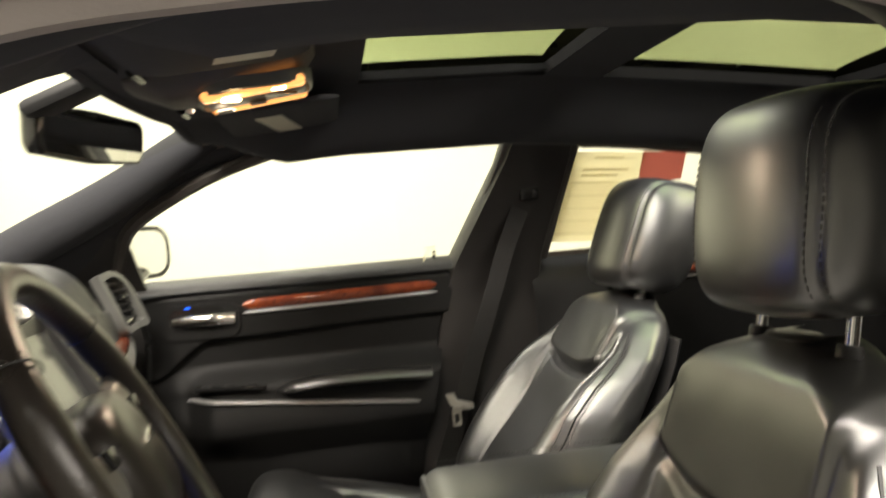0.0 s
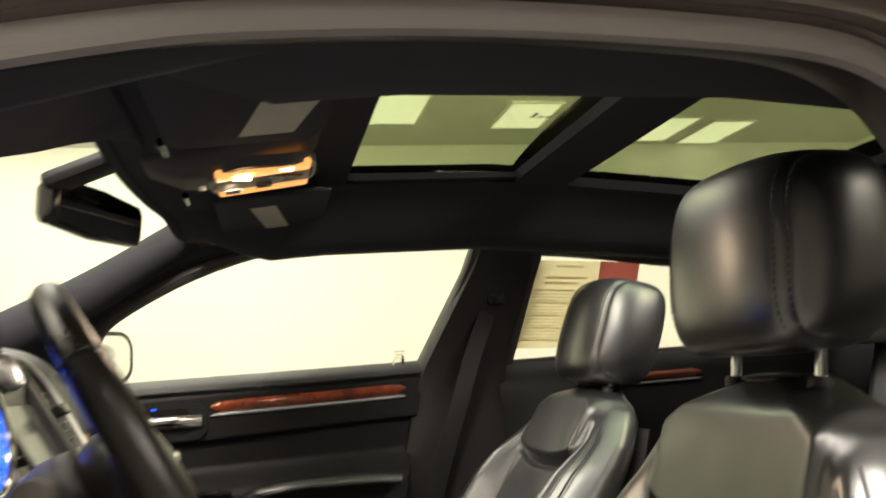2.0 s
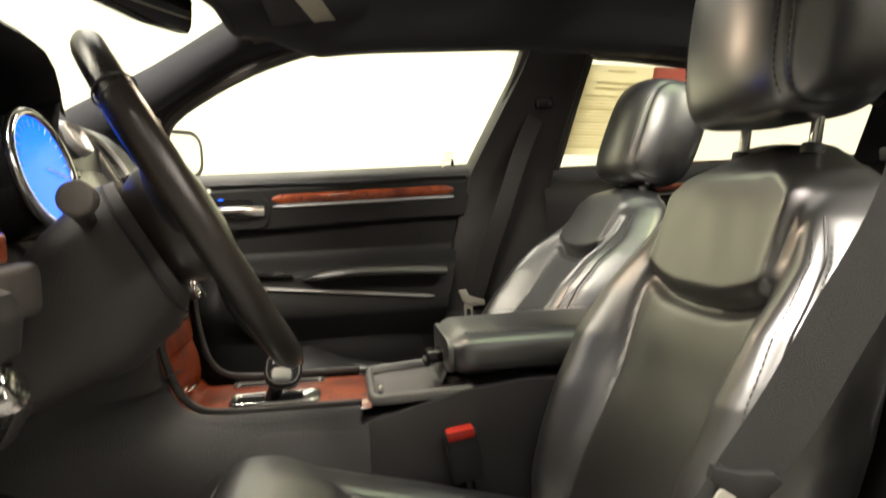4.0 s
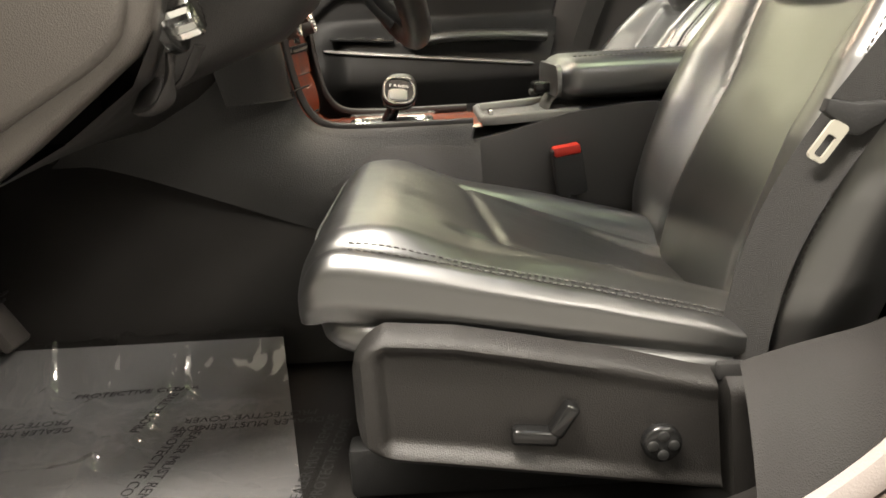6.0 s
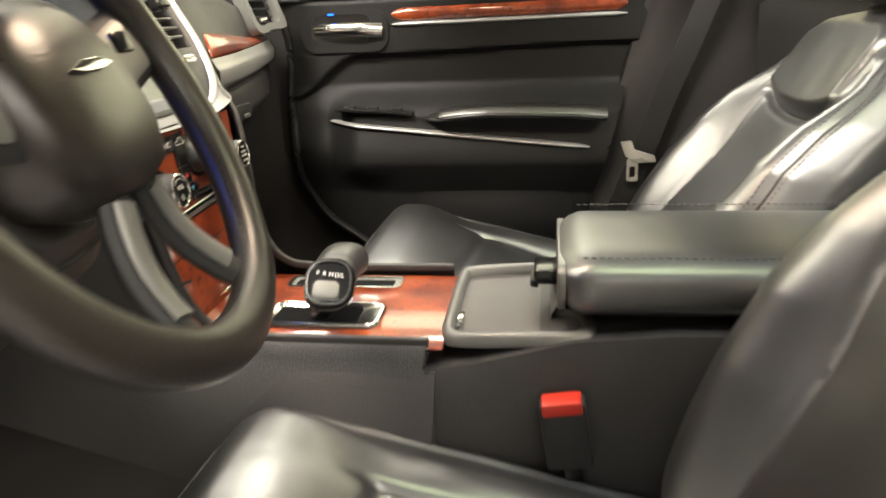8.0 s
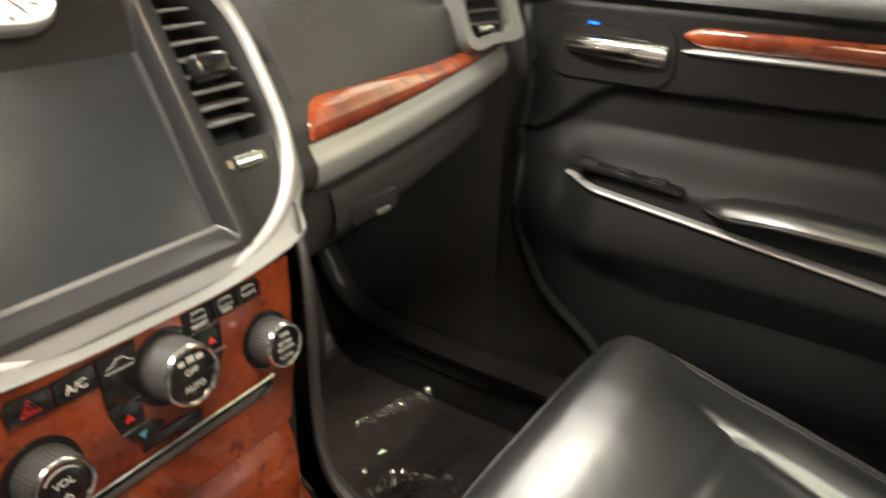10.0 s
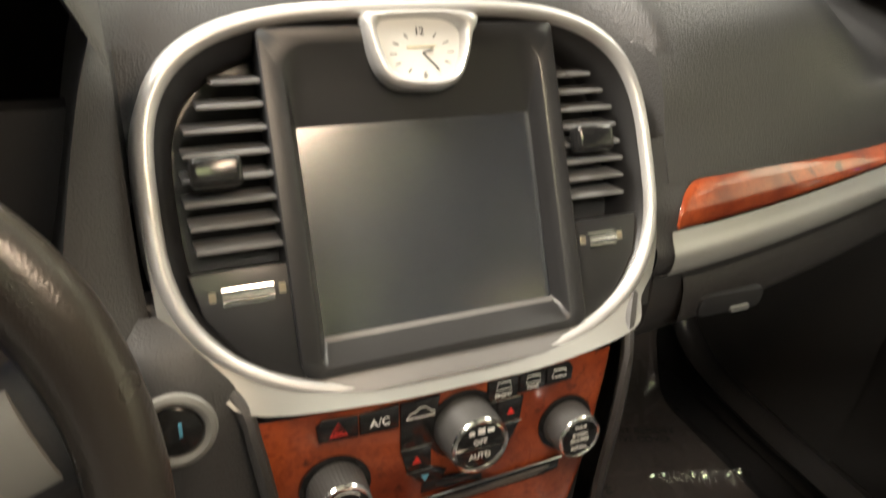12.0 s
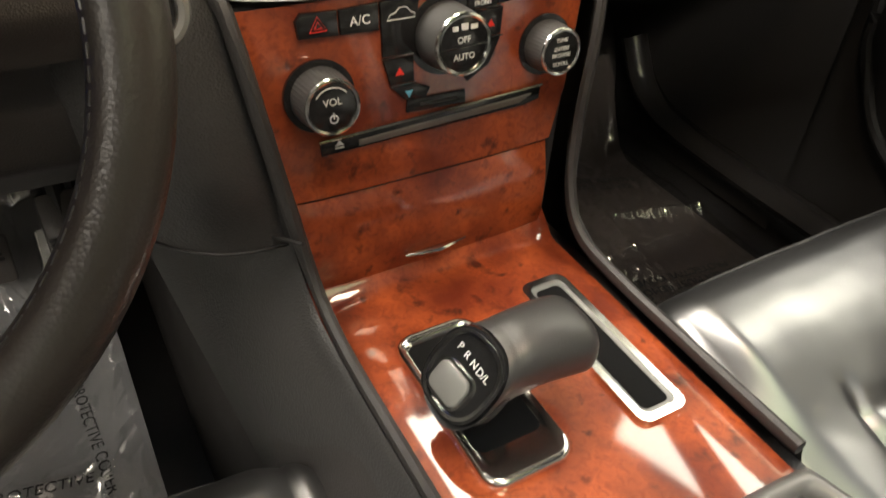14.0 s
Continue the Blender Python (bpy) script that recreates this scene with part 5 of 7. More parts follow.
def polar(pts, n=72):
    """The closed outline drawn again at even angles about the clock's middle."""
    full = smooth_path([(a, b, 0) for a, b in [*pts, pts[0]]], 8)[:-1]
    ang = sorted((math.atan2(p.y - cm[1], p.x - cm[0]), math.hypot(p.x - cm[0], p.y - cm[1])) for p in full)
    ths = np.linspace(-math.pi, math.pi, n, endpoint=False)
    rad = np.interp(ths, [a for a, _ in ang], [r for _, r in ang], period=2 * math.pi)
    return [(cm[0] + r * math.cos(t), cm[1] + r * math.sin(t)) for t, r in zip(ths, rad)]
clo2 = polar(clo)
inn = polar([(-0.0275, 0.122), (-0.0225, 0.1275), (-0.005, 0.1290), (0.018, 0.1282), (0.030, 0.1230), (0.0325, 0.115), (0.0288, 0.1), (0.0225, 0.0900), (0.012, 0.0868), (-0.006, 0.0873), (-0.0165, 0.0910), (-0.0225, 0.0990), (-0.0262, 0.112)])
cl = thing("dash_clock", sp(0.004, 0.1, 0.01), "silver-framed analogue clock with a pale dial", "clock")
rg = []
for k, h in ((0.0, 0.0), (0.0, 0.009), (0.18, 0.0130), (0.50, 0.0145), (0.82, 0.0125), (1.0, 0.006)):
    rg.append([sp(a + (c - a) * k, b + (d - b) * k, h) for (a, b), (c, d) in zip(clo2, inn)])
part("bezel", loft(rg, cap=False), BEAD, cl, "bright silver bezel", smooth=70)
part("dial", prism(inn, sp, 0.004, 0.006), DIAL, cl, "pale cream dial")
cc = (0.0035, 0.1055)
bm = bmesh.new()
for k in range(12):
    if k in (0, 6):
        continue
    t = radians(30 * k)
    ra, rb = 0.0235, 0.0150
    e = (cc[0] + ra * math.sin(t), cc[1] + rb * math.cos(t))
    f = (cc[0] + (ra - 0.005) * math.sin(t), cc[1] + (rb - 0.003) * math.cos(t))
    tube([sp(*e, 0.0064), sp(*f, 0.0064)], 0.0004, 5, bm=bm)
part("hour_mark", bm, INK_DARK, cl)
part("maker_plate", bars([(-0.007, 0.1090, 0.021, 0.0016)], sp, 0.0066), PAPER_INK, cl)
part("hour_hand", tube([sp(*cc, 0.0070), sp(0.0110, 0.1080, 0.0070)], 0.0006, 6), INK_DARK, cl)
part("minute_hand", tube([sp(*cc, 0.0075), sp(0.0135, 0.0945, 0.0075)], 0.0005, 6), INK_DARK, cl)
MS = axes(sp(0.003, 0.1200, 0.0065), (0, 1, 0), SU)
letters("12", 0.0075, MS, INK_DARK, cl)
letters("6", 0.0065, axes(sp(0.004, 0.0905, 0.0065), (0, 1, 0), SU), INK_DARK, cl)

# ---------------------------------------------------------------- wood panel with the controls
PT = math.atan2(0.022, 0.170)
PO = V((-0.4255, 0.0, 0.800))
PU = V((-math.sin(PT), 0, math.cos(PT)))
PN = V((math.cos(PT), 0, math.sin(PT)))
def wp(a, b, h):
    return PO + V((0, a, 0)) + PU * b + PN * h


ctl = thing("control_panel", (-0.43, 0, 0.7), "red burl wood control panel with knobs and buttons", "control panel")
left = [(0.112, -0.139), (0.074, -0.132), (0.024, -0.126), (-0.036, -0.1195)]
right = [(0.112, 0.126), (0.074, 0.122), (0.006, 0.112), (-0.036, 0.100)]
def wpan(u, v):
    b = -0.036 + 0.1335 * v
    l, r = lerp_table([(b_, a_) for b_, a_ in reversed(left)], b), lerp_table([(b_, a_) for b_, a_ in reversed(right)], b)
    return wp(l + (r - l) * u, b, 0.0 - 0.004 * (2 * u - 1) ** 4)
part("wood_panel", grid(wpan, 24, 16), WOOD, ctl, "lacquered red burl wood panel")
def lidp(u, v):
    b = -0.118 + 0.080 * v
    l, r = lerp_table([(-0.12, -0.110), (-0.036, -0.1195)], b), lerp_table([(-0.12, 0.094), (-0.036, 0.098)], b)
    return wp(l + (r - l) * u, b, -0.002 + 0.006 * math.sin(math.pi * v) - 0.004 * (2 * u - 1) ** 4)
lid = part("storage_lid", grid(lidp, 24, 14), WOOD, ctl, "burl wood storage lid with a thin chrome pull")
part("pull", tube([wp(-0.036, -0.1005, 0.004), wp(-0.01, -0.099, 0.009), wp(0.017, -0.0995, 0.004)], [0.0012, 0.004, 0.0012], 8, [0.001, 0.0025, 0.001]), CHROME, lid, "thin chrome pull")
part("backing", prism([(-0.12, -0.12), (0.10, -0.12), (0.115, 0.0), (0.12, 0.10), (-0.135, 0.10)], wp, -0.03, -0.010), SOFT_BLACK, ctl)
# button strip and the two columns of arrows round the middle knob
def plate(name, poly, mat_, h1=0.0025, label=""):
    return part(name, prism(poly, wp, -0.006, h1, 0.001), mat_, ctl, label)
plate("button", [(-0.100, 0.077), (-0.101, 0.088), (-0.097, 0.0925), (-0.0735, 0.0915), (-0.0735, 0.0755)], GLOSS, label="hazard button with a red triangle")
plate("button", [(-0.0725, 0.0755), (-0.0725, 0.0915), (-0.0455, 0.0925), (-0.0455, 0.0745)], GLOSS, label="black A/C button")
plate("button", [(-0.0445, 0.0560), (-0.0445, 0.0925), (-0.016, 0.0930), (-0.022, 0.0560)], GLOSS, label="black air circulation button")
plate("button", [(0.020, 0.078), (0.020, 0.0935), (0.044, 0.0940), (0.044, 0.078)], GLOSS, label="black front demist button")
plate("button", [(0.045, 0.079), (0.045, 0.0940), (0.066, 0.0945), (0.066, 0.080)], GLOSS, label="black rear demist button")
plate("button", [(0.067, 0.080), (0.067, 0.0945), (0.086, 0.0950), (0.089, 0.091), (0.088, 0.081)], GLOSS, label="black seat heater button")
plate("button", [(-0.0445, 0.0545), (-0.040, 0.036), (-0.022, 0.0365), (-0.022, 0.0545)], GLOSS, label="temperature button with arrows")
plate("button", [(-0.0395, 0.0345), (-0.030, 0.0245), (-0.014, 0.0225), (-0.010, 0.030), (-0.021, 0.0350)], GLOSS)
plate("button", [(0.028, 0.0570), (0.028, 0.076), (0.049, 0.0765), (0.047, 0.058)], GLOSS)
plate("button", [(0.027, 0.055), (0.047, 0.056), (0.038, 0.038), (0.020, 0.028), (0.016, 0.034)], GLOSS)
for a0, a1, b0 in ((-0.0455, -0.022, 0.0553), (-0.0405, -0.021, 0.0355), (0.026, 0.0485, 0.0565), (0.021, 0.046, 0.0772)):
    part("chrome_line", tube([wp(a0, b0, 0.0025), wp(a1, b0 + 0.0006, 0.0025)], 0.0006, 6), CHROME, ctl)
def tri(c, r, up, m, hollow=False):
    pts = [(c[0] + r * math.sin(radians(120 * k)) * 1.05, c[1] + up * r * math.cos(radians(120 * k))) for k in range(3)]
    if hollow:
        for q in (1.0, 0.45):
            part("warning_triangle", tube([wp(c[0] + (a - c[0]) * q, c[1] + (b - c[1]) * q, 0.0030) for a, b in pts], 0.0005, 5, closed=True), m, ctl)
    else:
        part("arrow_mark", prism(pts, wp, 0.0024, 0.0029), m, ctl)
tri((-0.0870, 0.0835), 0.0062, 1, INK_RED, True)
tri((-0.0330, 0.0445), 0.0036, 1, INK_RED)
tri((-0.0268, 0.0290), 0.0033, -1, INK_BLUE)
tri((0.0385, 0.0660), 0.0034, 1, INK_RED)
tri((0.0335, 0.0475), 0.0033, -1, INK_BLUE)
MW = lambda a, b, h: axes(wp(a, b, h), (0, 1, 0), PU)
letters("A/C", 0.0085, MW(-0.059, 0.083, 0.0030), INK, ctl)
letters("FRONT", 0.0042, MW(0.032, 0.0815, 0.0030), INK, ctl)
letters("REAR", 0.0040, MW(0.0555, 0.083, 0.0030), INK, ctl)
car = [(-0.0405, 0.0800), (-0.038, 0.0835), (-0.0345, 0.0842), (-0.0315, 0.0872), (-0.0265, 0.0872), (-0.0235, 0.0838), (-0.0205, 0.0825), (-0.0205, 0.0798)]
part("car_mark", tube([wp(a, b, 0.0030) for a, b in car], 0.00032, 5, closed=True), INK, ctl)
for a in (0.032, 0.0555, 0.077):
    part("demist_mark", tube([wp(a + x * 0.006, 0.0885 + y * 0.0035, 0.0030) for x, y in ((-1, -0.6), (-0.8, 1), (0.8, 1), (1, -0.6))], 0.00032, 5, closed=True), INK, ctl)


def knob(a, b, r, h, lines, label):
    k = part("knob", cyl(wp(a, b, 0.0), PN, r * 1.02, h, bevel=0.0, r2=r * 0.94, ribs=44, rib=0.0005), KNOB, ctl, label)
    part("recess", cyl(wp(a, b, -0.003), PN, r * 1.22, 0.0042, 40), GLOSS, k)
    part("chrome_ring", ring_of(wp(a, b, h + 0.0005), PN, r * 0.86, r * 0.085, 40, 8), CHROME, k, "chrome ring")
    part("knob_face", cyl(wp(a, b, h - 0.002), PN, r * 0.80, 0.0030, 36, 0.0006), GLOSS, k)
    for text, size, db in lines:
        letters(text, size, MW(a, b + db, h + 0.0013), INK, k)
    return k
kv = knob(-0.090, 0.0385, 0.0200, 0.022, [("VOL", 0.0066, 0.0035)], "ribbed volume knob with a chrome ring")
part("power_mark", ring_of(wp(-0.090, 0.0310, 0.0234), PN, 0.0026, 0.0004, 20, 5), INK, kv)
part("power_bar", tube([wp(-0.090, 0.0310, 0.0236), wp(-0.090, 0.0352, 0.0236)], 0.0004, 5), INK, kv)
part("level_mark", tube([wp(-0.090 + 0.0130 * math.cos(t), 0.0385 + 0.0130 * math.sin(t), 0.0234) for t in np.linspace(0.7, 2.5, 12)], 0.0004, 5), INK, kv)
kf = knob(0.0025, 0.0640, 0.0225, 0.026, [("OFF", 0.0058, 0.0030), ("AUTO", 0.0058, -0.0080)], "large ribbed fan knob with a chrome ring")
part("split_line", tube([wp(-0.016, 0.0625, 0.0274), wp(0.021, 0.0630, 0.0274)], 0.0006, 5), CHROME, kf)
part("fan_mark", bars([(-0.006, 0.0735, 0.004, 0.003), (0.0005, 0.0735, 0.005, 0.0042), (0.0075, 0.0735, 0.005, 0.003)], wp, 0.0276), INK, kf)
knob(0.0870, 0.0430, 0.0185, 0.020, [("TUNE", 0.0038, 0.0085), ("ENTER/", 0.0040, 0.0022), ("BROWSE", 0.0040, -0.0025), ("SCROLL", 0.0038, -0.0088)], "ribbed tuning knob with a chrome ring")
# memory card slot and disc slot
part("card_slot", prism([(-0.029, 0.0145), (-0.028, 0.0240), (0.0185, 0.0225), (0.0185, 0.0125)], wp, -0.002, 0.0022, 0.001), GLOSS, ctl, "black memory card slot")
part("card_gap", prism([(-0.018, 0.0180), (-0.018, 0.0200), (0.011, 0.0190), (0.011, 0.0170)], wp, 0.0018, 0.0026), INK_DARK, ctl)
ds = part("disc_slot", prism([(-0.0930, -0.0035), (-0.0935, 0.0065), (0.0850, 0.0125), (0.0840, 0.0020), (0.070, -0.0005)], wp, -0.002, 0.0016, 0.0008), GLOSS, ctl, "black disc slot with a chrome upper edge")
part("slot_edge", tube([wp(-0.0945, 0.0072, 0.002), wp(0.0860, 0.0132, 0.002)], 0.0012, 6), CHROME, ds)
part("slot_lip", prism([(-0.066, -0.0012), (-0.066, 0.0030), (0.0760, 0.0080), (0.0640, 0.0028)], wp, 0.0014, 0.0034, 0.0006), TRIM, ds)
tri2 = [(-0.0835, 0.0022), (-0.0770, 0.0024), (-0.0802, 0.0058)]
part("eject_mark", prism(tri2, wp, 0.0016, 0.0022), INK, ds)
part("eject_bar", bars([(-0.0835, 0.0002, 0.0065, 0.0010)], wp, 0.0021), INK, ds)

# ---------------------------------------------------------------- centre console
con = thing("centre_console", (-0.15, 0, 0.35), "centre console with burl wood deck, tray and padded armrest", "centre console")


def deck(u, v):
    x = -0.424 + 0.290 * u
    hw0, hw1 = -0.113, 0.103
    rise = 0.02 * (1 - sm(0, 0.10, u)) ** 2
    y = hw0 + (hw1 - hw0) * v
    return V((x, y, 0.6805 + rise - 0.006 * (2 * v - 1) ** 4))
part("wood_deck", grid(deck, 30, 20), WOOD, con, "lacquered red burl wood deck")


def flank(s):
    """Side of stack and console: from the wood's edge out and down to the carpet."""
    edge = smooth_path([(-0.500, s * 0.190, 0.955), (-0.476, s * 0.168, 0.930), (-0.452, s * 0.147, 0.905), (-0.442, s * 0.140, 0.88), (-0.432, s * 0.134, 0.83), (-0.424, s * 0.126, 0.77), (-0.412, s * 0.120, 0.72), (-0.385, s * 0.117, 0.690), (-0.33, s * 0.117, 0.682), (-0.24, s * 0.117, 0.681), (-0.15, s * 0.118, 0.681)], 5)
    def f(u, v):
        k = u * (len(edge) - 1)
        i = min(int(k), len(edge) - 2)
        p = edge[i].lerp(edge[i + 1], k - i)
        st = 1 - sm(-0.45, -0.28, p.x)      # 1 beside the stack, 0 beside the deck
        low = V((p.x - 0.26 * st, s * (0.16 + 0.055 * st), lerp_table([(0, 0.50), (1, 0.66)], st)))
        t = v
        bulge = math.sin(math.pi * t) * 0.016
        q = p.lerp(low, t)
        q.y += s * bulge * (1 - 0.3 * st)
        q.x += 0.05 * st * math.sin(math.pi * t) * 0.6
        if t < 0.06:
            q.z += 0.004 * math.sin(math.pi * t / 0.06)
        return q
    return grid(f, 60, 24)
for s in (-1, 1):
    part("side_panel", flank(s), DASH if s < 0 else PLASTIC, con, "grained grey console side panel", smooth=60)
# raised piping between wood and side panel
for s in (-1, 1):
    pe = smooth_path([(-0.500, s * 0.188, 0.955), (-0.476, s * 0.165, 0.928), (-0.448, s * 0.1435, 0.905), (-0.436, s * 0.138, 0.88), (-0.426, s * 0.131, 0.83), (-0.418, s * 0.122, 0.77), (-0.404, s * 0.115, 0.72), (-0.378, s * 0.112, 0.692), (-0.33, s * 0.112, 0.684), (-0.24, s * 0.112, 0.683), (-0.148, s * 0.113, 0.683)], 6)
    part("edge_trim", tube(pe, 0.005, 8, 0.006), PLASTIC, con, "black edge trim beside the wood")
part("tunnel_panel", loft([[V((x, s * w, z)) for s, w, z in ((-1, 0.20, 0.33), (-1, 0.165, 0.60), (-1, 0.13, 0.655), (1, 0.13, 0.655), (1, 0.165, 0.60), (1, 0.20, 0.33))] for x in (-1.05, -0.8, -0.62, -0.4, -0.14)]), PLASTIC, con, "brown-black lower console")
rear = [[V((x, s * w, z)) for s, w, z in ((-1, 0.145, 0.34), (-1, 0.140, 0.62), (-1, 0.122, zt), (1, 0.122, zt), (1, 0.140, 0.62), (1, 0.145, 0.34))] for x, zt in ((-0.165, 0.652), (-0.10, 0.664), (0.0, 0.690), (0.10, 0.700), (0.55, 0.700))]
part("rear_console", loft(rear), PLASTIC, con, "black rear console body", smooth=30)
part("body_seam", tube([(-0.147, -0.1245, 0.676), (-0.165, -0.137, 0.615), (-0.21, -0.16, 0.52)], 0.0015, 5), INK_DARK, con)
part("side_seam", tube(smooth_path([(-0.395, -0.1215, 0.752), (-0.50, -0.165, 0.718), (-0.60, -0.197, 0.688), (-0.669, -0.2095, 0.668)], 6), 0.0016, 5), INK_DARK, con)
# tray
trz = lambda x: 0.679 + 0.05 * (x + 0.16)
to = [(-0.138, -0.080), (-0.124, -0.106), (-0.05, -0.112), (0.018, -0.112), (0.022, -0.06), (-0.006, -0.045), (-0.010, 0.0), (-0.006, 0.045), (0.022, 0.06), (0.018, 0.112), (-0.05, 0.112), (-0.124, 0.106), (-0.138, 0.080)]
ti = [(-0.126, -0.070), (-0.116, -0.094), (-0.05, -0.098), (0.006, -0.098), (0.006, -0.06), (-0.016, -0.045), (-0.020, 0.0), (-0.016, 0.045), (0.006, 0.06), (0.006, 0.098), (-0.05, 0.098), (-0.116, 0.094), (-0.126, 0.070)]
tp3 = lambda a, b, h: V((a, b, trz(a) + h))
rnd = lambda pts: [(p.x, p.y) for p in smooth_path([(a, b, 0) for a, b in [*pts, pts[0]]], 4)[:-1]]
rim_o, rim_i = rnd(to), rnd(ti)
rim_m = [((a + c) / 2, (b + d) / 2) for (a, b), (c, d) in zip(rim_o, rim_i)]
rings = [[tp3(a, b, h) for a, b in o] for o, h in ((rim_o, -0.006), (rim_o, 0.005), (rim_m, 0.009), (rim_i, 0.006), (rim_i, -0.006))]
part("tray_rim", loft(rings, cap=False), TRAY, con, "satin grey tray rim", smooth=70)
part("tray_lid", prism(rim_i, tp3, -0.007, -0.004), TRIM, con, "plain grey cup holder lid")
part("hinge_cover", grid(lambda u, v: V((-0.022 + 0.022 * v ** 2, -0.055 + 0.11 * u, trz(-0.01) - 0.004 + 0.034 * v)), 10, 8), TRAY, con, "grey cover rising to the armrest latch")
part("release", rbox((-0.118, -0.07, trz(-0.118) + 0.008), (0.008, 0.022, 0.014), 0.003), CHROME, con, "small chrome lid release")
# armrest
def armr(i, j):
    x = -0.012 + 0.47 * i
    n = 3.0
    t = 2 * math.pi * j
    c, s = math.cos(t), math.sin(t)
    w, h = 0.112, 0.036
    k = 1 - (1 - min(1, i / 0.06)) ** 2 * 0.35
    return V((x, w * k ** 0.5 * math.copysign(abs(c) ** (2 / 4.0), c), 0.737 + h * k * math.copysign(abs(s) ** (2 / n), s)))
am = part("armrest_lid", grid(armr, 40, 60, loop_v=True), LEATHER, con, "padded black leather armrest lid", smooth=60)
part("armrest_front", prism(rrect(0.20, 0.05, 0.02), lambda a, b, h: V((-0.012 - h, a, 0.735 + b)), -0.005, 0.003, 0.002), LEATHER, am)
for s in (-1, 1):
    part("stitching", dashes([(x, s * 0.100, 0.7725) for x in np.linspace(0.01, 0.42, 40)], 0.005, 0.003, 0.0008), THREAD, am)
lt = part("latch", rbox((-0.026, 0.0, 0.722), (0.030, 0.05, 0.018), 0.005, seg=3), GLOSS, con, "black armrest latch")
part("latch_pad", rbox((-0.040, 0.0, 0.713), (0.010, 0.04, 0.010), 0.003), SOFT_BLACK, lt)

# gear lever in a chrome gate
gear = thing("gear_lever", (-0.27, -0.05, 0.68), "black T-handle gear lever in a chrome gate", "gear lever")
gp = lambda a, b, h: V((a, b, 0.681 + h))
def gate_ring(dx0, dx1, dy, h, r):
    """Rounded outline inside the gate, drawn in by dx0 and dx1 at its ends and by dy at its sides."""
    x0, x1 = -0.346 + dx0, -0.210 - dx1
    return [gp(a, b, h) for a, b in rrect(x1 - x0, 0.064 - 2 * dy, r, 6, (x0 + x1) / 2, -0.048)]
part("gate", loft([gate_ring(0, 0, 0, -0.002, 0.014), gate_ring(0, 0, 0, 0.0035, 0.014), gate_ring(0.0015, 0.002, 0.0015, 0.0055, 0.013), gate_ring(0.004, 0.005, 0.0035, 0.0055, 0.011), gate_ring(0.007, 0.016, 0.0065, 0.0032, 0.009), gate_ring(0.009, 0.028, 0.008, 0.0012, 0.007)], cap=False), CHROME, gear, "polished chrome gear gate", smooth=50)
# no recess is cut: a flat black plate paints the gate's dark depth
part("gate_dark_plate", prism(rrect(0.104, 0.050, 0.008, 5, -0.289, -0.048), gp, -0.001, 0.0014), DEEP_BLACK, gear, "flat black plate painted as the dark depth under the lever")
part("shaft", tube([(-0.285, -0.048, 0.682), (-0.268, -0.050, 0.714)], 0.015, 12, 0.011), GLOSS, gear, "gloss black shaft")
def handle(i, j):
    y = -0.076 + 0.088 * i
    t = 2 * math.pi * j
    endk = 1 - (1 - min(1, (1 - i) / 0.16)) ** 2 * 0.55
    c, s = math.cos(t), math.sin(t)
    flare = 1 + 0.07 * (1 - sm(0.0, 0.16, i)) - 0.05 * sm(0.1, 0.3, i) * (1 - sm(0.4, 0.8, i))
    rx, rz = 0.0265 * flare * endk ** 0.6, 0.0215 * flare * endk ** 0.6
    x = -0.262 + rx * math.copysign(abs(c) ** 0.8, c)
    z = 0.730 + rz * math.copysign(abs(s) ** 0.8, s)
    y += (z - 0.730) * 0.9 * (1 - sm(0, 0.45, i)) + 0.004
    return V((x, y, z + 0.006 * math.sin(math.pi * i)))
bm = grid(handle, 30, 36, loop_v=True)
hd = part("handle", bm, HANDLE, gear, "smooth black T-handle", smooth=60)
FN = V((0.12, -0.74, 0.66)).normalized()
FC = V((-0.262, -0.0725, 0.732))
FR = V((1, 0, 0)) - FN * FN.x
FR.normalize()
FU = FN.cross(FR)
if FU.z < 0:
    FU = -FU
hf = lambda a, b, h: FC + FR * a + FU * b + FN * h
part("rim", loft([[hf(x * k, y * k, h) for x, y in oval(0.0275, 0.0285, 0.0285, 2.6, 2.6, 40)] for k, h in ((1.0, -0.012), (1.01, -0.002), (0.97, 0.0025), (0.90, 0.0025))], cap=False), GLOSS, hd, "black handle rim", smooth=60)
part("bezel", frame_ring(oval(0.0250, 0.0260, 0.0260, 2.6, 2.6, 40), oval(0.0228, 0.0240, 0.0240, 2.6, 2.6, 40), hf, -0.004, 0.0035), CHROME, hd, "chrome bezel")
part("display", prism(oval(0.0232, 0.0243, 0.0243, 2.6, 2.6, 40), hf, -0.012, 0.001), GLOSS, hd, "gloss black gear display")
part("button_ring", frame_ring(rrect(0.031, 0.024, 0.008, 5, -0.002, -0.0095), rrect(0.028, 0.021, 0.0065, 5, -0.002, -0.0095), hf, 0.0, 0.0035), CHROME, hd, "chrome ring round the button")
part("button", prism(rrect(0.0275, 0.0205, 0.0065, 5, -0.002, -0.0095), hf, 0.0, 0.0055, 0.002), SATIN, hd, "satin grey release button")
for k, (tx, a) in enumerate((("P", -0.0135), ("R", -0.006), ("N", 0.0015), ("D/L", 0.0105))):
    letters(tx, 0.0070, axes(hf(a, 0.0105 - 0.0006 * k, 0.0012), FR, FU), INK, hd)

slot = thing("coin_slot", (-0.28, 0.055, 0.68), "narrow chrome-framed storage slot in the wood", "storage slot")
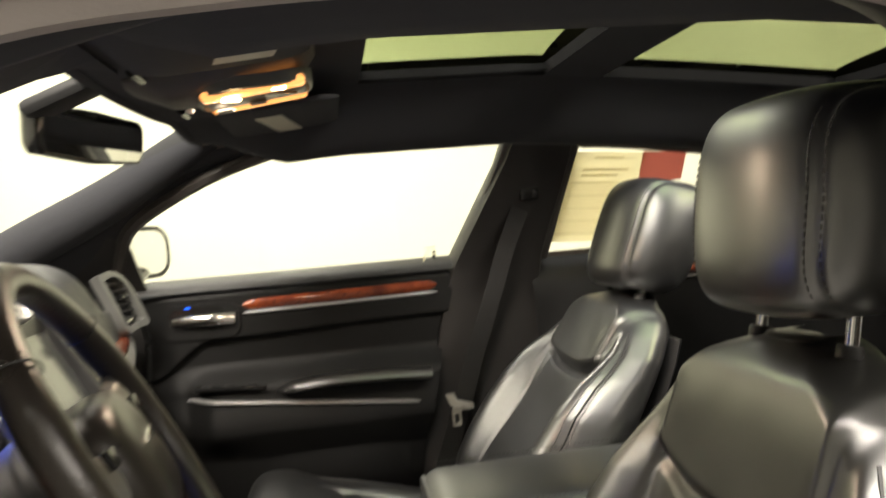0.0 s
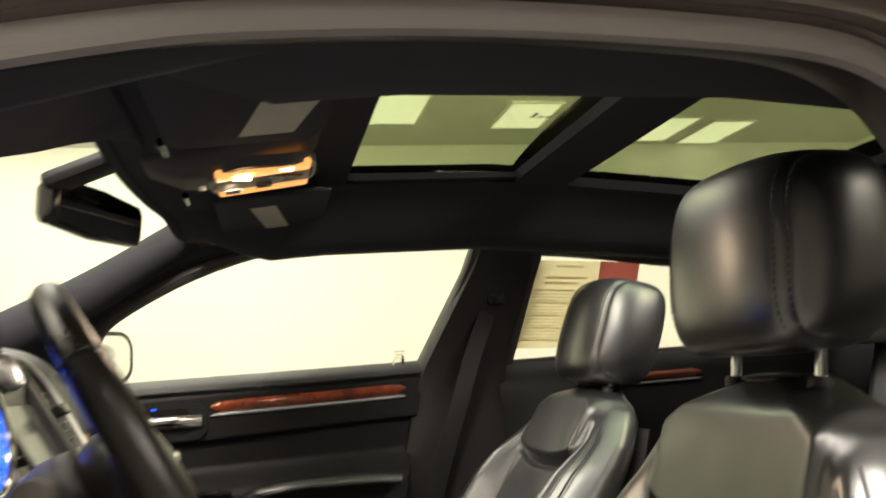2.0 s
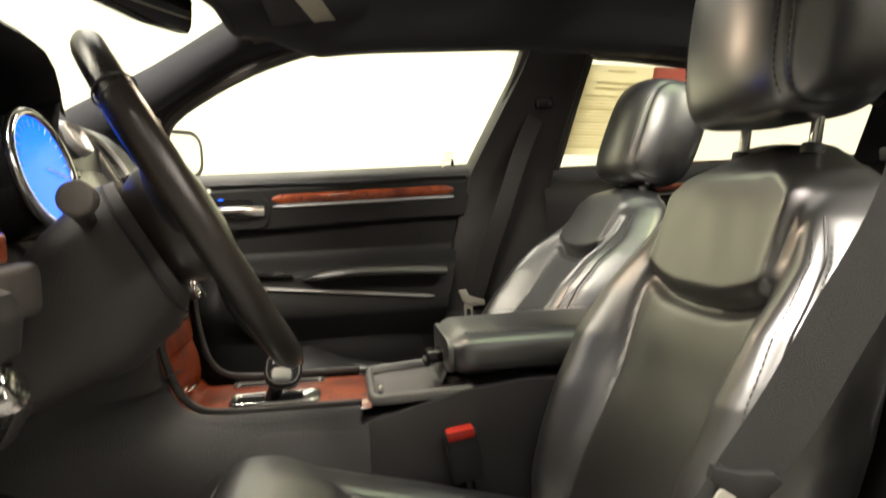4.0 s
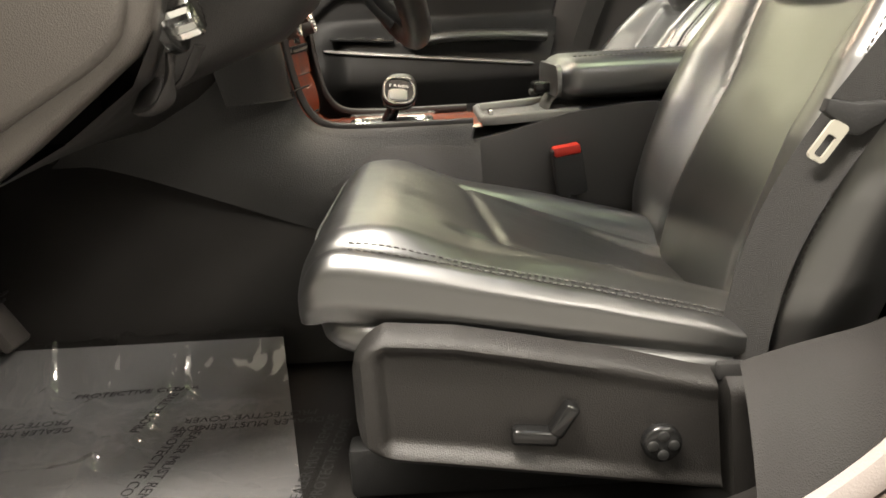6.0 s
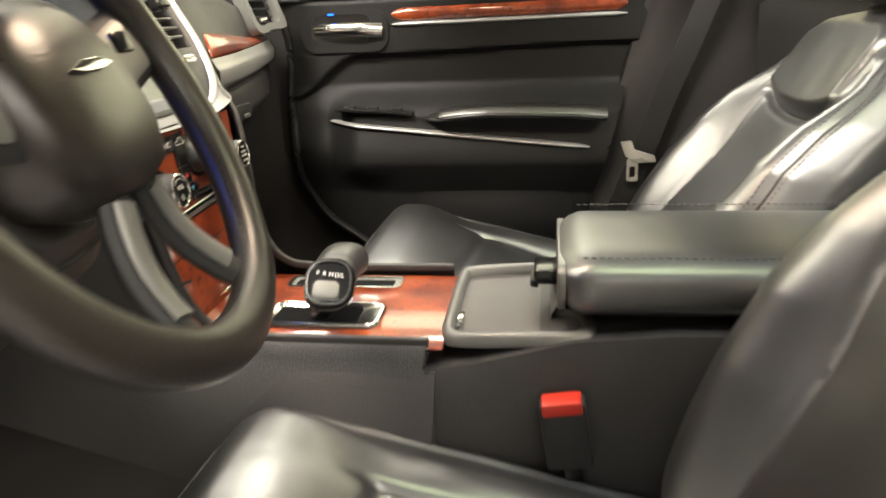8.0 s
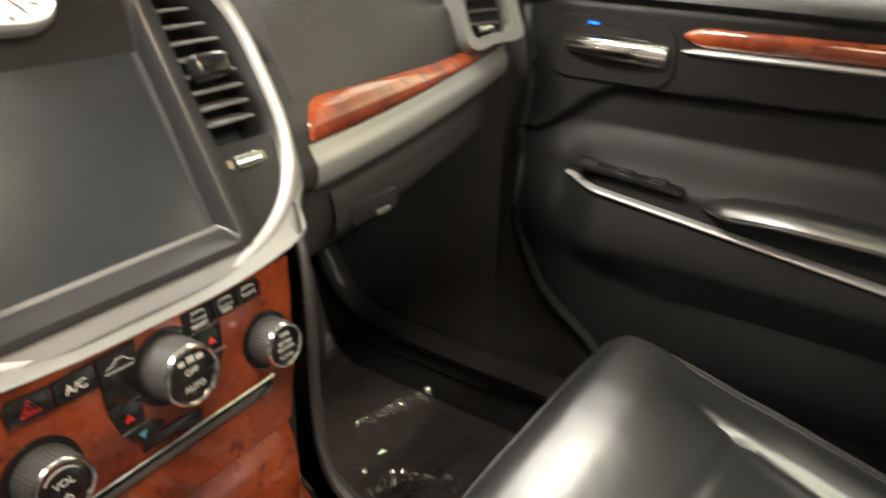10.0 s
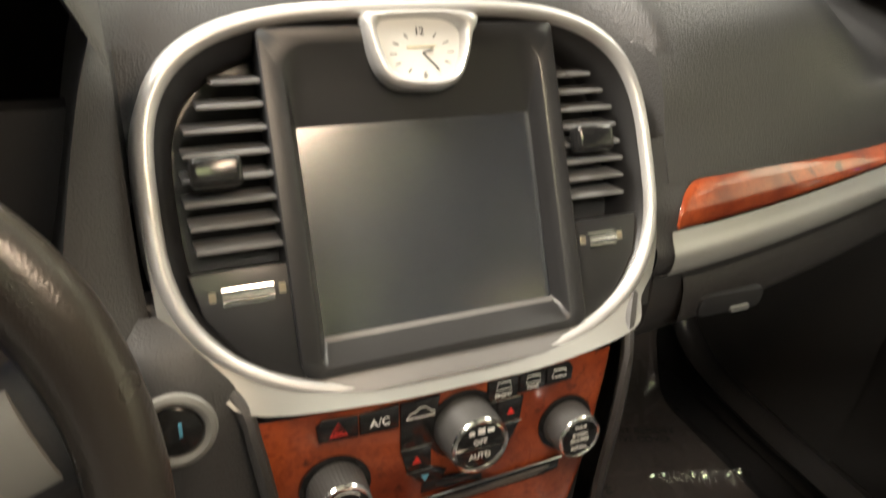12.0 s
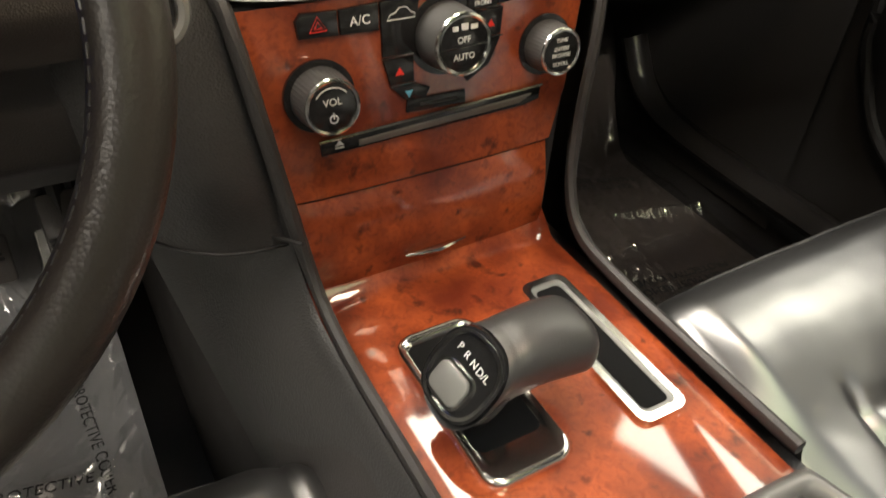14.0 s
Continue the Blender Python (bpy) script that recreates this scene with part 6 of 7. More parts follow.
part("frame", frame_ring(rrect(0.148, 0.040, 0.009, 5, -0.281, 0.0545), rrect(0.136, 0.029, 0.006, 5, -0.281, 0.0545), gp, -0.002, 0.0035), CHROME, slot, "bright chrome frame")
part("inner_lip", frame_ring(rrect(0.136, 0.029, 0.006, 5, -0.281, 0.0545), rrect(0.128, 0.023, 0.005, 5, -0.281, 0.0545), gp, -0.001, 0.0015), SATIN, slot)
# slot bottom is a flat plate, its shade given by the black colour
part("well", prism(rrect(0.130, 0.027, 0.006, 5, -0.281, 0.0545), gp, -0.001, 0.0012), DEEP_BLACK, slot)

# ---------------------------------------------------------------- driver's side of the dash
def hood_section(y):
    """Profile of the driver's half: windscreen, gauge hood and lip."""
    zl = lerp_table([(-0.68, 1.075), (-0.60, 1.125), (-0.50, 1.168), (-0.39, 1.180), (-0.28, 1.178), (-0.24, 1.172), (-0.214, 1.155), (-0.198, 1.122), (-0.19, 1.100)], y)
    return [(-1.13, 1.085), (-1.0, 1.105), (-0.86, 1.128), (-0.74, 1.140 + 0.2 * (zl - 1.14)), (-0.64, 1.140 + 0.65 * (zl - 1.13)), (-0.570, zl + 0.012), (-0.516, zl + 0.010), (-0.500, zl)]
part("gauge_hood", skin(-0.68, -0.190, 44, 0, 7, hood_section), DASH, dash, "soft gauge hood", smooth=60)
bm = grid(lambda u, v: V((lerp_table([(0, hood_section(-0.62 + 0.42 * u)[7][0] + 0.001), (0.2, -0.514), (1, -0.60)], v), -0.62 + 0.42 * u, hood_section(-0.62 + 0.42 * u)[7][1] - 0.004 * sm(0, 0.2, v) - 0.02 * v)), 30, 5)
part("hood_underside", bm, SOFT_BLACK, dash)
part("hood_stitching", dashes([(hood_section(y)[6][0] + 0.006, y, hood_section(y)[6][1] - 0.001) for y in np.linspace(-0.60, -0.20, 60)], 0.005, 0.003, 0.0008), THREAD, dash)
bm = prism([(-0.56, 1.08), (-0.452, 1.085), (-0.452, 1.03), (-0.462, 0.93), (-0.56, 0.93)], lambda a, b, h: V((a, -0.62 - h, b)), 0, 0.012, 0.003)
part("hood_cheek", bm, DASH, dash)
# inner dash from the gauge opening round to the stack
RING_SIDE = smooth_path([(-0.478, -0.187, 0.938), (-0.490, -0.188, 0.955), (-0.512, -0.1895, 0.99), (-0.548, -0.1895, 1.06), (-0.566, -0.189, 1.088), (-0.585, -0.190, 1.110)], 6)
OPENING = smooth_path([(-0.464, -0.250, 0.938), (-0.470, -0.243, 0.955), (-0.484, -0.230, 0.99), (-0.500, -0.216, 1.05), (-0.503, -0.206, 1.09), (-0.501, -0.197, 1.118)], 6)
def cheek(u, v):
    i = round(v * (len(OPENING) - 1))
    p = OPENING[i].lerp(RING_SIDE[i], u)
    bow = math.sin(math.pi * u) * (1 - v) * 0.012
    return p + V((bow, 0, 0))
part("inner_cheek", grid(cheek, 14, len(OPENING) - 1), DASH, dash, "grained dash between gauges and stack", smooth=60)
part("opening_wall", grid(lambda u, v: OPENING[round(u * (len(OPENING) - 1))] + V((-0.11 * v, -0.006 * v, 0)), len(OPENING) - 1, 3), SOFT_BLACK, dash)
part("gauge_back", rbox((-0.565, -0.385, 0.975), (0.02, 0.36, 0.18)), SOFT_BLACK, dash)

gauges = thing("gauge_cluster", (-0.5, -0.385, 0.93), "gauge cluster with two blue-lit dials in chrome rings", "gauge cluster")
GA = V((0.93, -0.06, 0.22)).normalized()
for y, x in ((-0.485, -0.585), (-0.331, -0.480)):
    c = V((x, y, 1.026))
    pod = part("pod", cyl(c - GA * 0.07, GA, 0.066, 0.072, 40, 0.003), GLOSS, gauges, "black gauge pod")
    part("chrome_ring", ring_of(c + GA * 0.003, GA, 0.064, 0.006, 48, 10), CHROME, pod, "chrome dial ring")
    part("dial", cyl(c + GA * 0.0025, GA, 0.0595, 0.002, 48), BLUE, pod, "blue-lit dial")
    s0 = GA.orthogonal().normalized()
    bm = bmesh.new()
    w0 = GA.cross(s0)
    for k in range(21):
        t = radians(-130 + 13 * k)
        d = s0 * math.cos(t) + w0 * math.sin(t)
        tube([c + GA * 0.005 + d * 0.048, c + GA * 0.005 + d * 0.055], 0.0007, 5, bm=bm)
    part("scale_mark", bm, INK, pod)
    part("needle", tube([c + GA * 0.007, c + GA * 0.007 + (s0 * 0.5 - w0 * 0.8) * 0.05], 0.001, 5), INK, pod)
part("middle_display", rbox((-0.54, -0.387, 1.03), (0.02, 0.05, 0.07), 0.006), GLOSS, gauges)

# lower panel, end cap and switch panel
low = [(-0.405, 0.918), (-0.398, 0.90), (-0.402, 0.872), (-0.425, 0.862), (-0.432, 0.83), (-0.455, 0.79), (-0.52, 0.745), (-0.60, 0.705), (-0.80, 0.66), (-1.1, 0.60)]
def knee(u, v):
    y = -0.645 + 0.49 * u
    k = v * (len(low) - 1)
    i = min(int(k), len(low) - 2)
    p, q = low[i], low[i + 1]
    t = k - i
    back = 0.05 * sm(-0.60, -0.52, y) * (1 - sm(0.3, 0.8, v)) + 0.015 * u
    return V((p[0] + (q[0] - p[0]) * t - back, y, p[1] + (q[1] - p[1]) * t + 0.012 * math.sin(math.pi * u) * v))
part("knee_panel", grid(knee, 40, 45), PLASTIC, dash, "black knee panel under the wheel")
part("upper_fill", grid(lambda u, v: V((-0.405 - 0.05 * sm(-0.60, -0.52, -0.645 + 0.49 * u) - 0.06 * v - 0.015 * u, -0.645 + 0.49 * u, 0.918 + 0.03 * v)), 30, 4), PLASTIC, dash)
capo = [(-0.420, 0.965), (-0.418, 0.90), (-0.422, 0.862), (-0.431, 0.834), (-0.447, 0.815), (-0.468, 0.799), (-0.545, 0.742), (-0.60, 0.705), (-0.70, 0.66), (-0.78, 0.66), (-0.78, 1.06), (-0.60, 1.09), (-0.47, 1.08)]
cp = lambda a, b, h: V((a, -0.645 - h, b))
part("end_cap", prism(capo, cp, -0.01, 0.012, 0.008, 3), TRIM, dash, "grey dash end cap")
part("cap_cover", prism([(-0.442, 0.965), (-0.440, 0.90), (-0.444, 0.852), (-0.452, 0.830), (-0.466, 0.815), (-0.486, 0.802), (-0.545, 0.770), (-0.66, 0.705), (-0.74, 0.70), (-0.74, 1.04), (-0.60, 1.07), (-0.48, 1.06)], cp, 0.010, 0.020, 0.008, 3), TRIM, dash, "grey fuse box cover")
part("wood_end", rbox((-0.430, -0.600, 0.951), (0.014, 0.086, 0.026), 0.005, seg=3), WOOD, dash, "short red burl wood strip")
part("ledge", rbox((-0.428, -0.577, 0.914), (0.026, 0.126, 0.046), 0.009, seg=3), TRIM, dash, "grey ledge under the wood")
hs = thing("headlight_switch", (-0.41, -0.60, 0.845), "ribbed chrome headlight switch", "switch")
part("knob", cyl((-0.430, -0.598, 0.842), (1, -0.1, 0.25), 0.019, 0.024, ribs=12, rib=0.003, bevel=0.003), CHROME, hs, "ribbed chrome knob")
part("plate", cyl((-0.436, -0.598, 0.840), (1, -0.1, 0.25), 0.028, 0.008, 32, 0.002), GLOSS, hs)
part("dimmer", rbox((-0.412, -0.628, 0.868), (0.012, 0.012, 0.014), 0.003), CHROME, hs)
hr2 = thing("bonnet_release", (-0.45, -0.585, 0.77), "black bonnet release lever under the dash", "release lever")
part("lever", tube(smooth_path([(-0.435, -0.60, 0.815), (-0.445, -0.60, 0.775), (-0.470, -0.585, 0.765), (-0.470, -0.55, 0.79)], 6), 0.012, 10, 0.004), PLASTIC, hr2)
part("bracket", tube(smooth_path([(-0.425, -0.545, 0.82), (-0.45, -0.54, 0.785), (-0.49, -0.54, 0.775)], 6), 0.010, 8, 0.003), PLASTIC, hr2)
# start button pod
sb = thing("start_button", (-0.45, -0.18, 0.92), "silver-ringed engine start button", "button")
POD_EDGE = [(0.735, -0.1195), (0.749, -0.1205), (0.814, -0.1275), (0.882, -0.136), (0.904, -0.1415), (0.922, -0.147), (0.940, -0.161), (0.950, -0.170), (0.957, -0.184)]
POD_X = [(0.735, -0.4215), (0.77, -0.4275), (0.83, -0.4355), (0.88, -0.4455), (0.905, -0.4500), (0.957, -0.466)]
def pod_face(u, v):
    """Grained panel round the button, beside the wood, with a rounded head."""
    z = 0.957 - 0.222 * v
    yr = lerp_table(POD_EDGE, z)
    w = lerp_table([(0.735, 0.105), (0.85, 0.125), (0.92, 0.115), (0.957, 0.07)], z)
    x = lerp_table(POD_X, z) + 0.011 * math.sin(math.pi * min(1.0, u / 0.75)) * sm(0.958, 0.925, z) * sm(0.735, 0.80, z) - 0.075 * u ** 3 - 0.02 * sm(0.942, 0.957, z) ** 2
    return V((x, yr - w * u, z))
part("pod", grid(pod_face, 30, 48), DASH, sb, "grained panel round the button", smooth=60)
part("pod_seam", tube([pod_face(k / 20, 1.0) + V((0.001, 0, 0)) for k in range(18)], 0.0013, 5), INK_DARK, sb)
part("ring", ring_of((-0.444, -0.183, 0.904), (1, -0.05, 0.2), 0.0205, 0.0042, 36, 8), SATIN, sb, "satin silver ring")
part("cap", cyl((-0.449, -0.183, 0.903), (1, -0.05, 0.2), 0.0165, 0.008, 30, 0.002), GLOSS, sb)
part("start_light", rbox((-0.4405, -0.180, 0.906), (0.001, 0.002, 0.010)), INK_BLUE, sb)

# ---------------------------------------------------------------- steering wheel
WT, WYAW = radians(28.2), radians(9.8)
WC = V((-0.3115, -0.385, 0.978))
RIM = 0.1815
WY = V((-math.sin(WYAW), math.cos(WYAW), 0))
WN = V((math.cos(WT) * math.cos(WYAW), math.cos(WT) * math.sin(WYAW), math.sin(WT)))
WU = WN.cross(WY)
wl = lambda a, b, h: WC + WY * a + WU * b + WN * h
sw = thing("steering_wheel", wl(0, 0, -0.08), "black leather steering wheel with silver spoke trim", "steering wheel")
rings = []
for k in range(96):
    t = 2 * math.pi * k / 96
    d = (math.cos(t), math.sin(t))
    bump = 1 + 0.12 * math.exp(-((abs(math.atan2(abs(d[0]), d[1])) - 1.15) / 0.25) ** 2)
    rings.append([wl(d[0] * (RIM + 0.0175 * bump * math.cos(b)), d[1] * (RIM + 0.0175 * bump * math.cos(b)), 0.0155 * bump * math.sin(b)) for b in (2 * math.pi * j / 14 for j in range(14))])
rings.append(rings[0])
rim = part("rim", loft(rings, cap=False), LEATHER_WHEEL, sw, "leather-wrapped rim", smooth=60)
part("rim_stitching", dashes([wl((RIM - 0.0165) * math.cos(t), (RIM - 0.0165) * math.sin(t), 0.004) for t in np.linspace(0, 2 * math.pi, 260)], 0.006, 0.003, 0.0008), PIPING, rim)
for t in (38, 142):
    tt = radians(t)
    part("rim_joint", ring_of(wl(RIM * math.cos(tt), RIM * math.sin(tt), 0), WY * -math.sin(tt) + WU * math.cos(tt), 0.0185, 0.0010, 24, 5), INK_DARK, rim)
hub = loft([[wl(0.078 * k * math.copysign(abs(math.cos(t)) ** 0.75, math.cos(t)), -0.005 + 0.066 * k * math.copysign(abs(math.sin(t)) ** 0.75, math.sin(t)), h) for t in (2 * math.pi * q / 40 for q in range(40))] for k, h in ((0.85, -0.05), (1.0, -0.03), (1.0, -0.004), (0.94, 0.008), (0.75, 0.016), (0.35, 0.020))])
hb = part("airbag_pad", hub, LEATHER_WHEEL, sw, "padded hub cover", smooth=60)
part("badge", prism([(-0.030, 0.004), (-0.012, 0.009), (0.012, 0.009), (0.030, 0.004), (0.012, 0.001), (-0.012, 0.001)], wl, 0.018, 0.023, 0.001), CHROME, hb, "chrome winged badge")
for a0 in (10, 170, 250, 290):
    t = radians(a0)
    c, s = math.cos(t), math.sin(t)
    inner, outer = (0.062 * c, 0.05 * s - 0.01), (0.171 * c, 0.171 * s)
    wsp = 0.030 if a0 < 200 else 0.014
    pts = [wl(inner[0] + (outer[0] - inner[0]) * q, inner[1] + (outer[1] - inner[1]) * q, -0.006 - 0.012 * math.sin(math.pi * q)) for q in np.linspace(0, 1, 8)]
    spk = part("spoke", tube(pts, wsp, 12, 0.009, up=WN), SOFT_BLACK, sw)
    part("spoke_trim", tube([p + WN * 0.008 for p in pts[1:-1]], wsp * 0.72, 10, 0.005, up=WN), SATIN, spk, "satin silver spoke trim")
    if a0 < 200:
        for q in (0.35, 0.6):
            part("spoke_button", rbox(wl(outer[0] * q * 1.02, outer[1] * q + 0.004, 0.008), (0.006, 0.018, 0.016), 0.002, Euler((0, -WT, 0)).to_matrix()), GLOSS, spk)
# column shroud and stalks
col = thing("steering_column", (-0.42, -0.385, 0.85), "dark plastic steering column shroud with stalks", "steering column")
rr = []
for h, w, zt, zb in ((-0.050, 0.070, 0.060, -0.075), (-0.075, 0.078, 0.064, -0.098), (-0.13, 0.080, 0.050, -0.110), (-0.20, 0.075, 0.02, -0.10), (-0.28, 0.07, -0.0, -0.09)):
    rr.append([wl(w * math.copysign(abs(math.cos(t)) ** 0.6, math.cos(t)), (zt if math.sin(t) > 0 else -zb) * math.copysign(abs(math.sin(t)) ** 0.6, math.sin(t)), h) for t in (2 * math.pi * q / 32 for q in range(32))])
part("shroud", loft(rr), PLASTIC, col, "grained plastic shroud")
part("shroud_seam", tube([wl(0.076 * math.copysign(abs(math.cos(t)) ** 0.6, math.cos(t)), (0.061 if math.sin(t) > 0 else 0.086) * math.copysign(abs(math.sin(t)) ** 0.6, math.sin(t)), -0.062) for t in np.linspace(0, 2 * math.pi, 40)][:-1], 0.002, 5, closed=True), INK_DARK, col)
st = part("stalk", tube([wl(-0.07, 0.035, -0.085), wl(-0.115, 0.045, -0.080), wl(-0.150, 0.048, -0.070)], [0.008, 0.010, 0.013], 12), PLASTIC, col, "black indicator stalk")
part("stalk_tip", cyl(wl(-0.150, 0.048, -0.070), (0.1, -1, 0.05), 0.015, 0.02, 20, 0.004), TRIM, st, "grey stalk tip")
part("slot_grille", bars([(-0.06, -0.02 - 0.004 * k, 0.03, 0.0018) for k in range(4)], lambda a, b, h: wl(a + 0.12, b - 0.06, -0.045 + h), 0.001), INK_DARK, col)

# pedals
for y, w, h, nm in ((-0.385, 0.10, 0.06, "brake_pedal"), (-0.27, 0.05, 0.13, "accelerator_pedal")):
    pd = thing(nm, (-0.86, y, 0.45), "black ribbed rubber foot pedal", "pedal")
    part("pad", rbox((-0.86, y, 0.47), (0.02, w, h), 0.006, Euler((0, radians(-30), 0)).to_matrix()), RUBBER, pd)
    for k in range(4):
        part("rib", rbox((-0.850 + 0.5 * (-0.018 + 0.012 * k) * 1.0, y, 0.473 - 0.018 + 0.012 * k), (0.006, w * 0.85, 0.004), 0.001, Euler((0, radians(-30), 0)).to_matrix()), SOFT_BLACK, pd)
    part("arm", tube([(-0.87, y, 0.48), (-0.95, y, 0.65)], 0.012, 8), SOFT_BLACK, pd)

# ---------------------------------------------------------------- roof console, mirror, visors
oc = thing("roof_console", (-0.24, 0, 1.37), "grey roof console with two warm reading lamps", "roof console")
def ocp(i, j):
    x = -0.372 + 0.252 * i
    t = 2 * math.pi * j
    w = lerp_table([(0, 0.045), (0.25, 0.062), (0.55, 0.085), (0.9, 0.080), (1, 0.05)], i)
    d = lerp_table([(0, 0.012), (0.2, 0.040), (0.45, 0.050), (0.9, 0.042), (1, 0.012)], i)
    c, s = math.cos(t), math.sin(t)
    top_z = roof_z(x, 0) + 0.004
    z = top_z + (0.006 if s > 0 else d) * math.copysign(abs(s) ** 0.6, s)
    return V((x, w * math.copysign(abs(c) ** 0.6, c), z))
part("housing", grid(ocp, 36, 40, loop_v=True), TRIM, oc, "grey plastic housing", smooth=60)
lz = lambda x: roof_z(x, 0) - 0.046
part("lamp_bezel", loft([[V((-0.205 + 0.078 * k * math.copysign(abs(math.cos(t)) ** 0.6, math.cos(t)), 0.072 * k * math.copysign(abs(math.sin(t)) ** 0.6, math.sin(t)), lz(-0.205) - h + 0.16 * 0.078 * k * math.cos(t))) for t in (2 * math.pi * q / 40 for q in range(40))] for k, h in ((1.0, -0.010), (1.0, 0.006), (0.93, 0.008))], cap=False), SATIN, oc, "pale lamp bezel")
part("control_plate", rbox((-0.205, 0.0, lz(-0.205) - 0.004), (0.140, 0.060, 0.012), 0.004, Euler((0, radians(-8), 0)).to_matrix()), SILVER, oc, "pale control plate")
for y, w in ((-0.046, 0.034), (0.052, 0.018)):
    part("lamp_lens", rbox((-0.205, y, lz(-0.205) - 0.005), (0.138, w, 0.012), 0.005, Euler((0, radians(-8), 0)).to_matrix(), 3), AMBER, oc, "glowing warm lamp lens")
for x in (-0.235, -0.175):
    part("bulb", rbox((x, -0.052, lz(x) - 0.0125), (0.024, 0.011, 0.003), 0.001), GLOW, oc)
for x, y in ((-0.25, 0.01), (-0.165, 0.0), (-0.205, 0.012)):
    part("button", rbox((x, y, lz(x) - 0.013), (0.024, 0.020, 0.004), 0.002, Euler((0, radians(-8), 0)).to_matrix()), TRIM, oc)
part("dark_slot", rbox((-0.178, -0.018, lz(-0.18) - 0.0125), (0.06, 0.006, 0.004)), GLOSS, oc)
part("sensor", rbox((-0.292, -0.03, lz(-0.30) - 0.006), (0.010, 0.010, 0.006), 0.002), INK, oc)

rm = thing("rear_view_mirror", (-0.45, 0.03, 1.33), "black rear-view mirror on a short arm", "mirror")
MC = V((-0.455, 0.092, 1.325))
mr = Euler((0, radians(6), radians(-18))).to_matrix()
mpt = lambda a, b, h: MC + mr @ V((h, a, b))
shape = [(-0.120, -0.022), (-0.112, -0.034), (0.0, -0.040), (0.112, -0.034), (0.122, -0.020), (0.122, 0.022), (0.110, 0.032), (0.0, 0.036), (-0.110, 0.032), (-0.122, 0.022)]
part("shell", loft([[mpt(a * k, b * k, h) for a, b in shape] for k, h in ((0.45, -0.045), (0.85, -0.035), (1.0, -0.015), (1.03, 0.004), (0.99, 0.008))]), GLOSS, rm, "black mirror shell")
part("mirror_glass", prism([(a * 0.94, b * 0.90) for a, b in shape], mpt, 0.008, 0.0095), MIRROR, rm)
part("arm", tube(smooth_path([mpt(0, 0.01, -0.03), V((-0.475, 0.05, 1.352)), V((-0.475, 0.01, 1.362))], 5), 0.012, 10), SOFT_BLACK, rm)
part("sensor_box", rbox((-0.455, -0.02, 1.362), (0.10, 0.06, 0.024), 0.010, Euler((0, radians(-22), 0)).to_matrix()), SOFT_BLACK, rm, "black sensor housing on the windscreen")

for s, nm in ((-1, "driver"), (1, "passenger")):
    vs = thing("sun_visor", (-0.22, s * 0.35, 1.36), "black cloth sun visor folded up, with a pale warning sticker", "sun visor", "sun visors under the headliner")
    def vpt(a, b, h):
        x = (-0.225 if s < 0 else -0.188) + a
        y = s * (0.335 + b)
        return V((x, y, 1.366 + 0.10 * a - h))
    def body(i, j):
        t = 2 * math.pi * j
        c, q = math.cos(t), math.sin(t)
        a = -0.10 + 0.20 * i
        w = 0.185 * (1 - 0.10 * (2 * i - 1) ** 8)
        p = vpt(a, w * math.copysign(abs(c) ** 0.4, c), 0.0)
        return p + V((0, 0, 0.009 * (1 - 0.6 * (2 * i - 1) ** 6) * math.copysign(abs(q) ** 0.5, q)))
    part("visor_board", grid(body, 16, 40, loop_v=True), HEADLINER, vs, smooth=60)
    st0 = [(0.020, -0.135), (0, 0), (0.088, -0.012)] if s < 0 else [(-0.042, -0.135), (0, 0), (0.003, 0.075)]
    bm = bmesh.new()
    a0, b0, a1, b1 = st0[0][0], st0[0][1], st0[2][0], st0[2][1]
    grid(lambda u, v: vpt(a0 + (a1 - a0) * u + (0.030 * v if s > 0 else 0.030 * v - 0.03), b0 + (b1 - b0) * v, 0.0105), 4, 10, bm)
    part("sticker", bm, STICKER, vs, "pale warning sticker", smooth=0)
    part("visor_pin", cyl((-0.33, s * 0.12, roof_z(-0.33, 0.12) - 0.02), (0, s, 0), 0.006, 0.05, 10), GLOSS, vs)
# ---------------------------------------------------------------- floor mats under film
random.seed(11)
FOLDS = [(random.uniform(-0.9, -0.4), random.uniform(0.28, 0.66), random.uniform(0, math.pi), random.uniform(0.05, 0.12), random.uniform(0.009, 0.02)) for k in range(16)]


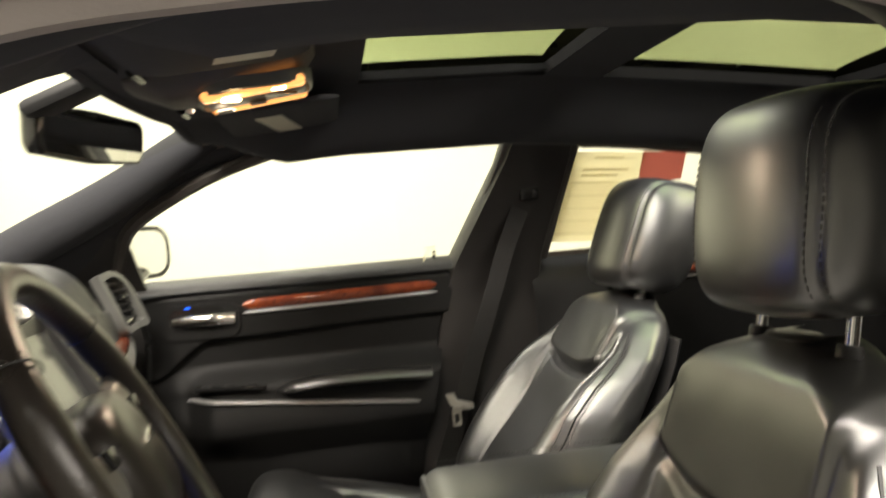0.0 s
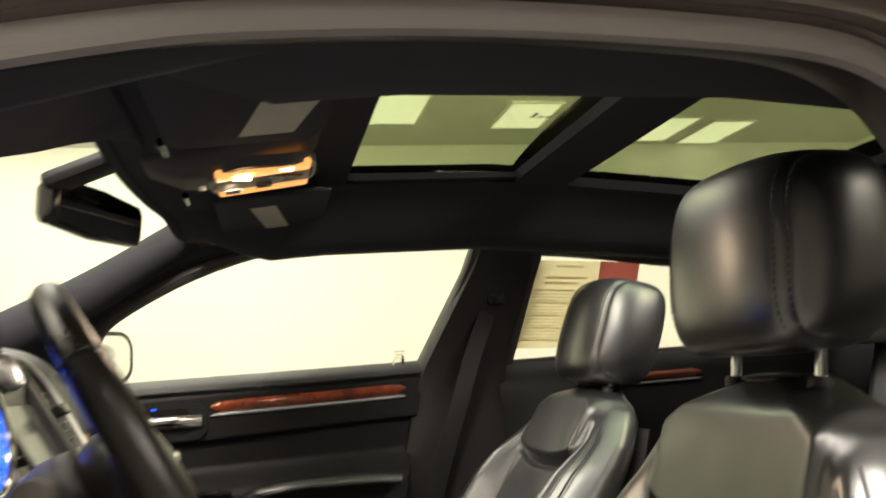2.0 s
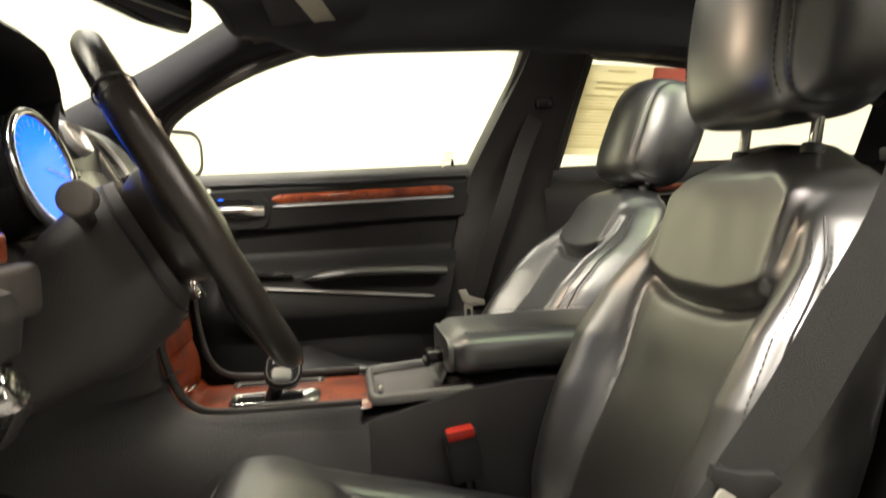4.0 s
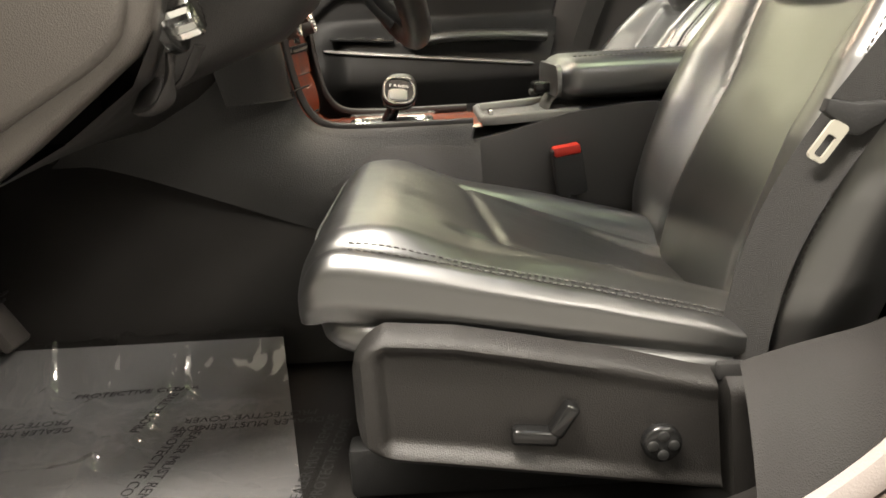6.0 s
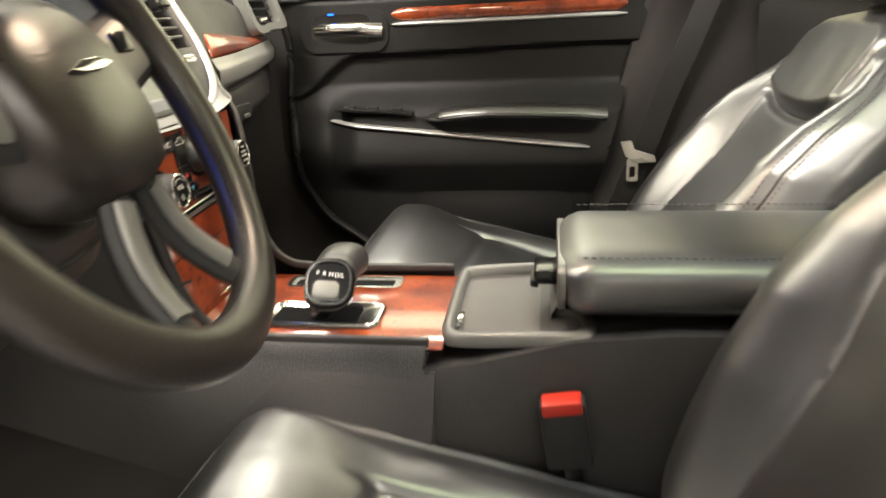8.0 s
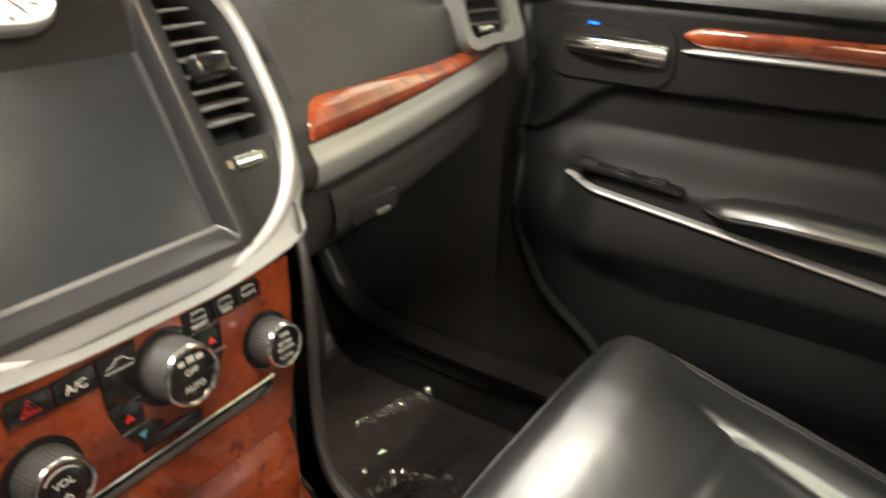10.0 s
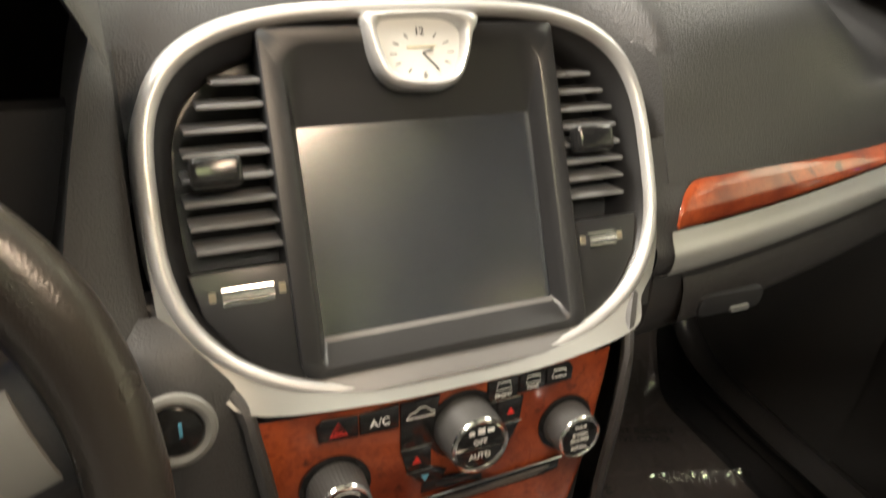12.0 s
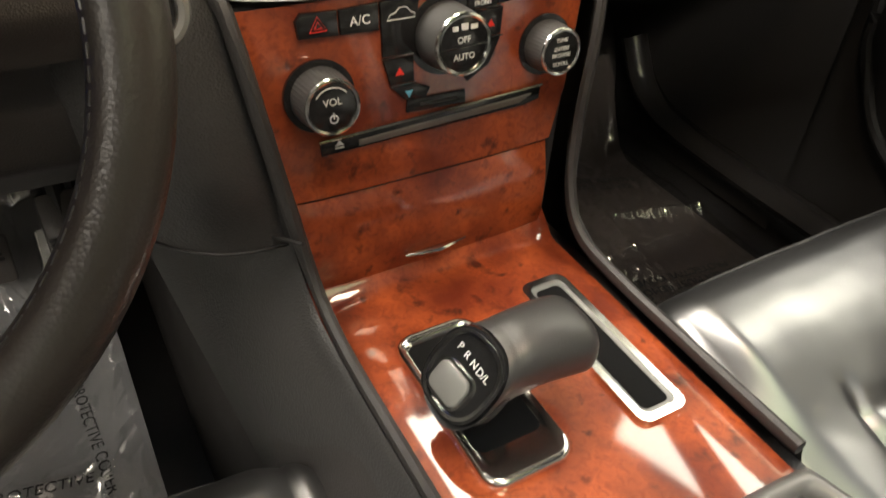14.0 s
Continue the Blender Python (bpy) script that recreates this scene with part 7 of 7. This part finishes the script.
def mat_sheet(s, lift):
    def f(u, v):
        t = v
        x = -0.98 + (0.63 - 0.10 * t) * u
        y = s * (0.675 - 0.425 * t)
        z = 0.326 + lift + 0.072 * sm(0.80, 1.0, t) ** 1.5 + 0.17 * sm(0.18, 0.0, u) ** 1.5
        if lift > 0.002:
            z += 0.007 * noise.noise(V((x * 7, y * 7, s * 3))) + 0.006 * abs(noise.noise(V((x * 16, y * 22, 1)))) + 0.0045 * abs(noise.noise(V((x * 38, y * 52, 2)))) + 0.0012 * noise.noise(V((x * 120, y * 140, 5))) + 0.004
            for fx, fy, fa, fl, fh in FOLDS:
                dx, dy = x - fx, abs(y) - fy
                l, d = dx * math.cos(fa) + dy * math.sin(fa), -dx * math.sin(fa) + dy * math.cos(fa)
                if abs(l) < 2 * fl and abs(d) < 0.05:
                    z += fh * math.exp(-abs(d) / 0.010) * math.exp(-(l / fl) ** 2)
        return V((x, y, z))
    return f
for s in (-1, 1):
    fm = thing("floor_mat", (-0.6, s * 0.45, 0.325), "grey carpet floor mat covered with printed clear plastic film", "floor mat", "floor mats in the front footwells")
    # the passenger mat's colour is darkened for the weaker light there
    part("mat", grid(mat_sheet(s, 0.0), 24, 20), MAT_GREY if s < 0 else MAT_SHADED, fm, "grey carpet mat" if s < 0 else "grey carpet mat, coloured darker for its dim footwell")
    fl = part("film", grid(mat_sheet(s, 0.006), 170, 120), FILM, fm, "wrinkled clear plastic film")
    fl.visible_shadow = False
    for x, y, ang, txt in ((-0.655, -0.285, 4, "DEALER MUST REMOVE|PROTECTIVE COVER"), (-0.47, -0.415, 182, "DEALER MUST REMOVE|PROTECTIVE COVER"), (-0.545, -0.51, -98, "DEALER MUST REMOVE|PROTECTIVE COVER"), (-0.80, -0.41, 184, "DEALER MUST REMOVE|PROTECTIVE COVER"), (-0.37, -0.50, 84, "DEALER MUST REMOVE|PROTECTIVE COVER"), (-0.83, -0.53, 70, "DEALER MUST REMOVE|PROTECTIVE COVER"), (-0.60, -0.335, 80, "PROTECTIVE COVER")):
        yy = y if s < 0 else -y
        for k, line in enumerate(txt.split("|")):
            m = Matrix.Translation((x, yy, 0.3475)) @ Matrix.Rotation(radians(ang), 4, "Z") @ Matrix.Translation((0, -0.021 * k, 0))
            letters(line, 0.019, m, INK_DARK, fm)
# passenger footwell side and its bright sill strip
solo("sill_trim", tube(smooth_path([(-0.98, 0.735, 0.52), (-0.92, 0.735, 0.44), (-0.80, 0.735, 0.405), (-0.45, 0.735, 0.40), (0.1, 0.735, 0.40)], 6), 0.030, 10, 0.022), SILL, "brown-black plastic sill trim in the passenger footwell", "sill trim", "structure")
solo("kick_panel", grid(lambda u, v: V((-1.1 + 0.5 * u, 0.745, 0.33 + 0.55 * v)), 4, 4), CARPET, "black carpeted kick panel", "kick panel", "structure")
solo("kick_panel", grid(lambda u, v: V((-1.1 + 0.42 * u, -0.745, 0.33 + 0.60 * v)), 4, 4), CARPET, "black carpeted kick panel", "kick panel", "structure")
